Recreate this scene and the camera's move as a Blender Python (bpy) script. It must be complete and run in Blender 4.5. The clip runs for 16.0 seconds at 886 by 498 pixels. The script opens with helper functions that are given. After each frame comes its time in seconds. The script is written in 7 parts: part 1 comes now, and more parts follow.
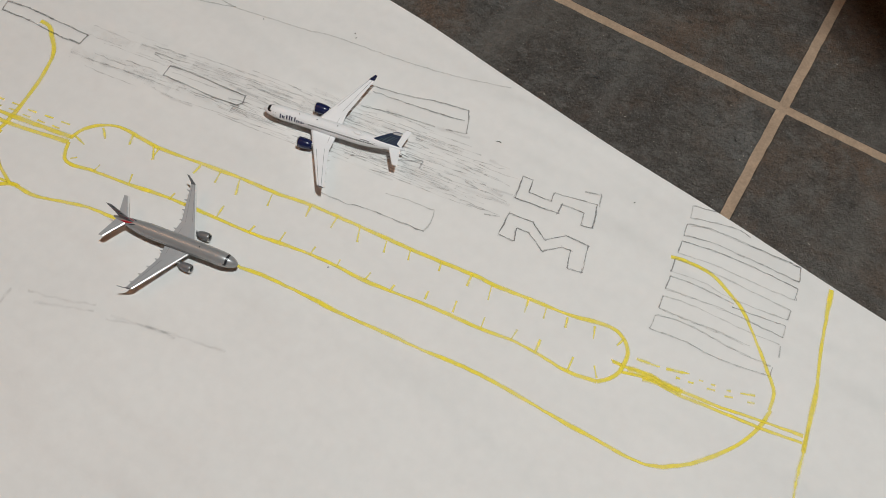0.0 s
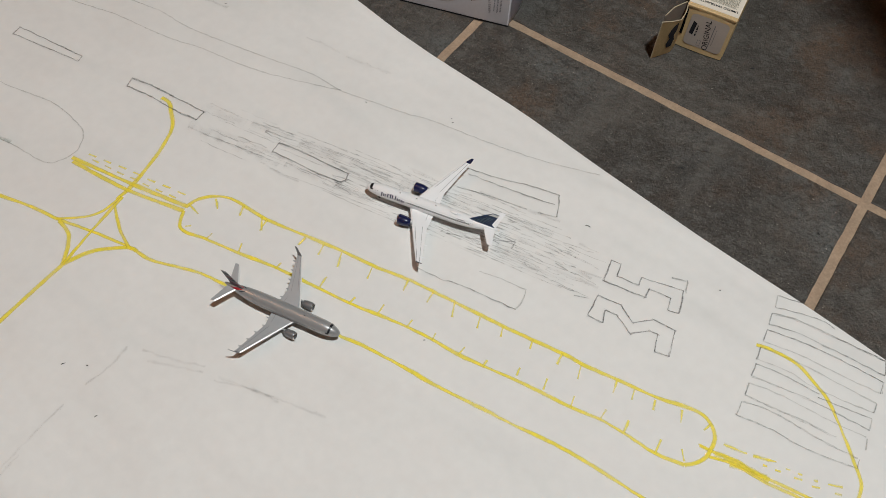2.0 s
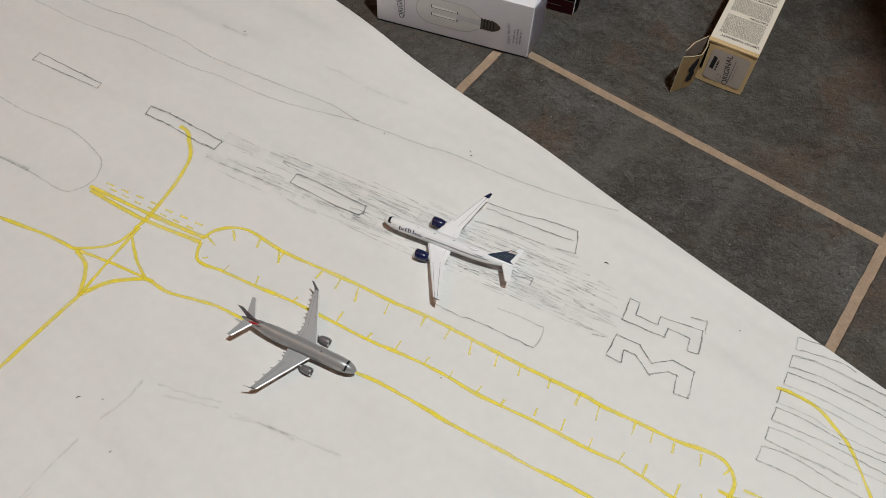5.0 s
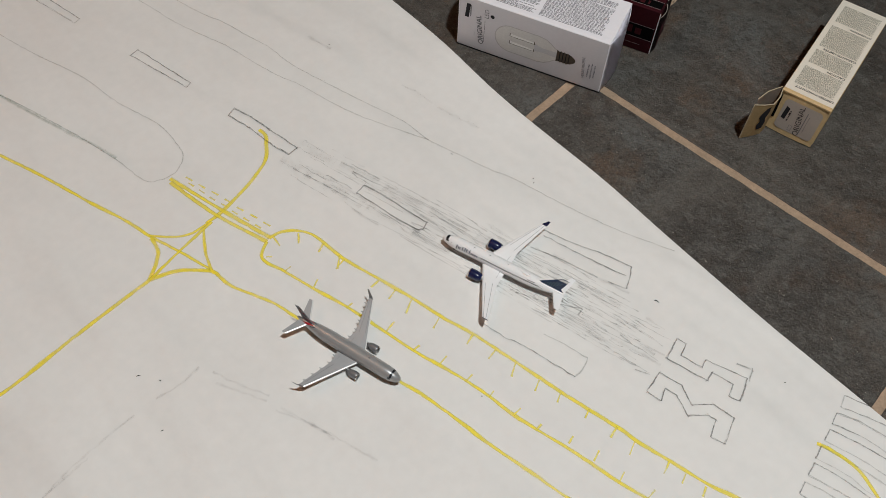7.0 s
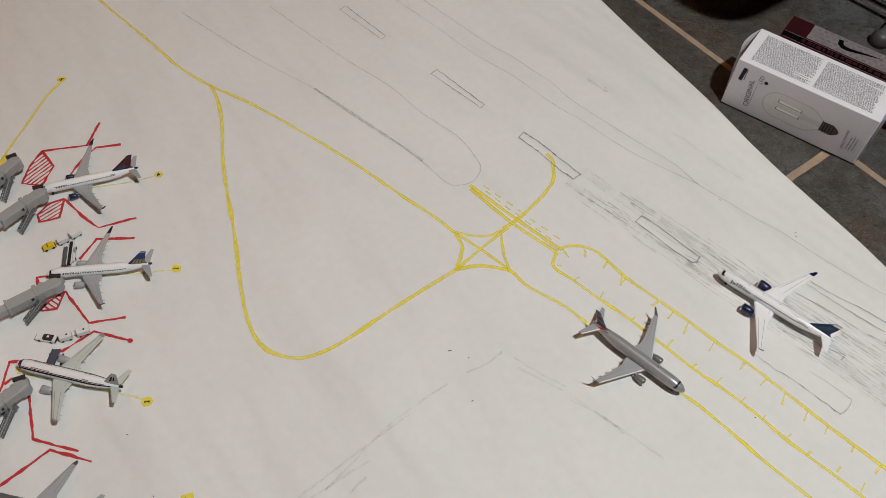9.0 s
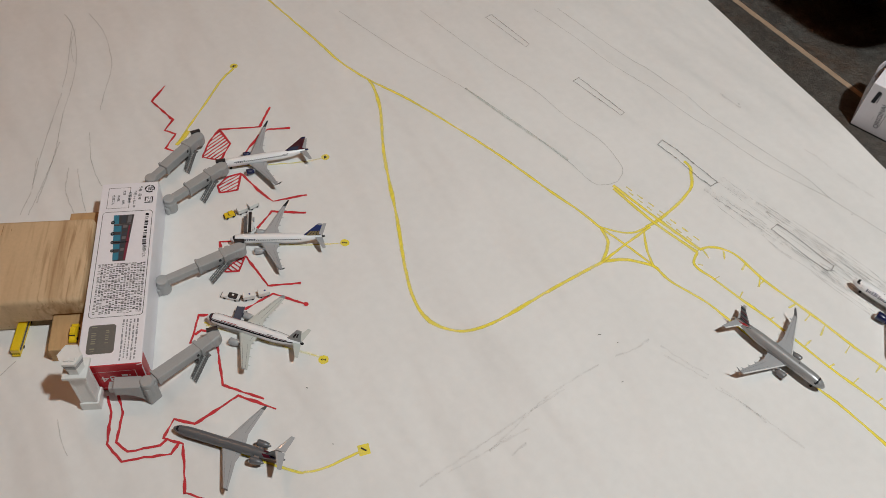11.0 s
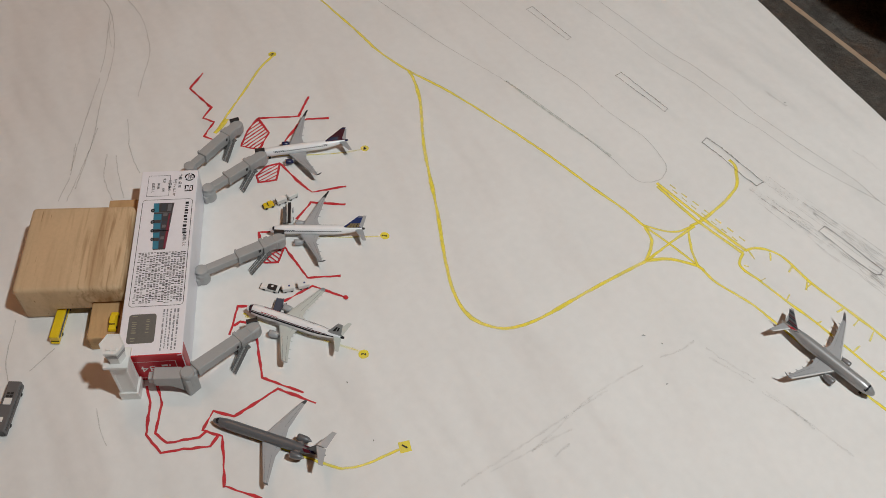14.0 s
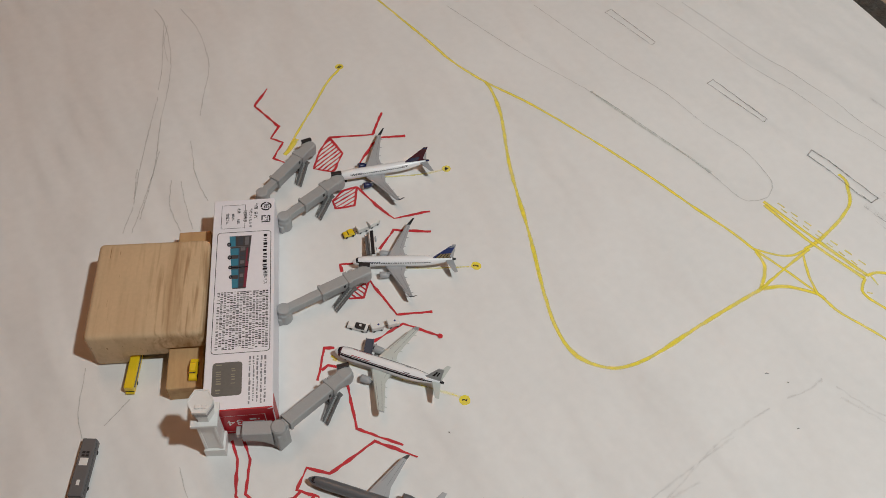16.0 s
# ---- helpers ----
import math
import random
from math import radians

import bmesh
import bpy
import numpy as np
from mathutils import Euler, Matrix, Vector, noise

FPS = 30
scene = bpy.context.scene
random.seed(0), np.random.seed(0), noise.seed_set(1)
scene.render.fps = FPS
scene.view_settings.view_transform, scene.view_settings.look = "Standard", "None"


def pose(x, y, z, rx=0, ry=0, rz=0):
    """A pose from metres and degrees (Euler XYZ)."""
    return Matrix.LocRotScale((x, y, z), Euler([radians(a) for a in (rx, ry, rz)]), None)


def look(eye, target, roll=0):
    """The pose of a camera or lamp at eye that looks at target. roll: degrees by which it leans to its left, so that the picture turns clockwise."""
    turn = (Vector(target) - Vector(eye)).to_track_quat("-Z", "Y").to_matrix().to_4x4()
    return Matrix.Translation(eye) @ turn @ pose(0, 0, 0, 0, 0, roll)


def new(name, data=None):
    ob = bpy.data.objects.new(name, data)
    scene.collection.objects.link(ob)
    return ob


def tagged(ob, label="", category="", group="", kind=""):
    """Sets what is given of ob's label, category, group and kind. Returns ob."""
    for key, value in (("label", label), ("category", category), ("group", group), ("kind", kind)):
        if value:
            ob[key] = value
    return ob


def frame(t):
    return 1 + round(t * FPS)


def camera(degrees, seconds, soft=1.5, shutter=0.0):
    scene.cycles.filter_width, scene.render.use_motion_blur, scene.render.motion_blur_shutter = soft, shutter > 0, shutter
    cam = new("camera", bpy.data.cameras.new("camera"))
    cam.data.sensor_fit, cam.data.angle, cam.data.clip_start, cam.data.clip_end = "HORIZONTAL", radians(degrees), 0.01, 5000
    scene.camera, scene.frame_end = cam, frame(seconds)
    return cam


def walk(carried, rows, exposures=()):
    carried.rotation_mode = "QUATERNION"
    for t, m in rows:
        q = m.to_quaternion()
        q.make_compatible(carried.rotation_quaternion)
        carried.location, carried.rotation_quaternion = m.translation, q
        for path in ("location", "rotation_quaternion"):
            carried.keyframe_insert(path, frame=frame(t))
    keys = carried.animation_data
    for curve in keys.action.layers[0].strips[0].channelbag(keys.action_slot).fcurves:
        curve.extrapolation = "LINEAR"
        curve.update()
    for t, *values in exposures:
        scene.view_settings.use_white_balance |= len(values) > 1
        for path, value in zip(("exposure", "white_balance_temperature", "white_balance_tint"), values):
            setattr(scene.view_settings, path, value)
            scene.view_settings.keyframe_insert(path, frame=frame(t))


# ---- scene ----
cam = camera(55.3, 16.0, 0.8)
PATH = [
    (0, (-0.03428, -0.45325, 0.47745), (-0.23679, -0.03964, -0.41019), 6.505),
    (0.5, (-0.06070, -0.47815, 0.48668), (-0.29174, -0.03385, -0.37889), 6.306),
    (1, (-0.06729, -0.47915, 0.48780), (-0.31897, -0.02807, -0.36846), 5.644),
    (1.5, (-0.06240, -0.47891, 0.49253), (-0.33226, -0.02868, -0.35863), 4.510),
    (2, (-0.06189, -0.47976, 0.49956), (-0.34219, -0.03259, -0.34983), 3.704),
    (2.5, (-0.06211, -0.47042, 0.50068), (-0.34940, -0.02551, -0.34756), 3.083),
    (3, (-0.06306, -0.46646, 0.49789), (-0.35343, -0.01918, -0.34806), 2.878),
    (5.3, (-0.08445, -0.47274, 0.50641), (-0.37827, -0.02240, -0.33672), 4.088),
    (5.5, (-0.08875, -0.48060, 0.50400), (-0.38795, -0.03190, -0.33811), 3.978),
    (6, (-0.09409, -0.48971, 0.51438), (-0.40985, -0.05041, -0.32663), 3.553),
    (6.5, (-0.07862, -0.47268, 0.52498), (-0.41719, -0.04352, -0.31239), 3.073),
    (7, (-0.06842, -0.47364, 0.52027), (-0.43130, -0.05738, -0.31343), 2.642),
    (7.5, (-0.08399, -0.51068, 0.53336), (-0.46187, -0.09703, -0.29495), 3.752),
    (8, (-0.13072, -0.60502, 0.53923), (-0.52500, -0.19193, -0.28168), 4.752),
    (8.5, (-0.14824, -0.66540, 0.56054), (-0.57144, -0.25244, -0.24592), 5.401),
    (9, (-0.14046, -0.65136, 0.55449), (-0.58624, -0.25178, -0.24652), 5.504),
    (9.5, (-0.13224, -0.67085, 0.56023), (-0.59796, -0.27573, -0.23160), 5.777),
    (10, (-0.14579, -0.73606, 0.56875), (-0.62628, -0.34435, -0.21591), 5.879),
    (10.2, (-0.14671, -0.74795, 0.56947), (-0.63386, -0.36307, -0.21446), 5.457),
    (12.5, (-0.16683, -0.76582, 0.56041), (-0.65811, -0.40258, -0.23123), 5.762),
    (13, (-0.16399, -0.75881, 0.55979), (-0.65586, -0.40473, -0.23563), 5.368),
    (13.5, (-0.16480, -0.76168, 0.56054), (-0.65862, -0.40573, -0.23284), 5.542),
    (14, (-0.17204, -0.77559, 0.55896), (-0.66458, -0.41712, -0.23407), 5.923),
    (14.5, (-0.18639, -0.80970, 0.54083), (-0.67579, -0.44386, -0.25079), 6.441),
    (15, (-0.21583, -0.85178, 0.52280), (-0.70076, -0.48497, -0.27111), 6.537),
    (15.5, (-0.23462, -0.85389, 0.52944), (-0.71978, -0.49153, -0.26637), 5.918),
    (16, (-0.25580, -0.80093, 0.52958), (-0.74696, -0.45581, -0.27021), 4.336),
]
walk(cam, [(t, look(eye, target, roll)) for t, eye, target, roll in PATH],
     [(0, -0.04), (1, 0.0), (2.5, 0.03), (6, 0.04), (8, 0.01), (9.5, 0.03), (10, 0.05), (12.5, 0.07), (16, 0.06)])

# ---- light ----
world = bpy.data.worlds.new("world")
scene.world = world
world.use_nodes = True
world.node_tree.nodes["Background"].inputs[0].default_value = (0.9, 0.8, 0.7, 1)
world.node_tree.nodes["Background"].inputs[1].default_value = 0.045


def lamp(name, kind, x, y, z, watts, colour, radius):
    data = bpy.data.lights.new(name, kind)
    data.energy, data.color, data.shadow_soft_size = watts, colour, radius
    ob = new(name, data)
    ob.location = (x, y, z)
    return ob


# a shaded pendant bulb over the sheet and a warm bulb further off
pendant = lamp("pendant_bulb", "SPOT", 0.17, -0.27, 1.60, 76.5, (0.90, 0.957, 0.95), 0.038)
pendant.data.spot_size, pendant.data.spot_blend = radians(110), 1.0
pendant.rotation_euler = (radians(7), radians(17), 0)
lamp("warm_bulb", "POINT", -1.55, -0.60, 2.36, 12.4, (1.0, 0.58, 0.36), 0.11)


# ---- materials ----
def mat(name, colour, rough=0.5, metal=0.0, vary=0.08, scale=60.0, bump=0.0, bump_scale=400.0, coat=0.0, detail=4.0, spec=0.5):
    """A surface with two scales of colour variation and fine relief."""
    m = bpy.data.materials.new(name)
    m.use_nodes = True
    nt = m.node_tree
    b = nt.nodes["Principled BSDF"]
    b.inputs["Roughness"].default_value = rough
    b.inputs["Metallic"].default_value = metal
    b.inputs["Coat Weight"].default_value = coat
    b.inputs["Specular IOR Level"].default_value = spec
    co = nt.nodes.new("ShaderNodeTexCoord")
    n1 = nt.nodes.new("ShaderNodeTexNoise")
    n1.inputs["Scale"].default_value, n1.inputs["Detail"].default_value = scale, detail
    n2 = nt.nodes.new("ShaderNodeTexNoise")
    n2.inputs["Scale"].default_value, n2.inputs["Detail"].default_value = scale * 9, 3.0
    nt.links.new(co.outputs["Object"], n1.inputs["Vector"])
    nt.links.new(co.outputs["Object"], n2.inputs["Vector"])
    add = nt.nodes.new("ShaderNodeMath")
    add.operation = "ADD"
    nt.links.new(n1.outputs["Fac"], add.inputs[0])
    nt.links.new(n2.outputs["Fac"], add.inputs[1])
    ramp = nt.nodes.new("ShaderNodeMapRange")
    ramp.inputs[1].default_value, ramp.inputs[2].default_value = 0.6, 1.4
    ramp.inputs[3].default_value, ramp.inputs[4].default_value = 1 - vary, 1 + vary
    nt.links.new(add.outputs[0], ramp.inputs[0])
    mul = nt.nodes.new("ShaderNodeMix")
    mul.data_type, mul.blend_type = "RGBA", "MULTIPLY"
    mul.inputs["Factor"].default_value = 1.0
    mul.inputs["A"].default_value = (*colour, 1)
    nt.links.new(ramp.outputs[0], mul.inputs["B"])
    nt.links.new(mul.outputs["Result"], b.inputs["Base Color"])
    if bump:
        n3 = nt.nodes.new("ShaderNodeTexNoise")
        n3.inputs["Scale"].default_value, n3.inputs["Detail"].default_value = bump_scale, 5.0
        nt.links.new(co.outputs["Object"], n3.inputs["Vector"])
        bp = nt.nodes.new("ShaderNodeBump")
        bp.inputs["Strength"].default_value, bp.inputs["Distance"].default_value = bump, 0.0005
        nt.links.new(n3.outputs["Fac"], bp.inputs["Height"])
        nt.links.new(bp.outputs["Normal"], b.inputs["Normal"])
    return m


def ink(name, colour, strong, weak, grain, soft, edge=0.5, rough=0.6, drift=0.0, reach=16.0):
    """Ink or graphite on paper: thin at the stroke's edges and where the grain skips."""
    m = mat(name, colour, rough, vary=0.1, scale=90)
    nt = m.node_tree
    b = nt.nodes["Principled BSDF"]
    uv = nt.nodes.new("ShaderNodeUVMap")
    sep = nt.nodes.new("ShaderNodeSeparateXYZ")
    nt.links.new(uv.outputs[0], sep.inputs[0])
    off = nt.nodes.new("ShaderNodeMath")
    off.operation, off.inputs[1].default_value = "SUBTRACT", 0.5
    nt.links.new(sep.outputs[0], off.inputs[0])
    mag = nt.nodes.new("ShaderNodeMath")
    mag.operation = "ABSOLUTE"
    nt.links.new(off.outputs[0], mag.inputs[0])
    fall = nt.nodes.new("ShaderNodeMapRange")
    fall.inputs[1].default_value, fall.inputs[2].default_value = edge, edge - soft
    fall.inputs[3].default_value, fall.inputs[4].default_value = 0, 1
    nt.links.new(mag.outputs[0], fall.inputs[0])
    co = nt.nodes.new("ShaderNodeTexCoord")
    n = nt.nodes.new("ShaderNodeTexNoise")
    n.inputs["Scale"].default_value, n.inputs["Detail"].default_value = grain, 3.0
    nt.links.new(co.outputs["Object"], n.inputs["Vector"])
    r = nt.nodes.new("ShaderNodeMapRange")
    r.inputs[1].default_value, r.inputs[2].default_value = 0.35, 0.62
    r.inputs[3].default_value, r.inputs[4].default_value = weak, strong
    nt.links.new(n.outputs["Fac"], r.inputs[0])
    a = nt.nodes.new("ShaderNodeMath")
    a.operation = "MULTIPLY"
    nt.links.new(r.outputs[0], a.inputs[0])
    nt.links.new(fall.outputs[0], a.inputs[1])
    last = a.outputs[0]
    if drift:
        # the pen's pressure comes and goes along the stroke
        slow = nt.nodes.new("ShaderNodeTexNoise")
        slow.inputs["Scale"].default_value, slow.inputs["Detail"].default_value = reach, 3.0
        nt.links.new(co.outputs["Object"], slow.inputs["Vector"])
        press = nt.nodes.new("ShaderNodeMapRange")
        press.inputs[1].default_value, press.inputs[2].default_value = 0.40, 0.60
        press.inputs[3].default_value, press.inputs[4].default_value = 1 - drift, 1
        nt.links.new(slow.outputs["Fac"], press.inputs[0])
        both = nt.nodes.new("ShaderNodeMath")
        both.operation = "MULTIPLY"
        nt.links.new(last, both.inputs[0])
        nt.links.new(press.outputs[0], both.inputs[1])
        last = both.outputs[0]
    nt.links.new(last, b.inputs["Alpha"])
    return m


def slate():
    """Slate-look floor tile: dark grey with brown and blue-grey clouds, fine grit and thin cracks, each tile a little different."""
    m = bpy.data.materials.new("slate_tile")
    m.use_nodes = True
    nt = m.node_tree
    b = nt.nodes["Principled BSDF"]
    co = nt.nodes.new("ShaderNodeTexCoord")
    info = nt.nodes.new("ShaderNodeObjectInfo")
    rnd = nt.nodes.new("ShaderNodeMath")
    rnd.operation, rnd.inputs[1].default_value = "MULTIPLY", 37.0
    nt.links.new(info.outputs["Random"], rnd.inputs[0])
    shift = nt.nodes.new("ShaderNodeVectorMath")
    shift.operation = "ADD"
    nt.links.new(co.outputs["Object"], shift.inputs[0])
    nt.links.new(rnd.outputs[0], shift.inputs[1])

    def cloud(scale, seed, lo, hi, top, detail=6.0, rough=0.62, distort=0.0):
        n = nt.nodes.new("ShaderNodeTexNoise")
        n.noise_dimensions = "4D"
        n.inputs["W"].default_value, n.inputs["Scale"].default_value, n.inputs["Detail"].default_value = seed, scale, detail
        n.inputs["Roughness"].default_value, n.inputs["Distortion"].default_value = rough, distort
        nt.links.new(shift.outputs[0], n.inputs["Vector"])
        r = nt.nodes.new("ShaderNodeMapRange")
        r.inputs[1].default_value, r.inputs[2].default_value, r.inputs[4].default_value = lo, hi, top
        nt.links.new(n.outputs["Fac"], r.inputs[0])
        return n, r

    def tint(last, fac, colour):
        mix = nt.nodes.new("ShaderNodeMix")
        mix.data_type = "RGBA"
        mix.inputs["B"].default_value = (*colour, 1)
        if isinstance(last, tuple):
            mix.inputs["A"].default_value = (*last, 1)
        else:
            nt.links.new(last, mix.inputs["A"])
        nt.links.new(fac.outputs[0], mix.inputs["Factor"])
        return mix.outputs["Result"]

    last = tint((0.083, 0.073, 0.064), cloud(8.0, 3.0, 0.48, 0.57, 0.9, distort=0.8)[1], (0.112, 0.073, 0.050))
    last = tint(last, cloud(10.0, 11.0, 0.50, 0.60, 0.80, distort=0.7)[1], (0.120, 0.121, 0.117))
    last = tint(last, cloud(7.0, 17.0, 0.51, 0.60, 0.60, distort=0.7)[1], (0.036, 0.031, 0.028))
    last = tint(last, cloud(45.0, 5.0, 0.50, 0.64, 0.6)[1], (0.038, 0.033, 0.030))
    last = tint(last, cloud(95.0, 7.0, 0.52, 0.62, 0.62)[1], (0.128, 0.122, 0.112))
    last = tint(last, cloud(190.0, 19.0, 0.50, 0.63, 0.75, 5.0, 0.7)[1], (0.030, 0.026, 0.022))
    last = tint(last, cloud(560.0, 23.0, 0.49, 0.62, 0.55, 3.0)[1], (0.026, 0.022, 0.019))
    last = tint(last, cloud(680.0, 29.0, 0.54, 0.67, 0.8, 3.0)[1], (0.140, 0.126, 0.108))
    last = tint(last, cloud(400.0, 31.0, 0.69, 0.74, 0.9, 2.0)[1], (0.36, 0.33, 0.28))
    # long pale streaks, drawn out along one way
    lie = nt.nodes.new("ShaderNodeMapping")
    lie.inputs["Rotation"].default_value, lie.inputs["Scale"].default_value = (0, 0, 0.9), (4, 26, 1)
    nt.links.new(shift.outputs[0], lie.inputs["Vector"])
    band = nt.nodes.new("ShaderNodeTexNoise")
    band.inputs["Scale"].default_value, band.inputs["Detail"].default_value, band.inputs["Roughness"].default_value = 1.0, 6.0, 0.6
    nt.links.new(lie.outputs[0], band.inputs["Vector"])
    pale = nt.nodes.new("ShaderNodeMapRange")
    pale.inputs[1].default_value, pale.inputs[2].default_value, pale.inputs[4].default_value = 0.54, 0.70, 0.5
    nt.links.new(band.outputs["Fac"], pale.inputs[0])
    last = tint(last, pale, (0.135, 0.125, 0.112))
    # thin cracks
    n = cloud(3.2, 41.0, 0, 1, 1, 4.0, 0.42)[0]
    off = nt.nodes.new("ShaderNodeMath")
    off.operation, off.inputs[1].default_value = "SUBTRACT", 0.56
    nt.links.new(n.outputs["Fac"], off.inputs[0])
    mag = nt.nodes.new("ShaderNodeMath")
    mag.operation = "ABSOLUTE"
    nt.links.new(off.outputs[0], mag.inputs[0])
    crack = nt.nodes.new("ShaderNodeMapRange")
    crack.inputs[1].default_value, crack.inputs[2].default_value, crack.inputs[3].default_value, crack.inputs[4].default_value = 0.0004, 0.0022, 0.6, 0.0
    nt.links.new(mag.outputs[0], crack.inputs[0])
    gate = nt.nodes.new("ShaderNodeMath")
    gate.operation = "MULTIPLY"
    nt.links.new(crack.outputs[0], gate.inputs[0])
    nt.links.new(cloud(6.0, 61.0, 0.52, 0.60, 1.0, 2.0)[1].outputs[0], gate.inputs[1])
    last = tint(last, gate, (0.022, 0.020, 0.020))
    nt.links.new(last, b.inputs["Base Color"])
    normal = None
    for scale, seed, strength, dist in ((30.0, 51.0, 0.75, 0.004), (150.0, 55.0, 0.75, 0.0028), (480.0, 53.0, 0.8, 0.0010)):
        n = cloud(scale, seed, 0, 1, 1, 6.0, 0.65)[0]
        bp = nt.nodes.new("ShaderNodeBump")
        bp.inputs["Strength"].default_value, bp.inputs["Distance"].default_value = strength, dist
        nt.links.new(n.outputs["Fac"], bp.inputs["Height"])
        if normal:
            nt.links.new(normal, bp.inputs["Normal"])
        normal = bp.outputs["Normal"]
    nt.links.new(normal, b.inputs["Normal"])
    rr = cloud(26.0, 57.0, 0.3, 0.7, 0.62)[1]
    rr.inputs[3].default_value = 0.36
    nt.links.new(rr.outputs[0], b.inputs["Roughness"])
    return m


def wood(name, pale, dark, along, band=None):
    """Sanded wood; along is the scale vector, small on the grain's axis. band: where across the grain the streaks set in."""
    m = mat(name, pale, 0.68, vary=0.06, scale=40, bump=0.15, bump_scale=900)
    nt = m.node_tree
    b = nt.nodes["Principled BSDF"]
    base = b.inputs["Base Color"].links[0].from_socket
    co = nt.nodes.new("ShaderNodeTexCoord")
    mp = nt.nodes.new("ShaderNodeMapping")
    mp.inputs["Scale"].default_value = along
    nt.links.new(co.outputs["Object"], mp.inputs["Vector"])
    gate = None
    if band:
        sep = nt.nodes.new("ShaderNodeSeparateXYZ")
        nt.links.new(co.outputs["Object"], sep.inputs[0])
        gate = nt.nodes.new("ShaderNodeMapRange")
        gate.inputs[1].default_value, gate.inputs[2].default_value, gate.inputs[3].default_value = band[0], band[1], 0.25
        nt.links.new(sep.outputs[1], gate.inputs[0])
    last = base
    for k, (scale, lo, hi, amount) in enumerate(((0.6, 0.46, 0.62, 0.65), (2.4, 0.50, 0.66, 0.7), (4.5, 0.68, 0.73, 0.95))):
        n = nt.nodes.new("ShaderNodeTexNoise")
        n.noise_dimensions = "4D"
        n.inputs["W"].default_value, n.inputs["Scale"].default_value, n.inputs["Detail"].default_value = 4.0 * k, scale, 5.0
        nt.links.new(mp.outputs[0], n.inputs["Vector"])
        r = nt.nodes.new("ShaderNodeMapRange")
        r.inputs[1].default_value, r.inputs[2].default_value, r.inputs[4].default_value = lo, hi, amount
        nt.links.new(n.outputs["Fac"], r.inputs[0])
        n.inputs["Distortion"].default_value = 0.5 if band else 0.0
        fac = r.outputs[0]
        if gate and k < 2:
            mul = nt.nodes.new("ShaderNodeMath")
            mul.operation = "MULTIPLY"
            nt.links.new(fac, mul.inputs[0])
            nt.links.new(gate.outputs[0], mul.inputs[1])
            fac = mul.outputs[0]
        mix = nt.nodes.new("ShaderNodeMix")
        mix.data_type = "RGBA"
        mix.inputs["B"].default_value = (*dark, 1)
        nt.links.new(last, mix.inputs["A"])
        nt.links.new(fac, mix.inputs["Factor"])
        last = mix.outputs["Result"]
    nt.links.new(last, b.inputs["Base Color"])
    return m


def paper_surface():
    """White paper with soft large undulations from having been rolled."""
    m = mat("white_paper", (0.80, 0.79, 0.775), 0.75, vary=0.035, scale=14, bump=0.12, bump_scale=500)
    nt = m.node_tree
    b = nt.nodes["Principled BSDF"]
    fine = b.inputs["Normal"].links[0].from_node
    co = nt.nodes.new("ShaderNodeTexCoord")
    mp = nt.nodes.new("ShaderNodeMapping")
    mp.inputs["Rotation"].default_value, mp.inputs["Scale"].default_value = (0, 0, 0.5), (5, 17, 1)
    n = nt.nodes.new("ShaderNodeTexNoise")
    n.inputs["Scale"].default_value, n.inputs["Detail"].default_value = 1.0, 2.0
    nt.links.new(co.outputs["Object"], mp.inputs["Vector"])
    nt.links.new(mp.outputs[0], n.inputs["Vector"])
    bp = nt.nodes.new("ShaderNodeBump")
    bp.inputs["Strength"].default_value, bp.inputs["Distance"].default_value = 0.8, 0.018
    nt.links.new(n.outputs["Fac"], bp.inputs["Height"])
    nt.links.new(bp.outputs["Normal"], fine.inputs["Normal"])
    return m


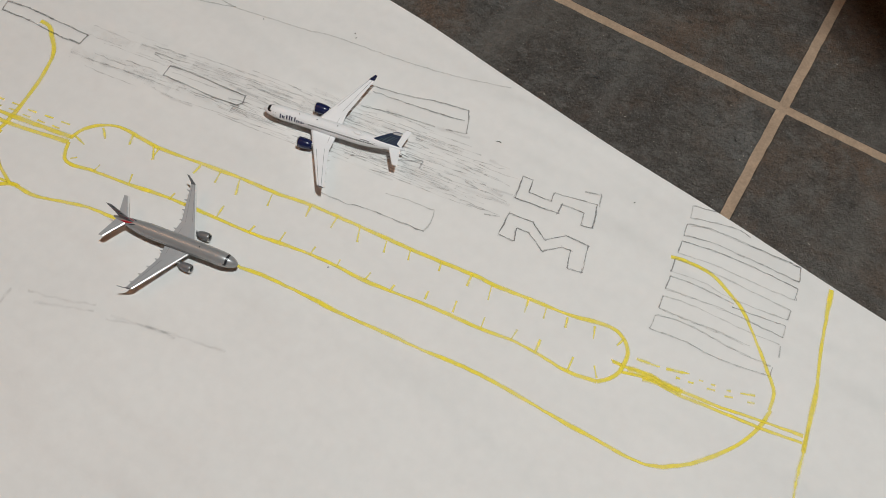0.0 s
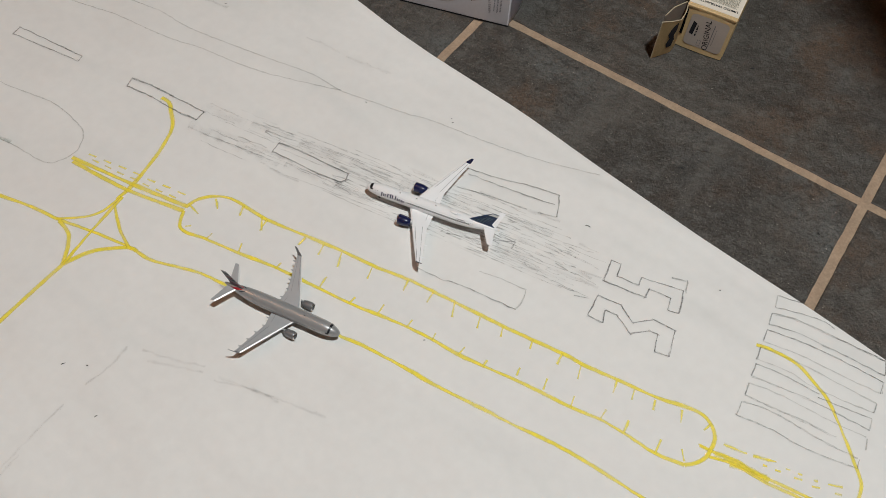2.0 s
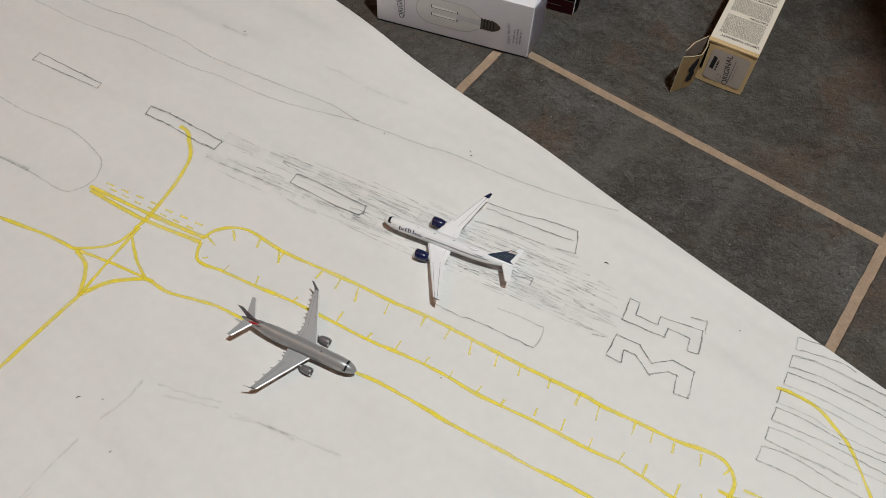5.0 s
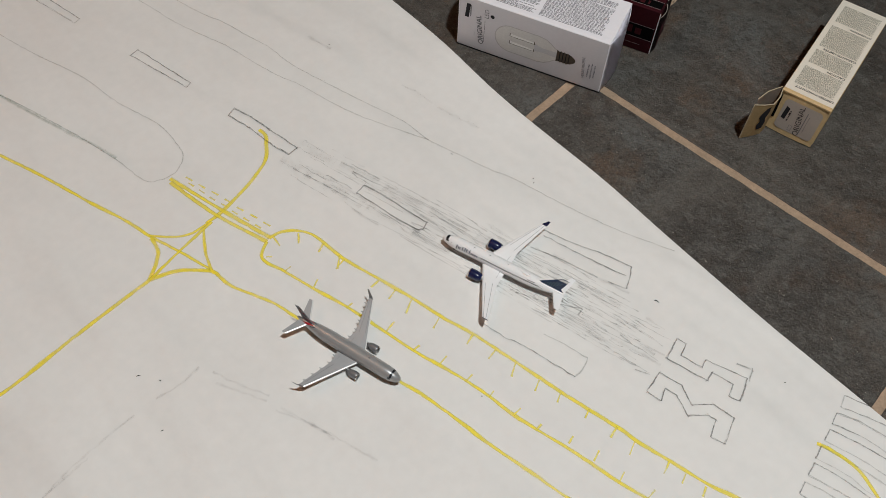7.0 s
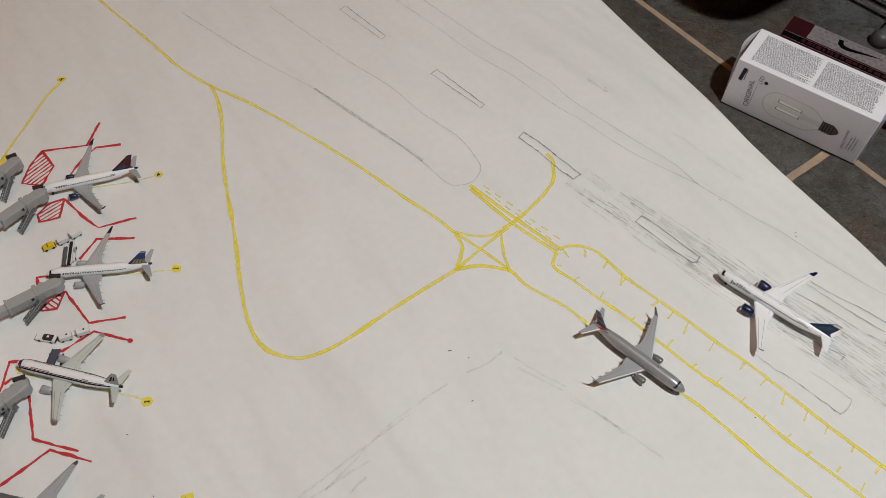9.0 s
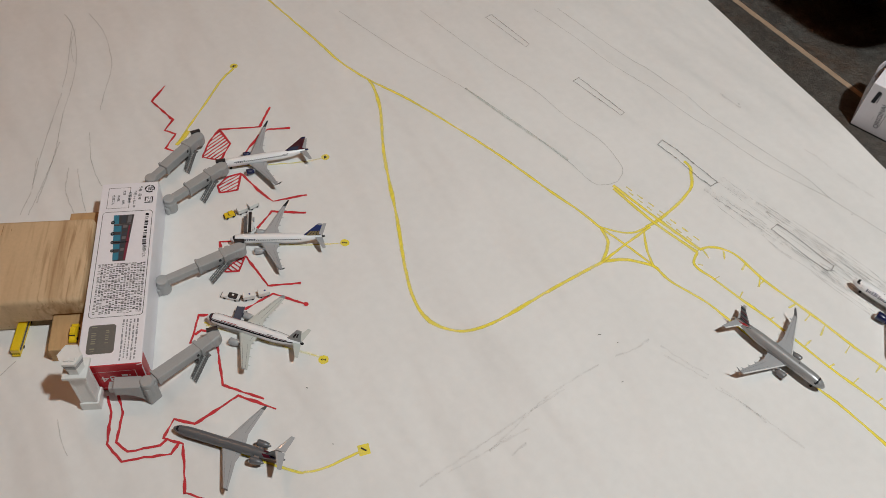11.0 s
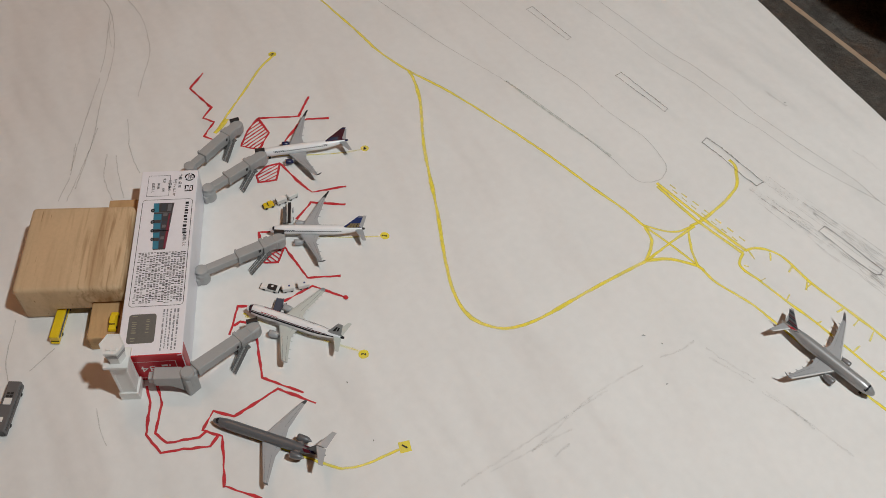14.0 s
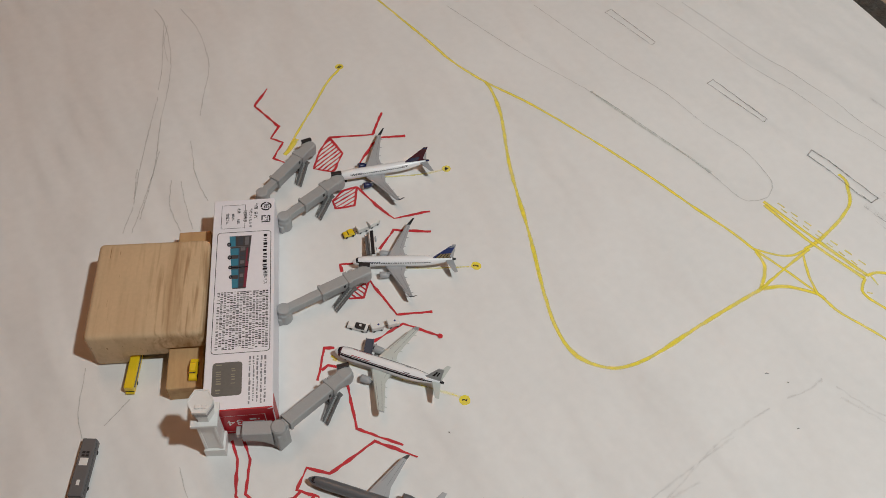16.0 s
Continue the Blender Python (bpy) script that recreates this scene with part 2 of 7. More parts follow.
M = {
    "paper": paper_surface(),
    "yellow": ink("yellow_marker", (1.0, 0.82, 0.035), 0.87, 0.62, 130, 0.33, drift=0.25, reach=22.0),
    "yellow_dry": ink("dry_yellow_marker", (1.0, 0.84, 0.05), 0.90, 0.50, 260, 0.46, drift=0.30),
    "yellow_faint": ink("faint_yellow_marker", (1.0, 0.84, 0.08), 0.62, 0.34, 200, 0.46, drift=0.3),
    "red": ink("red_marker", (0.60, 0.022, 0.035), 1.0, 0.80, 300, 0.10),
    "red_dot": mat("red_marker_dot", (0.60, 0.022, 0.035), 0.6, vary=0.15, scale=300),
    "pencil": ink("pencil_lead", (0.12, 0.12, 0.125), 0.76, 0.28, 420, 0.46, drift=0.30, reach=30.0),
    "soft_pencil": ink("soft_pencil_lead", (0.12, 0.125, 0.125), 0.72, 0.24, 480, 0.44, drift=0.5, reach=22.0),
    "pale_pencil": ink("pale_pencil_lead", (0.17, 0.21, 0.19), 0.42, 0.20, 480, 0.48, drift=0.35, reach=16.0),
    "smudge": ink("smudged_pencil", (0.17, 0.17, 0.18), 0.18, 0.06, 200, 0.5, drift=0.5, reach=30.0),
    "faint": ink("faint_pencil", (0.16, 0.16, 0.17), 0.36, 0.02, 260, 0.46),
    "scuff": ink("graphite_scuff", (0.12, 0.12, 0.13), 0.48, 0.08, 210, 0.48, drift=0.5, reach=26.0),
    "soft_scuff": ink("soft_graphite_scuff", (0.16, 0.16, 0.17), 0.17, 0.02, 50, 0.5),
    "smear": ink("graphite_smear", (0.20, 0.20, 0.21), 0.12, 0.0, 120, 0.5),
    "green": ink("grey_green_pencil", (0.24, 0.38, 0.31), 0.47, 0.24, 170, 0.48, drift=0.35, reach=26.0),
    "black_ink": mat("black_ink", (0.015, 0.015, 0.018), 0.6),
    "tile": slate(),
    "grout": mat("beige_grout", (0.37, 0.267, 0.187), 0.85, vary=0.26, scale=60, bump=0.4, bump_scale=900),
    "wall": mat("plain_wall", (0.58, 0.42, 0.29), 0.85, vary=0.05, scale=3),
    "ceiling": mat("plain_ceiling", (0.74, 0.58, 0.44), 0.9, vary=0.04, scale=3),
    "white_card": mat("white_card", (0.87, 0.85, 0.90), 0.38, vary=0.03, scale=40, bump=0.05),
    "print_grey": mat("grey_print", (0.15, 0.15, 0.165), 0.5, vary=0.1),
    "print_pale": mat("pale_grey_print", (0.52, 0.51, 0.53), 0.5, vary=0.08),
    "print_black": mat("black_print", (0.02, 0.02, 0.024), 0.6, vary=0.1, spec=0.15),
    "kraft": mat("kraft_card", (0.60, 0.43, 0.225), 0.7, vary=0.14, scale=50, bump=0.2, bump_scale=900),
    "card_edge": mat("cut_card_edge", (0.56, 0.46, 0.32), 0.7, vary=0.2, scale=200),
    "cream_card": mat("cream_card", (0.77, 0.70, 0.605), 0.55, vary=0.05, scale=40),
    "grey_card": mat("grey_card", (0.43, 0.37, 0.33), 0.6, vary=0.08, scale=60),
    "wine": mat("dark_red_card", (0.034, 0.0040, 0.0075), 0.4, vary=0.3, scale=50, spec=0.15),
    "wine_light": mat("wine_red_print", (0.040, 0.007, 0.010), 0.5, vary=0.3, scale=60, spec=0.1),
    "deep_black": mat("deep_black_print_and_gap_shade", (0.004, 0.004, 0.004), 0.8, spec=0.0),
    "bus_grey": mat("mid_grey_plastic", (0.125, 0.125, 0.13), 0.45, vary=0.06, scale=120),
    "dimple": mat("pale_dimpled_print", (0.25, 0.21, 0.21), 0.4, vary=0.40, scale=90),
    "red_card": mat("red_card", (0.50, 0.018, 0.030), 0.4, vary=0.08),
    "front_shade_card": mat("lavender_card_with_shade", (0.62, 0.59, 0.62), 0.36, vary=0.04, scale=40, bump=0.05),
    "fine_print": mat("fine_grey_print", (0.24, 0.24, 0.27), 0.5, vary=0.1),
    "olive_print": mat("grey_olive_print", (0.23, 0.22, 0.17), 0.5, vary=0.15),
    "print_body": mat("dark_grey_print", (0.05, 0.05, 0.055), 0.5, vary=0.1),
    "brown_print": mat("dark_brown_print", (0.055, 0.04, 0.028), 0.4, vary=0.3, scale=300),
    "white_print": mat("white_print", (0.82, 0.80, 0.78), 0.5),
    "teal": mat("teal_print", (0.03, 0.21, 0.31), 0.45, vary=0.15, scale=200),
    "navy_print": mat("dark_blue_grey_print", (0.04, 0.055, 0.075), 0.45, vary=0.15, scale=200),
    "maroon_print": mat("maroon_print", (0.20, 0.02, 0.05), 0.45, vary=0.1),
    "sticker": mat("grey_green_foil", (0.13, 0.135, 0.13), 0.4, 0.0, vary=0.12, scale=60),
    "sticker_line": mat("pale_olive_print", (0.28, 0.29, 0.22), 0.4),
    "oak": wood("pale_hardwood", (0.65, 0.465, 0.28), (0.34, 0.185, 0.08), (9, 130, 60), (0.036, 0.050)),
    "pine": wood("tan_softwood", (0.58, 0.375, 0.185), (0.40, 0.225, 0.10), (10, 60, 60)),
    "dark_wood": wood("dark_hardwood", (0.060, 0.032, 0.018), (0.030, 0.016, 0.010), (8, 60, 60)),
    "grey_plastic": mat("grey_plastic", (0.37, 0.37, 0.37), 0.48, vary=0.06, scale=120),
    "grey_dark": mat("dark_grey_plastic", (0.13, 0.13, 0.13), 0.5, vary=0.1, scale=120),
    "black_plastic": mat("black_plastic", (0.018, 0.018, 0.02), 0.45, vary=0.1, scale=100),
    "white_plastic": mat("white_plastic", (0.80, 0.79, 0.77), 0.45, vary=0.03, scale=80),
    "slate_blue": mat("slate_blue_plastic", (0.085, 0.095, 0.13), 0.45, vary=0.08, scale=100),
    "yellow_paint": mat("yellow_enamel", (0.80, 0.56, 0.012), 0.35, vary=0.06, scale=150, coat=0.3),
    "white_paint": mat("glossy_white_paint", (0.90, 0.90, 0.915), 0.28, vary=0.02, scale=150, coat=0.3),
    "off_white": mat("pale_grey_green_paint", (0.55, 0.58, 0.55), 0.35, vary=0.04, scale=150, coat=0.2),
    "wing_grey": mat("light_grey_paint", (0.385, 0.395, 0.41), 0.35, vary=0.05, scale=150, coat=0.2),
    "silver": mat("silver_paint", (0.38, 0.38, 0.385), 0.34, 0.35, vary=0.06, scale=150, coat=0.2),
    "dull_silver": mat("dull_grey_paint", (0.20, 0.20, 0.21), 0.36, 0.3, vary=0.06, scale=150),
    "gunmetal": mat("blue_grey_metallic_paint", (0.155, 0.16, 0.17), 0.36, 0.25, vary=0.06, scale=150),
    # near-white colour carries the highlight on the metal leading edges
    "glint_edge": mat("silver_edge_with_glint", (0.80, 0.80, 0.79), 0.30, 0.15, vary=0.05, scale=200),
    "chrome": mat("bright_metal", (0.75, 0.74, 0.72), 0.26, 1.0, vary=0.04),
    "navy": mat("navy_paint", (0.010, 0.015, 0.065), 0.25, vary=0.1, scale=150, coat=0.2),
    "blue": mat("blue_paint", (0.015, 0.038, 0.20), 0.35, vary=0.1, scale=150, spec=0.25),
    "steel_blue": mat("steel_blue_paint", (0.010, 0.036, 0.105), 0.35, vary=0.5, scale=330, spec=0.25),
    "teal_paint": mat("grey_blue_paint", (0.03, 0.10, 0.17), 0.3, vary=0.2, scale=300),
    "red_paint": mat("red_paint", (0.42, 0.015, 0.03), 0.3, vary=0.1, scale=150, coat=0.3),
    "dark_red": mat("dark_red_paint", (0.075, 0.006, 0.014), 0.35, vary=0.1, scale=150, spec=0.25),
    "gold": mat("dull_gold_paint", (0.30, 0.22, 0.10), 0.4, 0.3, vary=0.1, scale=150),
    "window": mat("dark_window_paint", (0.02, 0.022, 0.028), 0.25, vary=0.1, scale=200),
    "rubber": mat("black_rubber", (0.02, 0.02, 0.02), 0.8),
    "line_grey": mat("fine_grey_line", (0.22, 0.22, 0.23), 0.5),
    "glide": mat("brushed_grey_metal", (0.085, 0.076, 0.07), 0.5, 0.1, vary=0.1),
    "upholstery": mat("black_upholstery", (0.006, 0.0055, 0.0055), 0.9, spec=0.2, vary=0.2, scale=80, bump=0.3, bump_scale=700),
}


# ---- builders ----
def part(name, bm, material, parent=None, label="", smooth=False):
    me = bpy.data.meshes.new(name)
    bm.normal_update()
    bm.to_mesh(me)
    bm.free()
    me.materials.append(M[material] if isinstance(material, str) else material)
    if smooth:
        for p in me.polygons:
            p.use_smooth = True
    ob = new(name, me)
    ob.parent = parent
    if label:
        ob["label"] = label
    return ob


def thing(name, m, label, category, group=""):
    ob = new(name)
    ob.empty_display_size = 0.01
    ob.matrix_basis = m
    return tagged(ob, label, category, group)


def box(x0, x1, y0, y1, z0, z1, bevel=0.0, seg=2, bm=None):
    bm2 = bmesh.new()
    bmesh.ops.create_cube(bm2, size=1)
    for v in bm2.verts:
        v.co = (x0 + (v.co.x + 0.5) * (x1 - x0), y0 + (v.co.y + 0.5) * (y1 - y0), z0 + (v.co.z + 0.5) * (z1 - z0))
    if bevel:
        bmesh.ops.bevel(bm2, geom=bm2.edges[:], offset=bevel, segments=seg, affect="EDGES", profile=0.5)
    return merge(bm, bm2)


def merge(bm, other):
    if bm is None:
        return other
    me = bpy.data.meshes.new("tmp")
    other.to_mesh(me)
    other.free()
    bm.from_mesh(me)
    bpy.data.meshes.remove(me)
    return bm


def loft(rings, cap=True, bm=None):
    """A skin over closed rings of equally many points."""
    bm = bm or bmesh.new()
    rows = [[bm.verts.new(p) for p in ring] for ring in rings]
    n = len(rows[0])
    for a, b in zip(rows, rows[1:]):
        for k in range(n):
            bm.faces.new((a[k], a[(k + 1) % n], b[(k + 1) % n], b[k]))
    if cap:
        bm.faces.new(rows[0][::-1])
        bm.faces.new(rows[-1])
    bmesh.ops.recalc_face_normals(bm, faces=bm.faces[:])
    return bm


def cyl(x, y, z0, z1, r0, r1=None, n=20, bm=None, turn=0.0):
    r1 = r0 if r1 is None else r1
    ring = lambda r, z: [(x + r * math.cos(turn + 2 * math.pi * k / n), y + r * math.sin(turn + 2 * math.pi * k / n), z) for k in range(n)]
    return merge(bm, loft([ring(r0, z0), ring(r1, z1)]))


def tube(a, b, r, n=10, bm=None):
    a, b = Vector(a), Vector(b)
    q = (b - a).to_track_quat("Z", "Y")
    ring = lambda p: [p + q @ Vector((r * math.cos(2 * math.pi * k / n), r * math.sin(2 * math.pi * k / n), 0)) for k in range(n)]
    return merge(bm, loft([ring(a), ring(b)]))


def quads(rects, z=0.0):
    """Flat rectangles (u0, v0, u1, v1)."""
    bm = bmesh.new()
    for u0, v0, u1, v1 in rects:
        bm.faces.new([bm.verts.new((u, v, z)) for u, v in ((u0, v0), (u1, v0), (u1, v1), (u0, v1))])
    return bm


def poly(points, z=0.0):
    bm = bmesh.new()
    bm.faces.new([bm.verts.new((u, v, z)) for u, v in points])
    bmesh.ops.recalc_face_normals(bm, faces=bm.faces[:])
    if bm.faces[0].normal.z < 0:
        bm.faces[0].normal_flip()
    return bm


def oval(u, v, a, b, n=28):
    return poly([(u + a * math.cos(2 * math.pi * k / n), v + b * math.sin(2 * math.pi * k / n)) for k in range(n)])


def frame_line(u0, v0, u1, v1, w):
    return quads([(u0, v0, u1, v0 + w), (u0, v1 - w, u1, v1), (u0, v0 + w, u0 + w, v1 - w), (u1 - w, v0 + w, u1, v1 - w)])


def rounded(u0, v0, u1, v1, r, n=5):
    """Outline of a rectangle with rounded corners."""
    pts = []
    for cu, cv, a0 in ((u1 - r, v0 + r, -90), (u1 - r, v1 - r, 0), (u0 + r, v1 - r, 90), (u0 + r, v0 + r, 180)):
        pts += [(cu + r * math.cos(radians(a0 + 90 * k / n)), cv + r * math.sin(radians(a0 + 90 * k / n))) for k in range(n + 1)]
    return pts


def rounded_frame(u0, v0, u1, v1, r, w):
    bm = bmesh.new()
    a = [bm.verts.new((u, v, 0)) for u, v in rounded(u0, v0, u1, v1, r)]
    b = [bm.verts.new((u, v, 0)) for u, v in rounded(u0 + w, v0 + w, u1 - w, v1 - w, r - w)]
    for k in range(len(a)):
        j = (k + 1) % len(a)
        bm.faces.new((a[k], a[j], b[j], b[k]))
    return bm


def small_print(u0, v0, u1, v1, rows, seed, fill=0.55, word=3.0, vertical=False):
    """Lines of unreadable small print as short bars."""
    rnd = random.Random(seed)
    rects = []
    if vertical:
        u0, v0, u1, v1 = v0, u0, v1, u1
    step = (v1 - v0) / rows
    for k in range(rows):
        v = v0 + k * step
        u = u0
        end = u1 - (u1 - u0) * rnd.choice((0, 0, 0.02, 0.05, 0.3 if rnd.random() < 0.2 else 0))
        while u < end:
            w = min(step * word * rnd.uniform(0.3, 1.6), end - u)
            if w > step * 0.15:
                rects.append((u, v + step * 0.2 * rnd.random(), u + w, v + step * (fill + 0.2 * rnd.random())))
            u += w + step * rnd.uniform(0.15, 0.5)
    if vertical:
        rects = [(b, a, d, c) for a, b, c, d in rects]
    return quads(rects)


def text(body, size, bold=0.0):
    cu = bpy.data.curves.new("tmp_text", "FONT")
    cu.body, cu.size, cu.offset, cu.align_x, cu.align_y = body, size, bold, "CENTER", "CENTER"
    ob = new("tmp_text", cu)
    bpy.context.view_layer.update()
    me = bpy.data.meshes.new_from_object(ob.evaluated_get(bpy.context.evaluated_depsgraph_get()))
    bpy.data.objects.remove(ob)
    bm = bmesh.new()
    bm.from_mesh(me)
    bpy.data.meshes.remove(me)
    return bm


def stick(name, bm, material, parent, m, label=""):
    """Print on a flat face: the mesh lies in the face's own plane m."""
    ob = part(name, bm, material, parent, label)
    ob.matrix_basis = m
    return ob


def plane_at(origin, u, v):
    """A face's own frame: origin, right and up."""
    u, v = Vector(u).normalized(), Vector(v).normalized()
    n = u.cross(v)
    return Matrix(((u.x, v.x, n.x, origin[0]), (u.y, v.y, n.y, origin[1]), (u.z, v.z, n.z, origin[2]), (0, 0, 0, 1)))


# ---- floor, room ----
PITCH, JOINT = 0.333, 0.0072
SPAN = 7 * PITCH
floor = part("floor", box(-SPAN, SPAN, -SPAN, SPAN, -0.06, -0.0011), "grout")
tagged(floor, "beige grouted slate-look tile floor", "floor", kind="structure")
# walls and ceiling are unseen, added to close the room and bounce warm light
for nm, a in (("wall_north", (-SPAN, SPAN, SPAN, SPAN + 0.1)), ("wall_south", (-SPAN, SPAN, -SPAN - 0.1, -SPAN)),
              ("wall_east", (SPAN, SPAN + 0.1, -SPAN - 0.1, SPAN + 0.1)), ("wall_west", (-SPAN - 0.1, -SPAN, -SPAN - 0.1, SPAN + 0.1))):
    tagged(part(nm, box(*a, -0.06, 2.5), "wall"), "plain unseen beige wall added for warm bounce", "wall", kind="structure")
tagged(part("ceiling", box(-SPAN - 0.1, SPAN + 0.1, -SPAN - 0.1, SPAN + 0.1, 2.5, 2.6), "ceiling"), "plain unseen ceiling added for warm bounce", "ceiling", kind="structure")

# ---- paper sheet ----
def paper_edge(x):
    """The sheet's far edge, cut by hand and a little wavy."""
    ease = min(1.0, max(0.0, (x + 0.36) / 0.07))
    drift = 0.0010 - 0.0024 * ease - 0.0017 * math.exp(-((x + 0.19) / 0.05) ** 2) - 0.0012 * max(0.0, (x + 0.06) / 0.12)
    return drift - 0.1050 - 0.110 * x - 0.0042 * math.exp(-((x + 0.37) / 0.06) ** 2) - 0.0033 * math.exp(-((x + 0.065) / 0.075) ** 2) + 0.0008 * math.sin(31 * x + 2.4)


TOP = 0.0007


def paper_sheet():
    bm = bmesh.new()
    xs = [-1.9 + 0.02 * k for k in range(121)]
    near = [bm.verts.new((x, -1.55, TOP)) for x in xs]
    far = [bm.verts.new((x, paper_edge(x), TOP)) for x in xs]
    low_n = [bm.verts.new((x, -1.55, 0.0002)) for x in xs]
    low_f = [bm.verts.new((x, paper_edge(x), 0.0002)) for x in xs]
    for k in range(len(xs) - 1):
        bm.faces.new((near[k], near[k + 1], far[k + 1], far[k]))
        bm.faces.new((low_f[k], far[k], far[k + 1], low_f[k + 1]))
        bm.faces.new((low_n[k + 1], near[k + 1], near[k], low_n[k]))
    bm.faces.new((low_n[0], near[0], far[0], low_f[0]))
    bm.faces.new((low_f[-1], far[-1], near[-1], low_n[-1]))
    return part("paper_sheet", bm, "paper")


paper = tagged(paper_sheet(), "large white paper sheet with a hand-drawn airport lying on floor tiles", "paper")

# ---- hand drawing: strokes in millimetres ----
LEVEL = [0]
RND = random.Random(7)


def smooth_line(points, step=2.5, curved=True):
    p = [Vector((x, y)) for x, y in points]
    out = []
    for k in range(len(p) - 1):
        a, b, c, d = p[max(k - 1, 0)], p[k], p[k + 1], p[min(k + 2, len(p) - 1)]
        n = max(2, int((c - b).length / step))
        for i in range(n):
            t = i / n
            if curved:
                out.append(0.5 * (2 * b + (c - a) * t + (2 * a - 5 * b + 4 * c - d) * t * t + (3 * b - a - 3 * c + d) * t ** 3))
            else:
                out.append(b.lerp(c, t))
    return out + [p[-1]]


def ribbon(bm, points, width, curved=True, wobble=0.25, shake=0.15, z=None, pace=0.35):
    """A hand-drawn stroke as a flat band with uneven width."""
    uv = bm.loops.layers.uv.verify()
    if z is None:
        LEVEL[0] += 1
        z = TOP + 0.00012 + LEVEL[0] * 1.6e-6
    line = smooth_line(points, 2.5, curved)
    seed = RND.uniform(0, 100)
    rows = []
    for k, p in enumerate(line):
        d = line[min(k + 1, len(line) - 1)] - line[max(k - 1, 0)]
        s = Vector((-d.y, d.x)).normalized() if d.length > 0 else Vector((1, 0))
        w = 0.5 * width * (1 + wobble * 2 * noise.noise((k * pace, seed, 0)))
        p = p + s * shake * 2 * noise.noise((k * 0.5, seed, 9))
        rows.append([bm.verts.new(((p + s * e * w).x / 1000, (p + s * e * w).y / 1000, z)) for e in (-1, 1)])
    for k in range(len(rows) - 1):
        f = bm.faces.new((rows[k][1], rows[k][0], rows[k + 1][0], rows[k + 1][1]))
        for loop, c in zip(f.loops, ((1, k), (0, k), (0, k + 1), (1, k + 1))):
            loop[uv].uv = c
    return bm


def stroke(name, points, width, material, curved=True, **more):
    return part(name, ribbon(bmesh.new(), points, width, curved, **more), material, paper)


def yellow(points, width=2.0):
    stroke("taxi_line", points, width * 1.70, "yellow", wobble=0.24, pace=0.13)


def yellow_pale(points, width=2.0):
    stroke("taxi_line", points, width * 1.40, "yellow_dry", wobble=0.4, pace=0.11)


def lead_in(points, width=1.6):
    stroke("lead_in_line", points, width * 1.5, "yellow_faint", wobble=0.3)


def tick(x0, y0, x1, y1):
    stroke("tick_mark", [(x0, y0), (x1, y1)], 2.0, "yellow_dry", wobble=0.5)


def dashes(a, b, n):
    a, b = Vector(a), Vector(b)
    for k in range(n):
        p, q = a.lerp(b, (k + 0.1) / n), a.lerp(b, (k + 0.62) / n)
        j = RND.uniform(-0.5, 0.5)
        stroke("hold_line_dash", [(p.x, p.y + j), (q.x, q.y + j)], 2.1, "yellow_dry")


def red(points, width=2.05):
    stroke("gate_limit_line", points, width, "red", curved=False, wobble=0.45, shake=0.3)


def hatch(shape, way):
    """Parallel red lines along way, cut to a convex shape."""
    pts = [Vector(e) for e in shape]
    way = Vector(way).normalized()
    across = Vector((-way.y, way.x))
    lo, hi = min(p.dot(across) for p in pts), max(p.dot(across) for p in pts)
    k = lo + 1.4
    while k < hi - 0.6:
        cuts = []
        for a, b in zip(pts, pts[1:] + pts[:1]):
            da, db = a.dot(across) - k, b.dot(across) - k
            if da * db < 0:
                cuts.append(a.lerp(b, da / (da - db)).dot(way))
        if len(cuts) > 1:
            p, q = way * min(cuts) + across * k, way * max(cuts) + across * k
            stroke("hatch_line", [tuple(p), tuple(q)], 1.35, "red", curved=False)
        k += 3.3


def pencil(points, width=0.8):
    stroke("pencil_line", points, width, "pencil", shake=0.3)


def pencil_loop(points, width=0.8):
    """Each side drawn once firmly and once more lightly beside it, ends overshooting a little."""
    pts = points + points[:1]
    for a, b in zip(pts, pts[1:]):
        stroke("pencil_line", [a, b], width * RND.uniform(0.85, 1.25), "pencil", shake=0.35, wobble=0.4)
        a, b = Vector(a), Vector(b)
        d = (b - a).normalized() * RND.uniform(-0.5, 1.6)
        n = Vector((-(b - a).y, (b - a).x)).normalized()
        stroke("pencil_line", [tuple(a - d + n * RND.uniform(-0.7, 0.7)), tuple(b + d + n * RND.uniform(-0.7, 0.7))], width * RND.uniform(0.7, 1.2), "faint", shake=0.35)


def bar_side(points):
    """A side of a threshold bar: a firm pencil line with a lighter second pass that strays a little."""
    long_side = len(points) > 2
    stroke("pencil_line", points, RND.uniform(0.9, 1.2) * (1.25 if long_side else 1.0), "pale_pencil" if long_side and points[0][1] < -150 else "soft_pencil", shake=0.3, wobble=0.45)
    if RND.random() < 0.55:
        d = Vector((RND.uniform(-0.7, 0.7), RND.uniform(-0.7, 0.7)))
        stroke("pencil_line", [tuple(Vector(p) + d) for p in points], RND.uniform(0.7, 1.1), "faint", shake=0.4)


def soft(points, width=0.8):
    stroke("pencil_line", points, width * 1.7, "pale_pencil", shake=0.3)


def faint(points, width=0.8):
    stroke("faint_pencil_line", points, width * 2.3, "smudge", shake=0.5, wobble=0.5)


def green(points, width):
    stroke("green_smudge", points, width, "green")


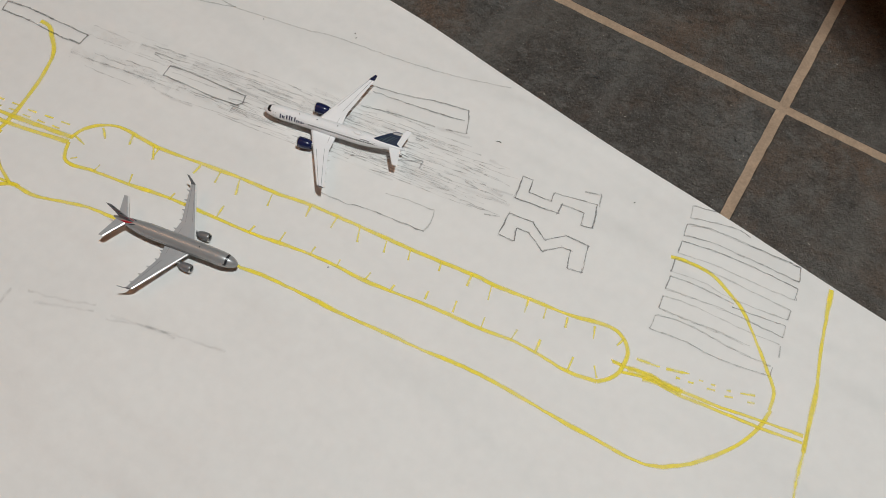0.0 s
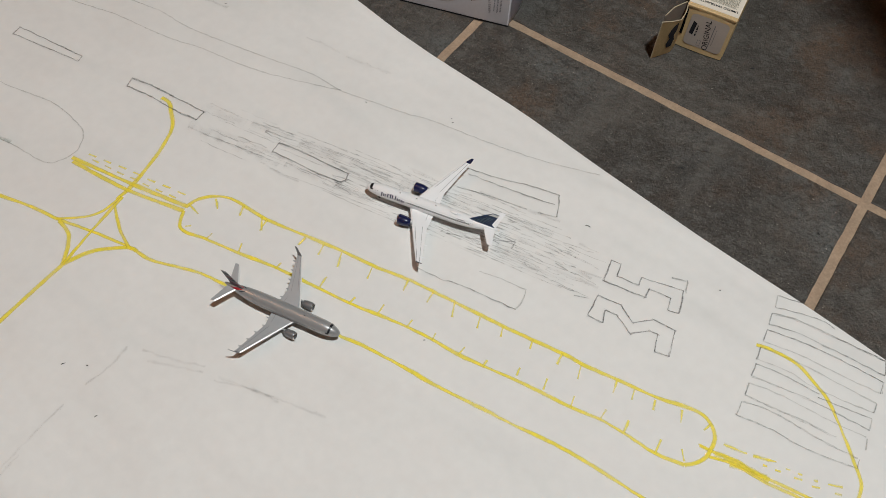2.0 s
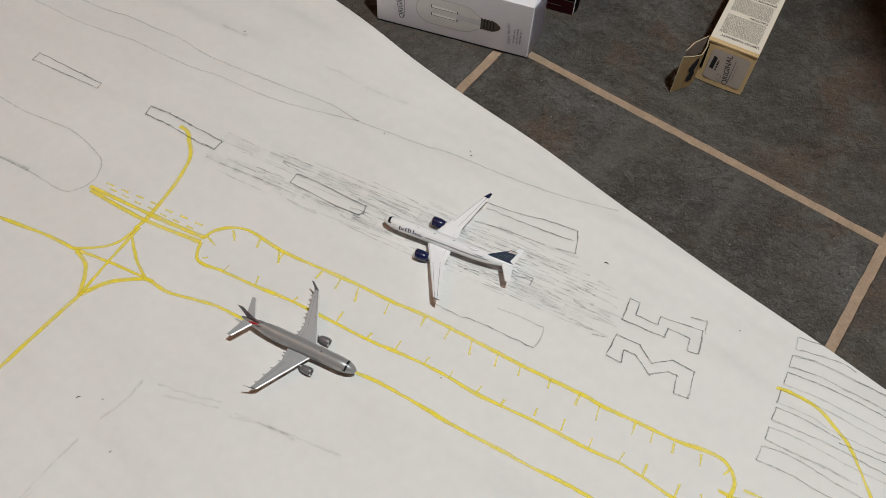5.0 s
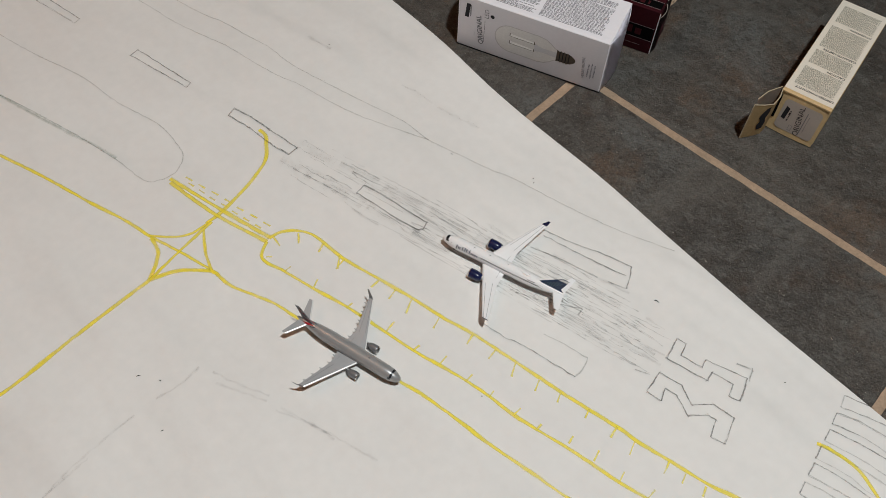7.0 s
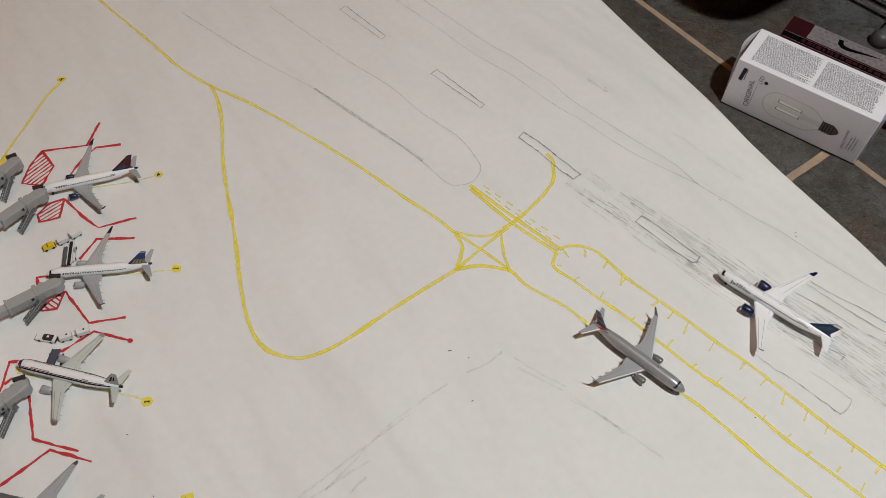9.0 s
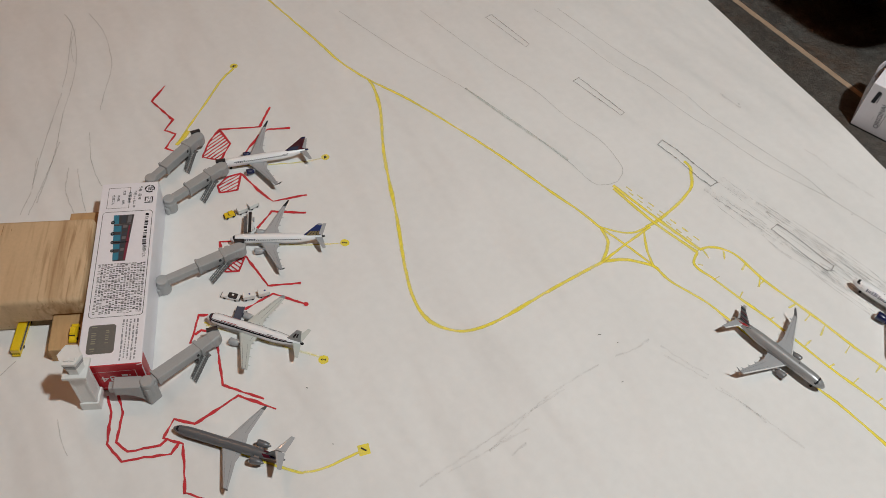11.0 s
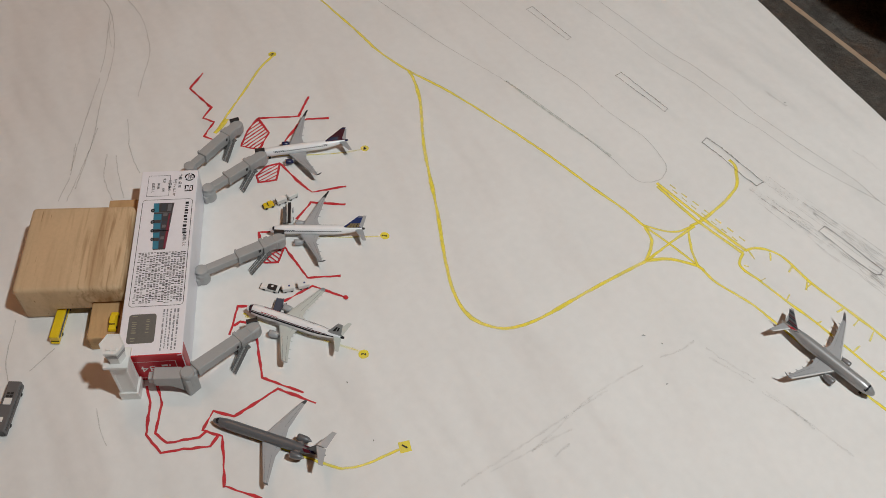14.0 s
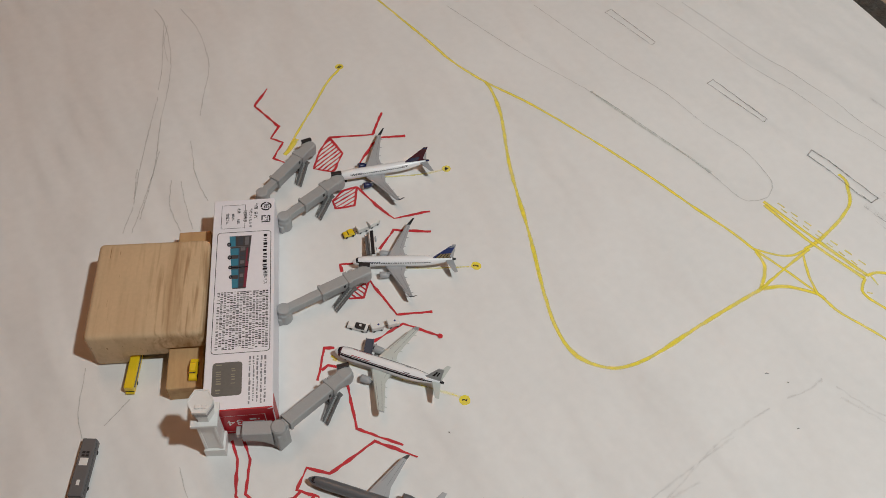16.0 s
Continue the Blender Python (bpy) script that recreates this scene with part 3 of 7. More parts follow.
def gate_number(body, x, y, square):
    n = 4 if square else 9
    r = 6.0 if square else 4.0
    bm = bmesh.new()
    LEVEL[0] += 1
    z = TOP + 0.00012 + LEVEL[0] * 1.6e-6
    uv = bm.loops.layers.uv.verify()
    f = bm.faces.new([bm.verts.new(((x + r * math.cos(0.5 + 2 * math.pi * k / n) * RND.uniform(0.93, 1.07)) / 1000, (y + r * math.sin(0.5 + 2 * math.pi * k / n) * RND.uniform(0.93, 1.07)) / 1000, z)) for k in range(n)])
    for loop in f.loops:
        loop[uv].uv = (0.5, 0.5)
    spot = part("gate_number_spot", bm, "yellow", paper)
    stick("gate_number", text(body, 0.0064, 0.0003), "black_ink", spot, pose(x / 1000, y / 1000, z + 0.00006, 0, 0, {"5": 200, "4": 233, "1": 122}.get(body, 143)) @ Matrix.Diagonal(({"3": 0.5, "2": 0.55, "4": 0.85}.get(body, 1.0), {"4": 0.8, "2": 0.75, "5": 0.75}.get(body, 0.92), 1, 1)), "black hand-written gate number")


# yellow taxi lines
yellow([(-1030.5, -490.0), (-868.0, -465.0), (-803.0, -455.0), (-764.0, -450.0), (-725.0, -438.0), (-683.0, -419.0), (-631.0, -401.0), (-571.0, -383.0), (-512.0, -369.0), (-482.0, -361.0), (-458.0, -357.0), (-431.0, -350.0), (-403.0, -344.0), (-395.0, -343.0), (-380.0, -342.0), (-350.0, -331.0), (-328.0, -327.0), (-280.0, -319.0), (-242.0, -311.0)], 2.0)
yellow([(-17.7, -155.1), (-10.2, -153.0), (0.4, -151.9), (11.5, -152.6), (24.5, -158.2), (35.1, -163.7), (44.6, -172.3), (54.6, -182.7), (64.7, -193.7), (71.6, -201.8), (73.8, -207.2), (74.6, -215.7), (75.2, -217.3), (72.8, -230.9), (65.4, -247.4), (51.9, -265.7), (39.4, -277.4), (28.1, -283.9), (15.0, -286.5), (-2.9, -287.2), (-24.4, -288.4), (-46.8, -288.8), (-61.8, -289.1), (-80.6, -290.1), (-98.9, -292.3), (-116.9, -295.5), (-135.6, -297.7), (-154.3, -300.3), (-173.2, -302.9), (-193.1, -304.3), (-212.9, -306.4), (-228.7, -308.4), (-241.9, -311.5)], 1.9)
yellow([(-426.0, -379.0), (-426.0, -401.0), (-425.0, -446.0), (-423.0, -487.0), (-425.0, -510.0), (-432.0, -526.0), (-450.0, -539.0), (-474.0, -539.0), (-507.0, -528.0), (-557.0, -506.0), (-626.0, -478.0), (-679.0, -451.0), (-710.0, -440.0), (-725.0, -438.0)], 2.4)
yellow([(-480.0, -234.0), (-472.0, -234.0), (-464.0, -240.0), (-452.0, -251.0), (-443.0, -275.0), (-437.0, -306.0), (-437.0, -321.0)], 2.2)
yellow([(-436.0, -319.0), (-437.0, -333.0), (-444.0, -345.0), (-458.0, -357.0)], 1.9)
yellow([(-426.0, -379.0), (-420.0, -364.0), (-413.0, -355.0), (-400.0, -344.0), (-394.0, -343.0)], 2.2)
yellow([(-455.0, -357.0), (-443.0, -360.0), (-435.0, -367.0), (-426.0, -380.0)], 2.2)
yellow([(-436.0, -324.0), (-426.0, -331.0), (-415.0, -338.0), (-401.0, -344.0)], 1.8)
yellow([(-435.0, -317.0), (-431.0, -349.0), (-427.0, -373.0), (-426.0, -379.0)], 1.9)
# hold short lines
yellow([(-490.0, -314.0), (-438.0, -305.0), (-393.0, -296.0)], 2.5)
yellow([(-487.0, -316.0), (-464.0, -314.0), (-433.0, -310.0), (-392.0, -300.0)], 2.5)
yellow([(-17.9, -239.4), (-9.1, -238.1), (5.9, -234.7), (16.6, -235.5), (27.8, -233.4), (46.7, -230.6), (61.2, -227.3), (75.6, -224.0), (97.5, -219.5)], 1.7)
yellow([(-10.2, -242.4), (5.2, -237.6), (17.5, -237.6), (30.9, -235.9), (45.9, -233.4), (62.6, -230.8), (69.9, -229.7), (85.0, -226.8), (98.5, -223.8)], 1.7)
yellow([(2.0, -239.0), (10.0, -236.5), (26.0, -234.5)], 3.4)
yellow([(79.3, -119.7), (82.9, -139.2), (88.1, -164.8), (94.2, -188.6), (98.4, -214.4), (100.9, -228.6)], 2.3)
yellow_pale([(98.4, -214.4), (100.9, -228.6), (103.3, -246.1), (105.6, -256.6)], 2.0)
dashes((-484.0, -305.0), (-396.0, -288.0), 7)
dashes((-478.0, -307.0), (-400.0, -295.0), 7)
for dash in (
    [(-6.2, -229.9), (0.8, -228.8), (8.1, -226.9)], [(11.8, -226.0), (18.0, -224.0), (25.2, -221.3)], [(19.0, -227.9), (21.6, -227.1)],
    [(26.3, -226.2), (29.6, -225.4)], [(31.4, -221.8), (34.0, -220.9)], [(37.6, -224.0), (42.4, -222.4)], [(38.6, -220.2), (41.2, -219.5)],
    [(48.1, -218.4), (50.5, -217.6)], [(48.5, -222.6), (53.1, -220.6)], [(56.0, -215.7), (64.1, -212.1)], [(61.4, -218.3), (65.6, -216.9)],
):
    stroke("hold_line_dash", dash, 1.9, "yellow_dry", wobble=0.5)
stroke("hold_line_patch", [(-8.0, -238.6), (3.0, -236.4), (14.0, -235.2), (24.0, -234.2)], 5.0, "yellow_dry", wobble=0.3)
# island with ticks
yellow([(-393.0, -297.0), (-391.0, -287.0), (-382.0, -277.0), (-369.0, -272.0), (-341.0, -271.0), (-309.0, -265.0), (-282.0, -260.0), (-254.0, -256.0), (-231.0, -251.0), (-199.0, -247.0), (-156.0, -242.0), (-116.0, -236.0), (-102.0, -235.0), (-79.0, -231.0), (-54.0, -227.0), (-33.0, -221.0), (-22.0, -221.0), (-13.0, -228.0), (-11.0, -238.0), (-13.0, -248.0), (-20.0, -256.0)], 2.1)
yellow([(-392.0, -300.0), (-383.0, -312.0), (-363.0, -308.0), (-337.0, -303.0), (-310.0, -297.0), (-275.0, -292.0), (-248.0, -288.0), (-230.0, -284.0), (-209.0, -280.0), (-192.0, -278.0), (-175.0, -277.0), (-155.0, -274.0), (-134.0, -270.0), (-113.0, -267.0), (-96.0, -265.0), (-76.0, -261.0), (-58.0, -260.0), (-38.0, -260.0), (-20.0, -256.0)], 1.9)
tick(-340.0, -271.0, -338.0, -281.0)
tick(-309.0, -266.0, -309.0, -274.0)
tick(-295.0, -263.0, -293.0, -272.0)
tick(-281.0, -261.0, -276.0, -272.0)
tick(-257.0, -258.0, -254.0, -267.0)
tick(-231.0, -251.0, -229.0, -260.0)
tick(-212.0, -249.0, -211.0, -258.0)
tick(-196.0, -247.0, -191.0, -257.0)
tick(-176.0, -246.0, -173.0, -254.0)
tick(-309.0, -298.0, -309.0, -292.0)
tick(-276.0, -291.0, -277.0, -282.0)
tick(-252.0, -289.0, -252.0, -283.0)
tick(-232.0, -284.0, -233.0, -276.0)
tick(-211.0, -281.0, -211.0, -274.0)
tick(-104.0, -236.0, -101.0, -246.0)
tick(-80.0, -232.0, -78.0, -241.0)
tick(-68.0, -231.0, -66.0, -238.0)
tick(-54.0, -229.0, -52.0, -236.0)
tick(-37.0, -225.0, -34.0, -233.0)
tick(-18.0, -222.0, -20.0, -229.0)
tick(-19.0, -239.0, -11.0, -239.0)
tick(-95.0, -265.0, -97.0, -257.0)
tick(-76.0, -261.0, -76.0, -253.0)
tick(-60.0, -260.0, -61.0, -251.0)
tick(-38.0, -260.0, -39.0, -250.0)
tick(-21.0, -254.0, -26.0, -248.0)
tick(-381.0, -279.0, -374.0, -285.0)
tick(-361.0, -272.0, -358.0, -280.0)
tick(-345.0, -271.0, -337.0, -280.0)
tick(-392.0, -294.0, -382.0, -296.0)
tick(-382.0, -309.0, -379.0, -306.0)
tick(-363.0, -308.0, -363.0, -302.0)
tick(-338.0, -303.0, -341.0, -296.0)
tick(-160.0, -243.0, -157.0, -250.0)
tick(-139.0, -239.0, -137.0, -246.0)
tick(-118.0, -236.0, -117.0, -245.0)
tick(-134.0, -267.0, -135.0, -261.0)
tick(-115.0, -265.0, -117.0, -257.0)
tick(-192.0, -279.0, -193.0, -273.0)
tick(-172.0, -277.0, -172.0, -270.0)
tick(-155.0, -275.0, -155.0, -269.0)
# gate lead-in lines
yellow([(-804.0, -548.0), (-793.0, -566.0), (-771.0, -591.0), (-748.0, -618.0), (-734.0, -633.0)], 1.75)
yellow([(-743.0, -620.0), (-736.0, -629.0), (-731.0, -637.0)], 2.8)
lead_in([(-651.0, -528.0), (-658.0, -553.0), (-683.0, -607.0)], 1.6)
lead_in([(-555.0, -562.0), (-572.0, -595.0), (-600.0, -638.0)], 1.6)
lead_in([(-464.0, -628.0), (-478.0, -640.0), (-536.0, -692.0)], 1.6)
yellow([(-382.0, -642.0), (-383.0, -654.0), (-384.0, -667.0), (-388.0, -680.0), (-398.0, -692.0), (-462.0, -744.0)], 1.6)
stroke("stop_mark", [(-539.2, -691.6), (-536.6, -690.4), (-534.5, -689.4)], 2.9, "yellow_dry", wobble=0.3)
gate_number("5", -807.0, -546.0, False)
gate_number("4", -651.0, -526.0, False)
gate_number("3", -554.0, -559.0, False)
gate_number("2", -462.0, -628.0, False)
gate_number("1", -382.0, -638.0, True)
# red gate limits
red([(-812.0, -616.0), (-797.0, -635.0), (-764.0, -627.0), (-754.0, -639.0), (-745.0, -632.0), (-732.0, -647.0), (-723.0, -641.0)])
red([(-736.0, -541.0), (-716.0, -561.0), (-724.0, -579.0), (-731.0, -595.0)])
red([(-731.0, -595.0), (-709.0, -594.0), (-694.0, -610.0), (-705.0, -623.0), (-720.0, -610.0), (-731.0, -595.0)])
red([(-701.0, -537.0), (-706.0, -548.0), (-709.0, -556.0), (-706.0, -567.0), (-692.0, -586.0)])
red([(-670.0, -601.0), (-653.0, -612.0), (-658.0, -627.0), (-666.0, -625.0), (-672.0, -613.0), (-670.0, -601.0)])
red([(-670.0, -601.0), (-643.0, -596.0), (-626.0, -591.0), (-618.0, -562.0)])
red([(-600.0, -572.0), (-616.0, -597.0), (-605.0, -616.0)])
red([(-603.0, -640.0), (-607.0, -649.0), (-600.0, -651.0)])
red([(-583.0, -637.0), (-571.0, -648.0), (-577.0, -659.0), (-581.0, -650.0), (-583.0, -637.0)])
red([(-583.0, -637.0), (-546.0, -634.0), (-535.0, -610.0)])
stick("line_end_dot", oval(-0.5141, -0.6161, 0.0021, 0.0018, 14), "red_dot", paper, Matrix.Translation((0, 0, TOP + 0.0009)))
red([(-512.8, -614.8), (-537.0, -634.0), (-534.0, -663.0)])
red([(-543.8, -686.5), (-547.4, -693.0), (-532.2, -703.8), (-526.4, -708.7)])
red([(-532.3, -702.5), (-533.3, -696.9), (-529.1, -691.6)])
red([(-517.0, -691.0), (-481.0, -702.0), (-468.0, -692.0), (-455.0, -681.0)])
red([(-443.0, -677.0), (-467.0, -696.0), (-462.0, -732.0), (-473.0, -743.0), (-463.0, -755.0), (-452.0, -745.0), (-417.0, -758.0), (-417.0, -757.0), (-396.0, -739.0)])
red([(-515.0, -777.0), (-501.0, -779.0), (-479.0, -790.0), (-461.0, -786.0), (-457.0, -774.0), (-449.0, -755.0), (-454.0, -747.0)])
red([(-512.0, -770.0), (-497.0, -772.0), (-477.0, -784.0), (-466.0, -780.0), (-459.0, -759.0), (-461.0, -753.0)])
hatch([(-731.0, -595.0), (-709.0, -594.0), (-694.0, -610.0), (-705.0, -623.0), (-720.0, -610.0)], (-5.00, 15.00))
hatch([(-670.0, -601.0), (-653.0, -612.0), (-658.0, -627.0), (-666.0, -625.0), (-672.0, -613.0)], (-2.00, 12.00))
hatch([(-583.0, -637.0), (-571.0, -648.0), (-577.0, -659.0), (-581.0, -650.0)], (8.00, 3.00))
# pencil threshold bars
for side in (
    [(-21.2, -112.2), (-2.2, -106.9)],
    [(-21.2, -112.2), (-18.9, -121.5)],
    [(-18.9, -121.5), (9.0, -112.6), (20.7, -113.2)],
    [(-18.6, -127.1), (-17.2, -136.4)],
    [(-18.6, -127.1), (-7.1, -122.7), (13.9, -119.7), (56.9, -115.7)],
    [(56.9, -115.7), (59.7, -125.9)],
    [(-17.2, -136.4), (-1.4, -131.4), (17.6, -129.2), (34.5, -128.0), (59.7, -125.9)],
    [(-16.3, -140.6), (-14.9, -150.3)],
    [(-16.3, -140.6), (-1.3, -137.0), (21.4, -133.4), (60.2, -131.1)],
    [(60.2, -131.1), (62.0, -139.8)],
    [(-14.9, -150.3), (8.6, -145.2), (37.7, -142.7), (62.0, -139.8)],
    [(-14.7, -154.8), (-13.3, -164.8)],
    [(-14.7, -154.8), (10.8, -150.7), (31.8, -149.5), (62.1, -148.0)],
    [(62.1, -148.0), (62.8, -155.3)],
    [(-13.3, -164.8), (0.0, -161.6), (10.4, -160.6), (27.7, -161.1), (62.8, -155.3)],
    [(-12.3, -168.1), (-11.1, -178.0)],
    [(-12.3, -168.1), (3.6, -165.0), (29.8, -163.6)],
    [(29.7, -166.2), (63.3, -159.7)],
    [(63.3, -159.7), (64.7, -168.2)],
    [(-11.1, -178.0), (5.3, -174.3), (31.3, -170.3), (64.5, -167.8)],
    [(-10.3, -183.2), (-9.0, -192.2)],
    [(-10.3, -183.2), (7.4, -179.3), (43.0, -176.4), (64.4, -173.3)],
    [(65.3, -174.0), (67.3, -181.6)],
    [(-9.0, -192.2), (13.6, -189.1), (29.2, -186.4), (49.2, -184.7)],
    [(-8.7, -197.6), (-8.0, -208.0)],
    [(-8.7, -197.6), (3.7, -193.4), (21.0, -191.9), (39.7, -191.9), (65.2, -189.7)],
    [(66.2, -189.6), (67.1, -196.0)],
    [(-8.0, -208.0), (13.5, -204.1), (31.9, -203.4), (51.0, -200.2), (67.1, -196.0)],
):
    bar_side(side)
# runway number outline
pencil_loop([(-126.8, -155.2), (-120.3, -154.3), (-117.8, -163.8), (-101.6, -161.7), (-103.0, -154.7), (-75.1, -147.2), (-69.7, -165.0), (-77.2, -167.0), (-79.9, -157.6), (-95.0, -160.0), (-93.9, -167.8), (-123.3, -173.0)], 1.05)
pencil_loop([(-120.9, -185.2), (-104.0, -182.4), (-91.6, -189.8), (-81.8, -179.4), (-66.0, -177.8), (-60.6, -197.6), (-70.0, -199.6), (-74.2, -187.0), (-79.4, -188.0), (-89.5, -197.8), (-103.2, -190.6), (-111.1, -192.0), (-108.1, -201.4), (-118.8, -202.4)], 1.05)
# centreline dashes
for loop in (
    [(-509.4, -241.4), (-511.5, -233.4), (-494.8, -229.7), (-473.7, -227.7), (-443.8, -225.4), (-443.1, -234.3), (-458.4, -237.1), (-486.0, -238.1)],
    [(-377.1, -223.3), (-378.6, -213.8), (-364.1, -211.1), (-345.5, -208.8), (-319.7, -205.7), (-317.2, -211.2), (-319.1, -214.9), (-337.1, -218.7), (-365.2, -221.6)],
):
    pencil_loop(loop, 1.25 if loop[0][0] > -400 else 1.55)
pencil_loop([(-624.0, -248.0), (-560.0, -240.5), (-558.5, -246.0), (-622.5, -256.5)], 1.0)
pencil_loop([(-753.0, -268.0), (-692.0, -261.0), (-690.5, -267.5), (-752.0, -276.5)], 0.85)
# touchdown marks
for k, line in enumerate((
    [(-251.6, -149.1), (-226.1, -142.5), (-207.2, -135.3), (-184.7, -129.7)],
    [(-184.7, -129.7), (-180.5, -137.3), (-176.5, -147.3)],
    [(-176.5, -147.3), (-189.6, -151.8)],
    [(-248.8, -153.1), (-222.3, -148.0), (-197.7, -142.7), (-183.0, -138.8)],
    [(-249.2, -168.0), (-229.6, -161.8), (-197.2, -154.3)],
    [(-232.0, -205.2), (-214.2, -197.5), (-188.9, -182.7)],
    [(-188.9, -182.7), (-188.3, -188.7)],
    [(-231.9, -240.0), (-212.9, -237.8), (-202.0, -234.1), (-160.0, -227.5)],
    [(-160.0, -227.5), (-159.5, -219.8), (-162.5, -210.6)],
    [(-162.5, -210.6), (-178.6, -213.3), (-196.0, -217.1)],
    [(-134.1, -195.0), (-124.4, -190.8)],
    [(-86.4, -142.9), (-77.1, -139.9)],
    [(-76.8, -138.4), (-72.9, -148.3)],
)):
    stroke("pencil_line", line, RND.uniform(1.15, 1.5), "pencil" if k in (0, 1, 3, 7) else "pale_pencil" if k in (8, 9) else "soft_pencil", shake=0.35, wobble=0.45)
# old taxiway outlines
soft([(-836.0, -411.0), (-744.0, -387.0), (-662.0, -359.0), (-587.0, -341.0), (-535.0, -332.0), (-503.0, -329.0), (-494.0, -320.0), (-492.0, -307.0), (-499.0, -295.0), (-510.0, -290.0), (-541.0, -287.0), (-586.0, -296.0), (-631.0, -300.0), (-693.0, -315.0), (-796.0, -333.0)], 0.8)
green([(-667.0, -360.0), (-628.0, -352.0), (-585.0, -342.0), (-559.0, -335.0), (-536.0, -331.0)], 3.7)
soft([(-739.0, -220.0), (-661.0, -208.0), (-636.0, -206.0), (-603.0, -199.0), (-575.0, -192.0), (-543.0, -188.0), (-516.0, -184.0), (-494.0, -178.0), (-467.0, -174.0), (-437.0, -168.0), (-410.0, -159.0), (-375.0, -146.0)], 0.8)
soft([(-727.0, -196.0), (-631.0, -183.0), (-600.0, -175.0), (-571.0, -171.0), (-547.0, -167.0), (-517.0, -167.0), (-474.0, -160.0), (-438.0, -153.0), (-403.0, -146.0), (-375.0, -146.0), (-351.0, -141.0), (-319.0, -134.0), (-300.0, -128.0), (-254.0, -120.0), (-211.0, -110.0), (-170.0, -96.0)], 0.8)
faint([(-533.0, -134.0), (-522.0, -133.0), (-507.0, -131.0)], 1.6)
faint([(-433.0, -118.0), (-418.0, -115.0), (-400.0, -115.0)], 1.6)
faint([(-394.0, -115.0), (-374.0, -112.0), (-354.0, -108.0)], 1.6)
# faint apron lines
faint([(-346.0, -397.0), (-345.0, -413.0), (-348.0, -431.0)], 1.0)
faint([(-349.0, -447.0), (-348.0, -495.0), (-341.0, -530.0), (-334.0, -562.0)], 1.0)
faint([(-346.0, -484.0), (-343.0, -540.0), (-340.0, -585.0), (-338.0, -619.0)], 1.0)
faint([(-297.0, -378.0), (-315.0, -386.0), (-337.0, -393.0)], 1.0)
faint([(-295.0, -382.0), (-314.0, -390.0), (-329.0, -397.0)], 1.0)
faint([(-214.0, -360.0), (-235.0, -365.0), (-258.0, -371.0), (-286.0, -382.0)], 1.0)
faint([(-334.0, -526.0), (-335.0, -561.0), (-336.0, -596.0)], 1.0)
faint([(-326.0, -535.0), (-323.0, -550.0)], 1.0)
faint([(-244.0, -369.0), (-269.0, -374.0), (-285.0, -379.0)], 1.0)
# old road outlines
soft([(-965.0, -664.0), (-943.0, -663.0), (-910.0, -670.0), (-880.0, -680.0), (-853.0, -693.0), (-823.0, -710.0), (-794.0, -724.0), (-768.0, -737.0), (-723.0, -765.0)], 0.75)
soft([(-940.0, -664.0), (-916.0, -674.0), (-881.0, -688.0), (-856.0, -701.0)], 0.75)
soft([(-848.0, -704.0), (-811.0, -726.0), (-774.0, -747.0), (-740.0, -764.0)], 0.75)
soft([(-775.0, -749.0), (-745.0, -762.0)], 0.75)
soft([(-785.0, -726.0), (-757.0, -744.0), (-713.0, -775.0)], 0.75)
soft([(-954.0, -642.0), (-918.0, -639.0), (-881.0, -645.0), (-859.0, -652.0), (-830.0, -669.0), (-808.0, -681.0)], 0.75)
soft([(-784.0, -699.0), (-745.0, -710.0), (-715.0, -712.0)], 0.75)
soft([(-750.0, -729.0), (-724.0, -740.0), (-696.0, -742.0)], 0.75)
soft([(-745.0, -723.0), (-718.0, -729.0), (-694.0, -733.0)], 0.75)
soft([(-738.0, -765.0), (-716.0, -781.0)], 0.75)
soft([(-577.0, -824.0), (-567.0, -845.0)], 0.6)
soft([(-515.0, -813.0), (-497.0, -816.0), (-484.0, -816.0)], 0.6)
soft([(-615.0, -842.0), (-581.0, -858.0), (-552.0, -860.0)], 0.6)
soft([(-936.0, -662.0), (-913.0, -674.0), (-887.0, -680.0)], 0.6)

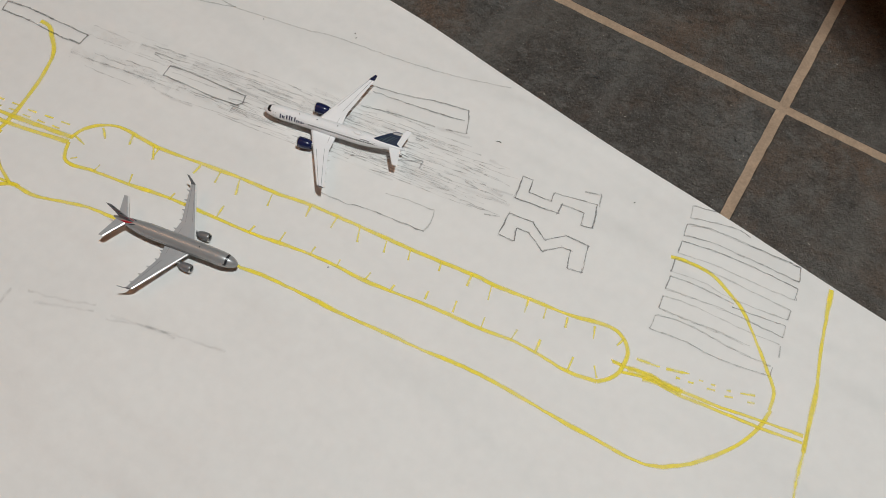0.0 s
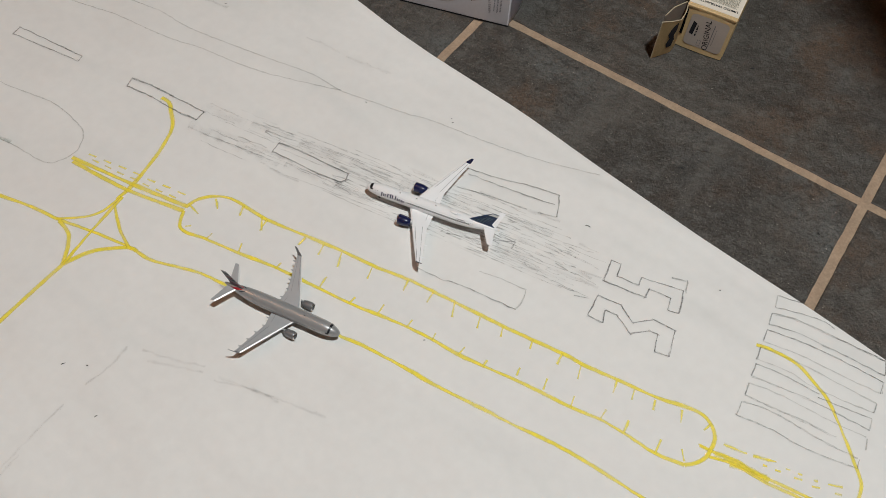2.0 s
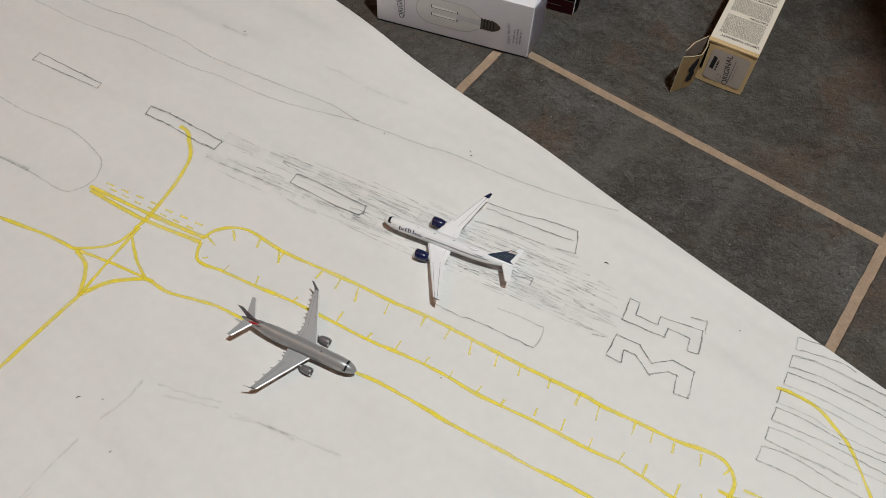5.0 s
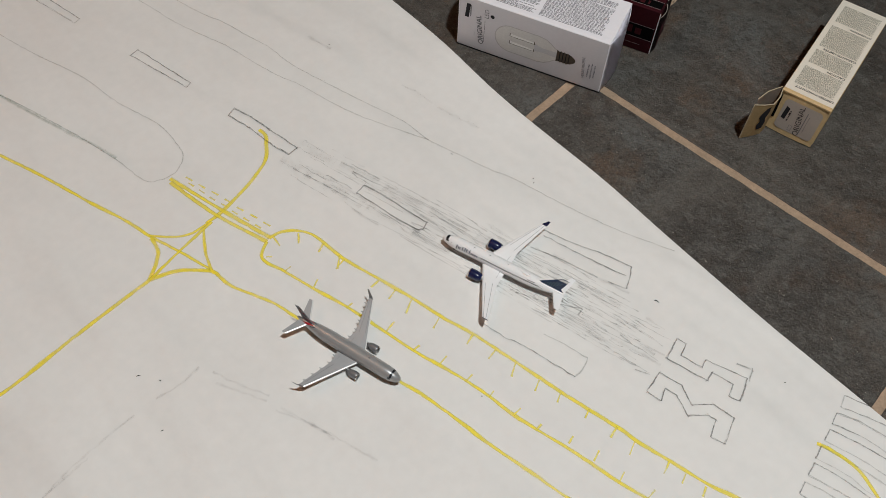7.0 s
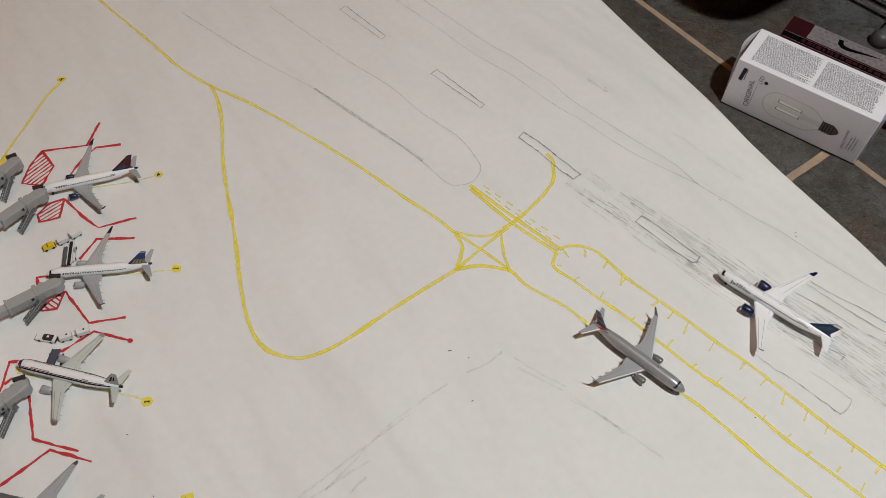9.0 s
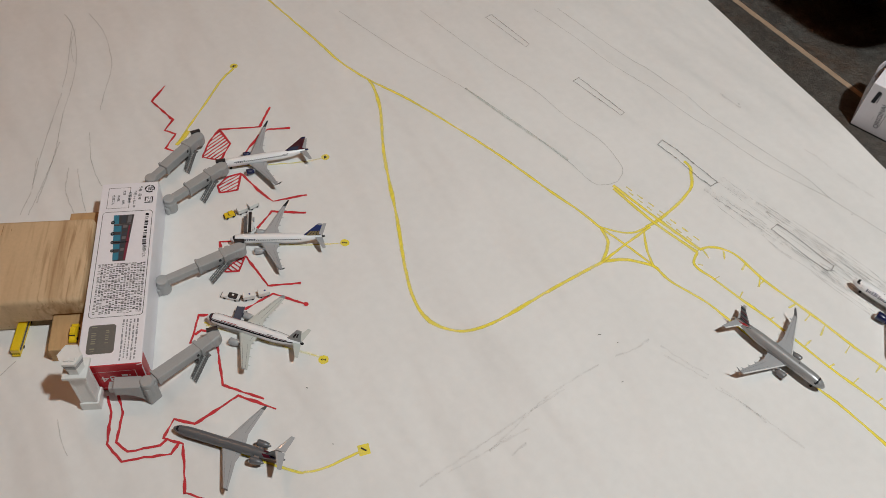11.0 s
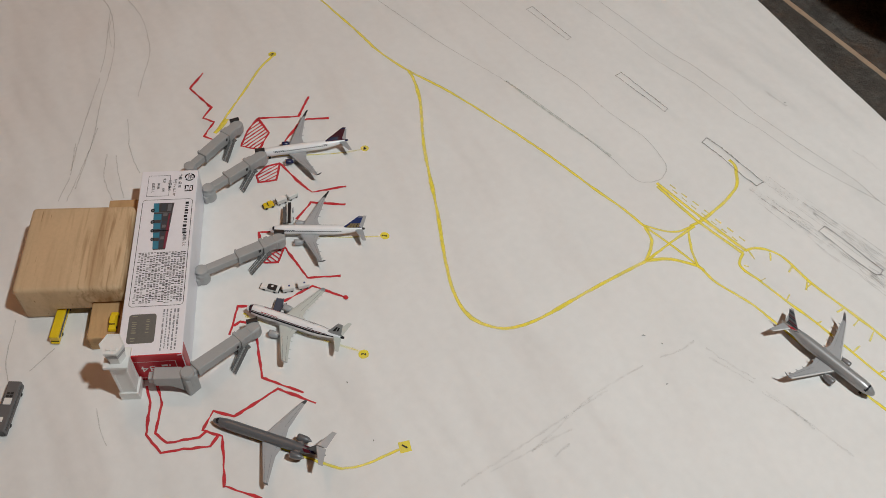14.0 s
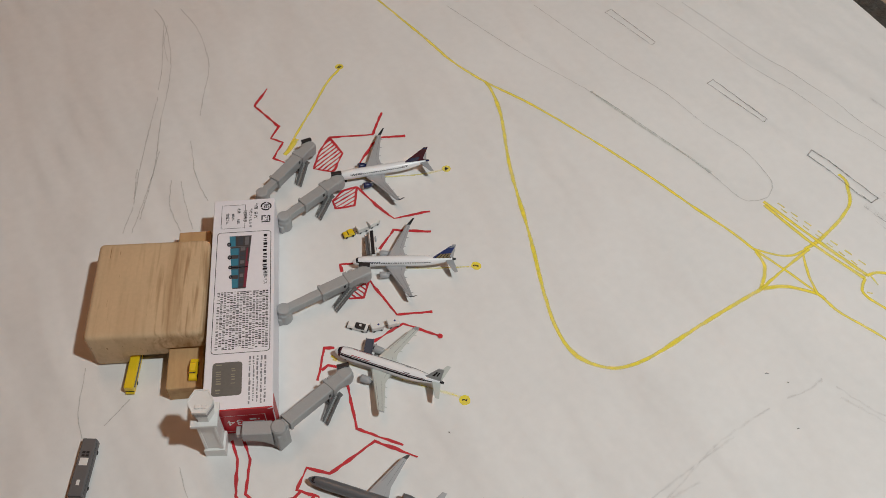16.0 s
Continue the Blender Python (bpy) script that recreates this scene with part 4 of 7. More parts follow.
# tyre scuffs along the runway
def tyre_scuffs():
    """Fine graphite strokes along the touchdown stretch, never more than a few deep, and broad faint smears."""
    bm, bs, bw = bmesh.new(), bmesh.new(), bmesh.new()
    ax, side = Vector((0.981, 0.194)), Vector((-0.194, 0.981))
    start = Vector((-447, -230))
    depth = {}
    made = 0
    for k in range(900):
        u = RND.uniform(0, 300) if k % 5 == 0 else RND.uniform(100, 325)
        lane = RND.choice((11, 11, -10, -10, -14, 6)) + RND.gauss(0, 4.5 if u < 150 else 7.0) - 0.012 * u
        ln = min(RND.uniform(14, 75), RND.triangular(250, 335, 300) - u)
        if ln < 9:
            continue
        lane = max(lane, -20 - 0.012 * u)
        p = start + ax * u + side * lane
        q = p + ax * ln + side * RND.uniform(-3.0, 1.0)
        cells = {(int((p.lerp(q, i / 30)).x / 2), int((p.lerp(q, i / 30)).y / 2)) for i in range(31)}
        if any(depth.get(c, 0) > 1 for c in cells) or made > 200:
            continue
        made += 1
        depth.update({c: depth.get(c, 0) + 1 for c in cells})
        ribbon(bm if made % 3 else bw, [tuple(p), tuple((p + q) / 2 + side * RND.uniform(-0.8, 0.8)), tuple(q)], RND.uniform(0.45, 1.15) if made % 3 else RND.uniform(1.2, 3.2), shake=0.4, wobble=0.5, z=TOP + 0.00006 + made * 1.2e-6)
    for k in range(14):
        p = start + ax * (22 * (k // 2) * 1.9) + side * ((11, -11)[k % 2] + RND.gauss(0, 2.5))
        q = p + ax * RND.uniform(32, 40) - side * RND.uniform(-1, 3)
        ribbon(bs, [tuple(p), tuple(q)], RND.uniform(9, 15), z=TOP + 0.00002 + k * 2e-6)
    tagged(part("tyre_scuff", bm, "scuff", paper, "grey pencil scuff strokes"), kind="stuff")
    tagged(part("tyre_scuff", bw, "soft_scuff", paper, "wide soft grey pencil scuffs"), kind="stuff")
    tagged(part("graphite_smear", bs, "smear", paper, "soft grey graphite smears"), kind="stuff")


tyre_scuffs()


def crumb(x, y, ln, turn):
    """A dark crumb or eraser shaving on the sheet."""
    bm = loft([[(ln * (k / 4 - 0.5), w * math.cos(a) + 0.12 * ln * math.sin(k), 0.0003 + w * math.sin(a)) for a in (0.4, 1.6, 2.8, 4.0, 5.2)] for k, w in enumerate((0.00008, 0.00025, 0.0003, 0.00025, 0.00008))])
    ob = part("crumb", bm, "black_ink")
    ob.matrix_basis = pose(x, y, TOP + 0.00005, 0, 0, turn)
    tagged(ob, "tiny dark crumb on the white paper", "crumb", "crumbs on the paper")


for cx, cy, cl, ct in ((-0.1545, -0.1405, 0.004, 20), (-0.3515, -0.1435, 0.0014, 0), (-0.286, -0.120, 0.0016, 60), (-0.289, -0.117, 0.0012, 10),
                       (-0.055, -0.132, 0.0012, 40), (-0.370, -0.429, 0.003, 70), (-0.357, -0.421, 0.0014, 30), (-0.3275, -0.441, 0.002, 80),
                       (-0.196, -0.2815, 0.0014, 50), (-0.447, -0.650, 0.0018, 30), (-0.397, -0.655, 0.0012, 0), (-0.512, -0.128, 0.0014, 40)):
    crumb(cx, cy, cl, ct)


for cx, cy, cl, ct in ((-0.1233, 0.0742, 0.0030, 35), (-0.1240, -0.0528, 0.0045, 20), (-0.0176, -0.0465, 0.0030, 150)):
    bm = loft([[(cl * (k / 4 - 0.5), w * math.cos(a) + 0.12 * cl * math.sin(k), 0.0004 + w * math.sin(a)) for a in (0.4, 1.6, 2.8, 4.0, 5.2)] for k, w in enumerate((0.0001, 0.0004, 0.0005, 0.0004, 0.0001))])
    bit = part("crumb", bm, "black_ink")
    bit.matrix_basis = pose(cx, cy, 0.0003, 0, 0, ct)
    tagged(bit, "tiny black crumb on a slate floor tile", "crumb", "crumbs on the tiles")


# ---- model airplanes; nose at x = 0, tail at -length, z = 0 on the ground ----
class Body:
    def __init__(self, length, dia, centre, nose=0.16, tail=0.33, droop=0.16, rise=0.42):
        self.L, self.r, self.c, self.n, self.t, self.droop, self.rise = length, dia / 2, centre, nose, tail, droop, rise

    def at(self, s):
        """Half width, half height and centre height at s from nose (0) to tail (1)."""
        r = self.r
        if s < self.n:
            k = 1 - s / self.n
            w = r * math.sqrt(max(0.0, 1 - k ** 2.2)) ** 1.05
            return w, w * 1.0, self.c - self.droop * r * k * k
        if s > 1 - self.t:
            k = (s - 1 + self.t) / self.t
            w = r * (1 - 0.86 * k ** 1.7)
            return w, w, self.c + self.rise * r * k ** 1.6
        return r, r, self.c

    def point(self, s, a, off=0.0):
        """On the skin at angle a from the top, positive to the plane's left."""
        w, h, z = self.at(s)
        return (-s * self.L, math.sin(a) * (w + off), z + math.cos(a) * (h + off))

    def skin(self):
        ss = [0.0004, 0.004, 0.012, 0.025, 0.045, 0.07, 0.1, 0.13, 0.16] + [0.16 + 0.05 * k for k in range(1, 11)] + [0.68 + 0.04 * k for k in range(9)]
        return loft([[self.point(s, 2 * math.pi * k / 28) for k in range(28)] for s in sorted(set(ss)) if s <= 1])

    def patch(self, s0, s1, a0, a1, ns=6, na=5, off=0.00008, slant=0.0):
        bm = bmesh.new()
        rows = []
        for i in range(ns + 1):
            row = []
            for j in range(na + 1):
                a = radians(a0 + (a1 - a0) * j / na)
                row.append(bm.verts.new(self.point(s0 + (s1 - s0) * i / ns + slant * j / na, a, off)))
            rows.append(row)
        for i in range(ns):
            for j in range(na):
                bm.faces.new((rows[i][j], rows[i][j + 1], rows[i + 1][j + 1], rows[i + 1][j]))
        bmesh.ops.recalc_face_normals(bm, faces=bm.faces[:])
        for f in bm.faces:
            c = f.calc_center_median()
            w, h, z = self.at(-c.x / self.L)
            if f.normal.dot(Vector((0, c.y, c.z - z))) < 0:
                f.normal_flip()
        return bm

    def many(self, spans, a0, a1):
        bm = None
        for s0, s1 in spans:
            bm = merge(bm, self.patch(s0, s1, a0, a1, 1, 1))
        return bm


def foil(x_le, chord, y, z, thick, up=0.0):
    """An aerofoil section; up leans it into the vertical for winglets and fins."""
    pts = ((0, 0), (0.08, 0.42), (0.3, 0.5), (0.65, 0.3), (1, 0.06), (1, -0.06), (0.6, -0.3), (0.25, -0.4), (0.06, -0.3))
    return [(x_le - cx * chord, y - math.sin(up) * cz * thick, z + math.cos(up) * cz * thick) for cx, cz in pts]


def wing_half(root, kink, tip, side, thick):
    """Sections (x_le, chord, y, z)."""
    return loft([foil(x, c, side * y, z, thick * f) for (x, c, y, z), f in zip((root, kink, tip), (1.3, 0.9, 0.5))])


def top_line(sec_a, sec_b, fa, fb, side, w=0.00022, lift=0.00012):
    """A fine panel line on a wing's upper side between two sections at chord fractions fa, fb."""
    bm = bmesh.new()
    p = []
    for (x, c, y, z), f, th in ((sec_a, fa, 1.0), (sec_b, fb, 0.6)):
        p.append(Vector((x - f * c, side * y, z + th * 0.0006 * (1 - abs(f - 0.3)) + lift)))
    d = (p[1] - p[0]).normalized()
    s = Vector((-d.y, d.x, 0)) * w / 2
    bm.faces.new([bm.verts.new(q) for q in (p[0] - s, p[1] - s, p[1] + s, p[0] + s)])
    bmesh.ops.recalc_face_normals(bm, faces=bm.faces[:])
    if bm.faces[0].normal.z < 0:
        bm.faces[0].normal_flip()
    return bm


def engine(parent, x, y, z, ln, r, cowl, lip, dark="black_plastic"):
    """A hollow nacelle with a lip, fan and exhaust cone."""
    ring = lambda xx, rr: [(xx, y + rr * math.sin(2 * math.pi * k / 18), z + rr * math.cos(2 * math.pi * k / 18)) for k in range(18)]
    e = part("engine", loft([ring(x, r * 0.86), ring(x - ln * 0.06, r * 0.97), ring(x - ln * 0.25, r), ring(x - ln * 0.55, r * 0.96), ring(x - ln * 0.86, r * 0.72), ring(x - ln * 0.88, r * 0.62), ring(x - ln * 0.6, r * 0.6)], cap=False), cowl, parent, smooth=True)
    part("intake_lip", loft([ring(x + ln * 0.004, r * 0.74), ring(x + ln * 0.03, r * 0.82), ring(x + ln * 0.02, r * 0.89), ring(x - ln * 0.05, r * 0.985)], cap=False), lip, e, "bright intake lip", smooth=True)
    part("fan", loft([ring(x - ln * 0.1, r * 0.76), ring(x - ln * 0.12, r * 0.2), ring(x - ln * 0.05, r * 0.03)]), dark, e, smooth=True)
    part("exhaust_cone", loft([ring(x - ln * 0.6, r * 0.55), ring(x - ln * 0.95, r * 0.42), ring(x - ln * 1.08, r * 0.1)]), "dull_silver", e, smooth=True)
    return e


def wheels(parent, name, x, y, z_top, r, pair=True):
    g = part(name, tube((x, y, r), (x, y, z_top), r * 0.35, 8), "wing_grey", parent)
    for dy in ((-1, 1) if pair else (0,)):
        yy = y + dy * r * 0.75
        part("wheel", tube((x, yy - r * 0.4, r), (x, yy + r * 0.4, r), r, 14), "rubber", g)


def airplane(pose_m, label, length, dia, half_span, wing_at, colours, group, winglet=0.0035, rear_engines=False, engine_y=0.3, engine_r=0.0030, engine_len=0.0095, fairings=4, windows=(0.2, 0.74, 40), sharklet=True, low=0.0038, fin_h=0.0155, t_tail=False, fin_at=0.815, fin_c=(0.165, 0.125, 0.062), stab_span=0.0130, win_angle=(55, 66), win_mat="window", engine_out=0.62, fairing_out=0.0016, fairing_w=0.0006, cockpit=(0.034, 0.055, 36), fin_sweep=0.68, wing_sweep=0.50, root_chord=0.185, tip_chord=0.042):
    """A die-cast model airliner on its wheels."""
    col = colours
    c = low + dia / 2
    body = Body(length, dia, c)
    th = thing("model_airplane", pose_m, label, "model airplane", group)
    fus = part("fuselage", body.skin(), col["body"], th, smooth=True)
    r = dia / 2
    x_root, chord_root = -wing_at * length, root_chord * length
    sweep = wing_sweep
    zr = c - 0.55 * r
    y0, yk, yt = 0.55 * r, 0.36 * half_span, half_span
    root = (x_root, chord_root, y0, zr)
    kink = (x_root - sweep * (yk - y0), 0.115 * length, yk, zr + 0.08 * (yk - y0) + 0.0004)
    tip = (x_root - sweep * (yt - y0), tip_chord * length, yt, zr + 0.10 * (yt - y0) + 0.0006)
    for side in (1, -1):
        w = part("wing", wing_half(root, kink, tip, side, 0.0016), col["wing"], th, smooth=False)
        if winglet:
            a = foil(tip[0], tip[1], side * tip[2], tip[3], 0.0006)
            b = foil(tip[0] - 0.0012, tip[1] * 0.85, side * (tip[2] + 0.0010), tip[3] + 0.0008, 0.0005, side * 0.8)
            d = foil(tip[0] - 0.0012 - winglet * 0.75, tip[1] * 0.42, side * (tip[2] + 0.0010 + winglet * 0.35), tip[3] + winglet, 0.0004, side * 1.35)
            part("winglet", loft([a, b, d]), col["winglet"], w)
        part("panel_line", merge(top_line(kink, tip, 0.72, 0.68, side), top_line(root, kink, 0.80, 0.72, side)), "line_grey", w)
        part("spoiler_line", merge(top_line(kink, tip, 0.22, 0.25, side), top_line(root, kink, 0.16, 0.22, side)), "line_grey", w)
        if col.get("edge"):
            lead = lambda s, k: [(s[0] + 0.0004, side * s[2], s[3] - k), (s[0] + 0.0004, side * s[2], s[3] + k), (s[0] - 0.0004, side * s[2], s[3] + 0.7 * k + 0.0004), (s[0] - 0.0004, side * s[2], s[3] - k)]
            part("leading_edge", loft([lead(root, 0.0006), lead(kink, 0.0004), lead(tip, 0.0003)]), col["edge"], w, "metal leading edge with a highlight in its colour")
        for k in range(fairings):
            f = 0.16 + 0.72 * k / max(1, fairings - 1)
            yy = y0 + (yt - y0) * f
            e1, e2, g = (root, kink, (yy - y0) / (yk - y0)) if yy < yk else (kink, tip, (yy - yk) / (yt - yk))
            xx = e1[0] - e1[1] + (e2[0] - e2[1] - e1[0] + e1[1]) * g
            zz = e1[3] + (e2[3] - e1[3]) * g - 0.0004
            rr = lambda px, q: [(px, side * yy + q * ay, zz + q * az * 0.8) for ay, az in ((1, 0), (0.5, 0.8), (-0.5, 0.8), (-1, 0), (-0.5, -0.8), (0.5, -0.8))]
            part("flap_fairing", loft([rr(xx + 0.0035, 0.0001), rr(xx + 0.0008, fairing_w), rr(xx - fairing_out, 0.00018)]), col["wing"], w)
        # tailplane
        zt = c + (0.42 * r if not t_tail else r + fin_h * 0.93)
        xs = -0.885 * length if not t_tail else -0.925 * length
        ht = stab_span if not t_tail else 0.0125
        sec = [foil(xs, 0.088 * length, side * (0.1 * r), zt, 0.0011), foil(xs - ht * 0.55, 0.036 * length, side * ht, zt + 0.0008, 0.0006)]
        stab = part("stabilizer", loft(sec), col.get("stab", col["wing"]), th)
        if col.get("edge"):
            rim = lambda x, y, z, k: [(x + 0.0003, side * y, z - k), (x + 0.0003, side * y, z + k), (x - 0.0004, side * y, z + k + 0.0003), (x - 0.0004, side * y, z - k)]
            part("leading_edge", loft([rim(xs, 0.1 * r, zt, 0.0004), rim(xs - ht * 0.55, ht, zt + 0.0008, 0.0003)]), col["edge"], stab, "metal leading edge with a highlight in its colour")
        # engine
        if rear_engines:
            e = engine(th, -0.725 * length, side * (r + engine_r * 1.12), c + 0.35 * r, engine_len, engine_r, col["engine"], col.get("lip", "chrome"))
            part("pylon", box(-0.79 * length, -0.745 * length, min(side * r * 0.7, side * (r + 0.0012)), max(side * r * 0.7, side * (r + 0.0012)), c + 0.25 * r, c + 0.45 * r), col["body"], e)
        else:
            ey = engine_y * half_span
            ex = x_root - sweep * (ey - y0)
            ez = max(zr - engine_r * 0.85, engine_r + 0.0009)
            e = engine(th, ex + engine_len * engine_out, side * ey, ez, engine_len, engine_r, col["engine"], col.get("lip", "chrome"))
            part("pylon", box(ex - engine_len * 0.5, ex + engine_len * 0.25, side * ey - 0.0004, side * ey + 0.0004, ez + engine_r * 0.7, zr + 0.0008), col["wing"], e)
        # gear
        wheels(th, "main_gear", x_root - 0.12 * length, side * 0.0075, zr, 0.0014)
        part("cockpit_side_window", body.patch(cockpit[0] + 0.004, cockpit[1] + 0.010, side * (cockpit[2] + 1), side * (cockpit[2] + 17), 3, 3), "window", fus)
        # cabin windows
        n = windows[2]
        if not n:
            continue
        step = (windows[1] - windows[0]) / n
        sp = [(windows[0] + k * step, windows[0] + (k + 0.6) * step) for k in range(n) if not 0.47 < k / n < 0.50]
        part("cabin_windows", body.many(sp, side * win_angle[0], side * win_angle[1]), win_mat, fus, "row of dark cabin windows")
    part("cockpit_window", body.patch(cockpit[0], cockpit[1], -cockpit[2], cockpit[2], 3, 8), "window", fus, "black wraparound cockpit window")
    wheels(th, "nose_gear", -0.10 * length, 0.0, c - 0.7 * r, 0.0010)
    # fin
    x0 = -fin_at * length
    fin = loft([[(p[0], p[2] - (c + 0.5 * r), p[1]) for p in foil(x0, fin_c[0] * length, c + 0.55 * r, c + 0.5 * r, 0.0014)],
                [(p[0], p[2] - (c + 0.5 * r), p[1]) for p in foil(x0 - 0.03 * length, fin_c[1] * length, c + r + 0.001, c + 0.5 * r, 0.0012)],
                [(p[0], p[2] - (c + 0.5 * r), p[1]) for p in foil(x0 - fin_sweep * fin_h - 0.03 * length, fin_c[2] * length, c + r + fin_h, c + 0.5 * r, 0.0006)]])
    f = part("tail_fin", fin, col["fin"], th, col.get("fin_label", ""))
    return th, body, fus, (f, (x0, length, c, r, fin_h, fin_c, fin_sweep)), c, r, x0, fin_h


def on_ground(nose, tail_dir, z=TOP + 0.0001):
    """Pose with the nose there and the tail towards tail_dir."""
    return Matrix.Translation((nose[0], nose[1], z)) @ Matrix.Rotation(math.atan2(-tail_dir[1], -tail_dir[0]), 4, "Z")


def fin_field(plane, z0, z1, f0, f1, material, name):
    """A colour field on both faces of a fin, between heights and chord fractions."""
    fin, (x0, ln, c, r, fh, fc, sw) = plane
    stations = ((c + 0.55 * r, x0, fc[0] * ln), (c + r + 0.001, x0 - 0.03 * ln, fc[1] * ln), (c + r + fh, x0 - sw * fh - 0.03 * ln, fc[2] * ln))

    def at(z, f):
        for (za, xa, ca), (zb, xb, cb) in zip(stations, stations[1:]):
            if z <= zb + 1e-7:
                g = (z - za) / (zb - za)
                return xa + (xb - xa) * g - f * (ca + (cb - ca) * g)
        return stations[-1][1] - f * stations[-1][2]

    thick = lambda z: 0.0014 - 0.0008 * max(0.0, min(1.0, (z - c - 0.55 * r) / (fh + 0.45 * r)))
    knots = ((0, 0.02), (0.08, 0.42), (0.3, 0.5), (0.65, 0.3), (1, 0.06))

    def swell(f):
        for (fa, ta), (fb, tb) in zip(knots, knots[1:]):
            if f <= fb:
                return ta + (tb - ta) * (f - fa) / (fb - fa)
        return 0.06

    n = 4
    for side in (1, -1):
        bm = bmesh.new()
        rows = []
        for k in range(n + 1):
            z = c + r + fh * (z0 + (z1 - z0) * k / n)
            lift = 0.00005 + (0.00004 if name in ("globe_line", "fin_stripe") else 0.0)
            fs = [f0 + (f1 - f0) * i / 6 for i in range(7)]
            rows.append([bm.verts.new((at(z, f), side * (thick(z) * swell(f) + lift), z)) for f in fs])
        for a, b in zip(rows, rows[1:]):
            for q in range(6):
                f = (a[q], a[q + 1], b[q + 1], b[q])
                bm.faces.new(f if side > 0 else f[::-1])
        part(name, bm, material, fin)


# white airliner on the runway
th, body, fus, fin, c, r, x0, fh = airplane(
    on_ground((-0.2985, -0.2102), (0.9745, 0.2245)), "white model airliner with navy engines and blue tail on runway", 0.1005, 0.0096, 0.0455, 0.345,
    {"body": "white_paint", "wing": "white_paint", "winglet": "navy", "engine": "navy", "fin": "steel_blue", "lip": "chrome", "stab": "white_paint", "fin_label": "blue patterned tail fin"},
    "model airplanes on the paper", engine_r=0.0038, engine_len=0.0112, engine_y=0.33, engine_out=0.92, winglet=0.0038, windows=(0.335, 0.80, 30), fin_h=0.0145, fin_at=0.765, fin_c=(0.205, 0.150, 0.052), fin_sweep=0.98, stab_span=0.0142, fairing_out=0.0022, fairing_w=0.0005, wing_sweep=0.53)
for side in (1, -1):
    # the title as a row of plain blocks
    for s0, s1, lo, hi in ((0.134, 0.140, 42, 84), (0.150, 0.154, 50, 76), (0.161, 0.166, 52, 76), (0.180, 0.186, 40, 76), (0.200, 0.206, 36, 76), (0.215, 0.221, 40, 72), (0.238, 0.243, 36, 76), (0.254, 0.259, 52, 76), (0.268, 0.273, 52, 76), (0.284, 0.290, 52, 76), (0.298, 0.304, 56, 72)):
        part("title_block", body.patch(s0 - 0.0012, s1 + 0.0018, side * lo, side * hi, 2, 3), "navy", fus)
    part("door_outline", body.many([(0.086, 0.089), (0.099, 0.102)], side * 44, side * 74), "line_grey", fus)
    part("door_outline", body.many([(0.800, 0.803), (0.815, 0.818)], side * 44, side * 74), "line_grey", fus)
    part("registration_block", body.patch(0.70, 0.76, side * 42, side * 48, 3, 1), "print_grey", fus)
fin_field(fin, 0.80, 1.0, 0.0, 1.0, "white_paint", "fin_tip")
for k in range(5):
    fin_field(fin, 0.05 + 0.12 * k, 0.10 + 0.12 * k, 0.12 + 0.05 * k, 0.62 + 0.05 * k, "teal_paint", "fin_stripe")
part("antenna_dome", loft([[(-0.655 * 0.097 - 0.0022 * k, 0.0016 * w * math.sin(a), c + r * 0.97 + 0.0009 * w * math.cos(a)) for a in (-1.6, -1.0, -0.5, 0, 0.5, 1.0, 1.6)] for k, w in enumerate((0.1, 0.8, 1.0, 0.8, 0.1))]), "white_paint", fus, smooth=True)
for s in (0.27, 0.40, 0.55, 0.72):
    part("antenna", box(-s * 0.097 - 0.0004, -s * 0.097 + 0.0004, -0.00012, 0.00012, c + r * 0.98, c + r + 0.0007), "grey_dark", fus)

# silver airliner on the taxi line
th, body, fus, fin, c, r, x0, fh = airplane(
    on_ground((-0.2400, -0.3133), (-0.983, -0.183)), "silver model airliner with red and blue striped tail on paper", 0.0845, 0.0096, 0.0390, 0.365,
    {"body": "silver", "wing": "wing_grey", "winglet": "dull_silver", "engine": "dull_silver", "fin": "dull_silver", "edge": "glint_edge", "stab": "wing_grey", "fin_label": "striped tail fin"},
    "model airplanes on the paper", winglet=0.0052, fairings=5, engine_r=0.0028, engine_len=0.0088, windows=(0.18, 0.76, 28), fin_h=0.0135, stab_span=0.0152, win_angle=(74, 80), win_mat="line_grey", fairing_out=0.0019, fairing_w=0.0010, cockpit=(0.066, 0.083, 56), engine_out=1.05, wing_sweep=0.51, root_chord=0.205, fin_c=(0.150, 0.105, 0.050))
for k in range(7):
    fin_field(fin, 0.02 + 0.135 * k, 0.02 + 0.135 * k + 0.085, 0.04, 0.95, ("navy_print", "maroon_print", "line_grey")[k % 3], "tail_stripe")
for side in (1, -1):
    part("red_flash", body.patch(0.830, 0.885, side * 12, side * 46, 4, 5, slant=0.06), "red_paint", fus, "red flash ahead of the tail")
    part("dark_flash", body.patch(0.808, 0.825, side * 18, side * 44, 3, 4, slant=0.04), "navy_print", fus)
part("antenna", box(-0.0252, -0.0245, -0.0003, 0.0003, c + r * 0.97, c + r + 0.0005), "black_plastic", fus)

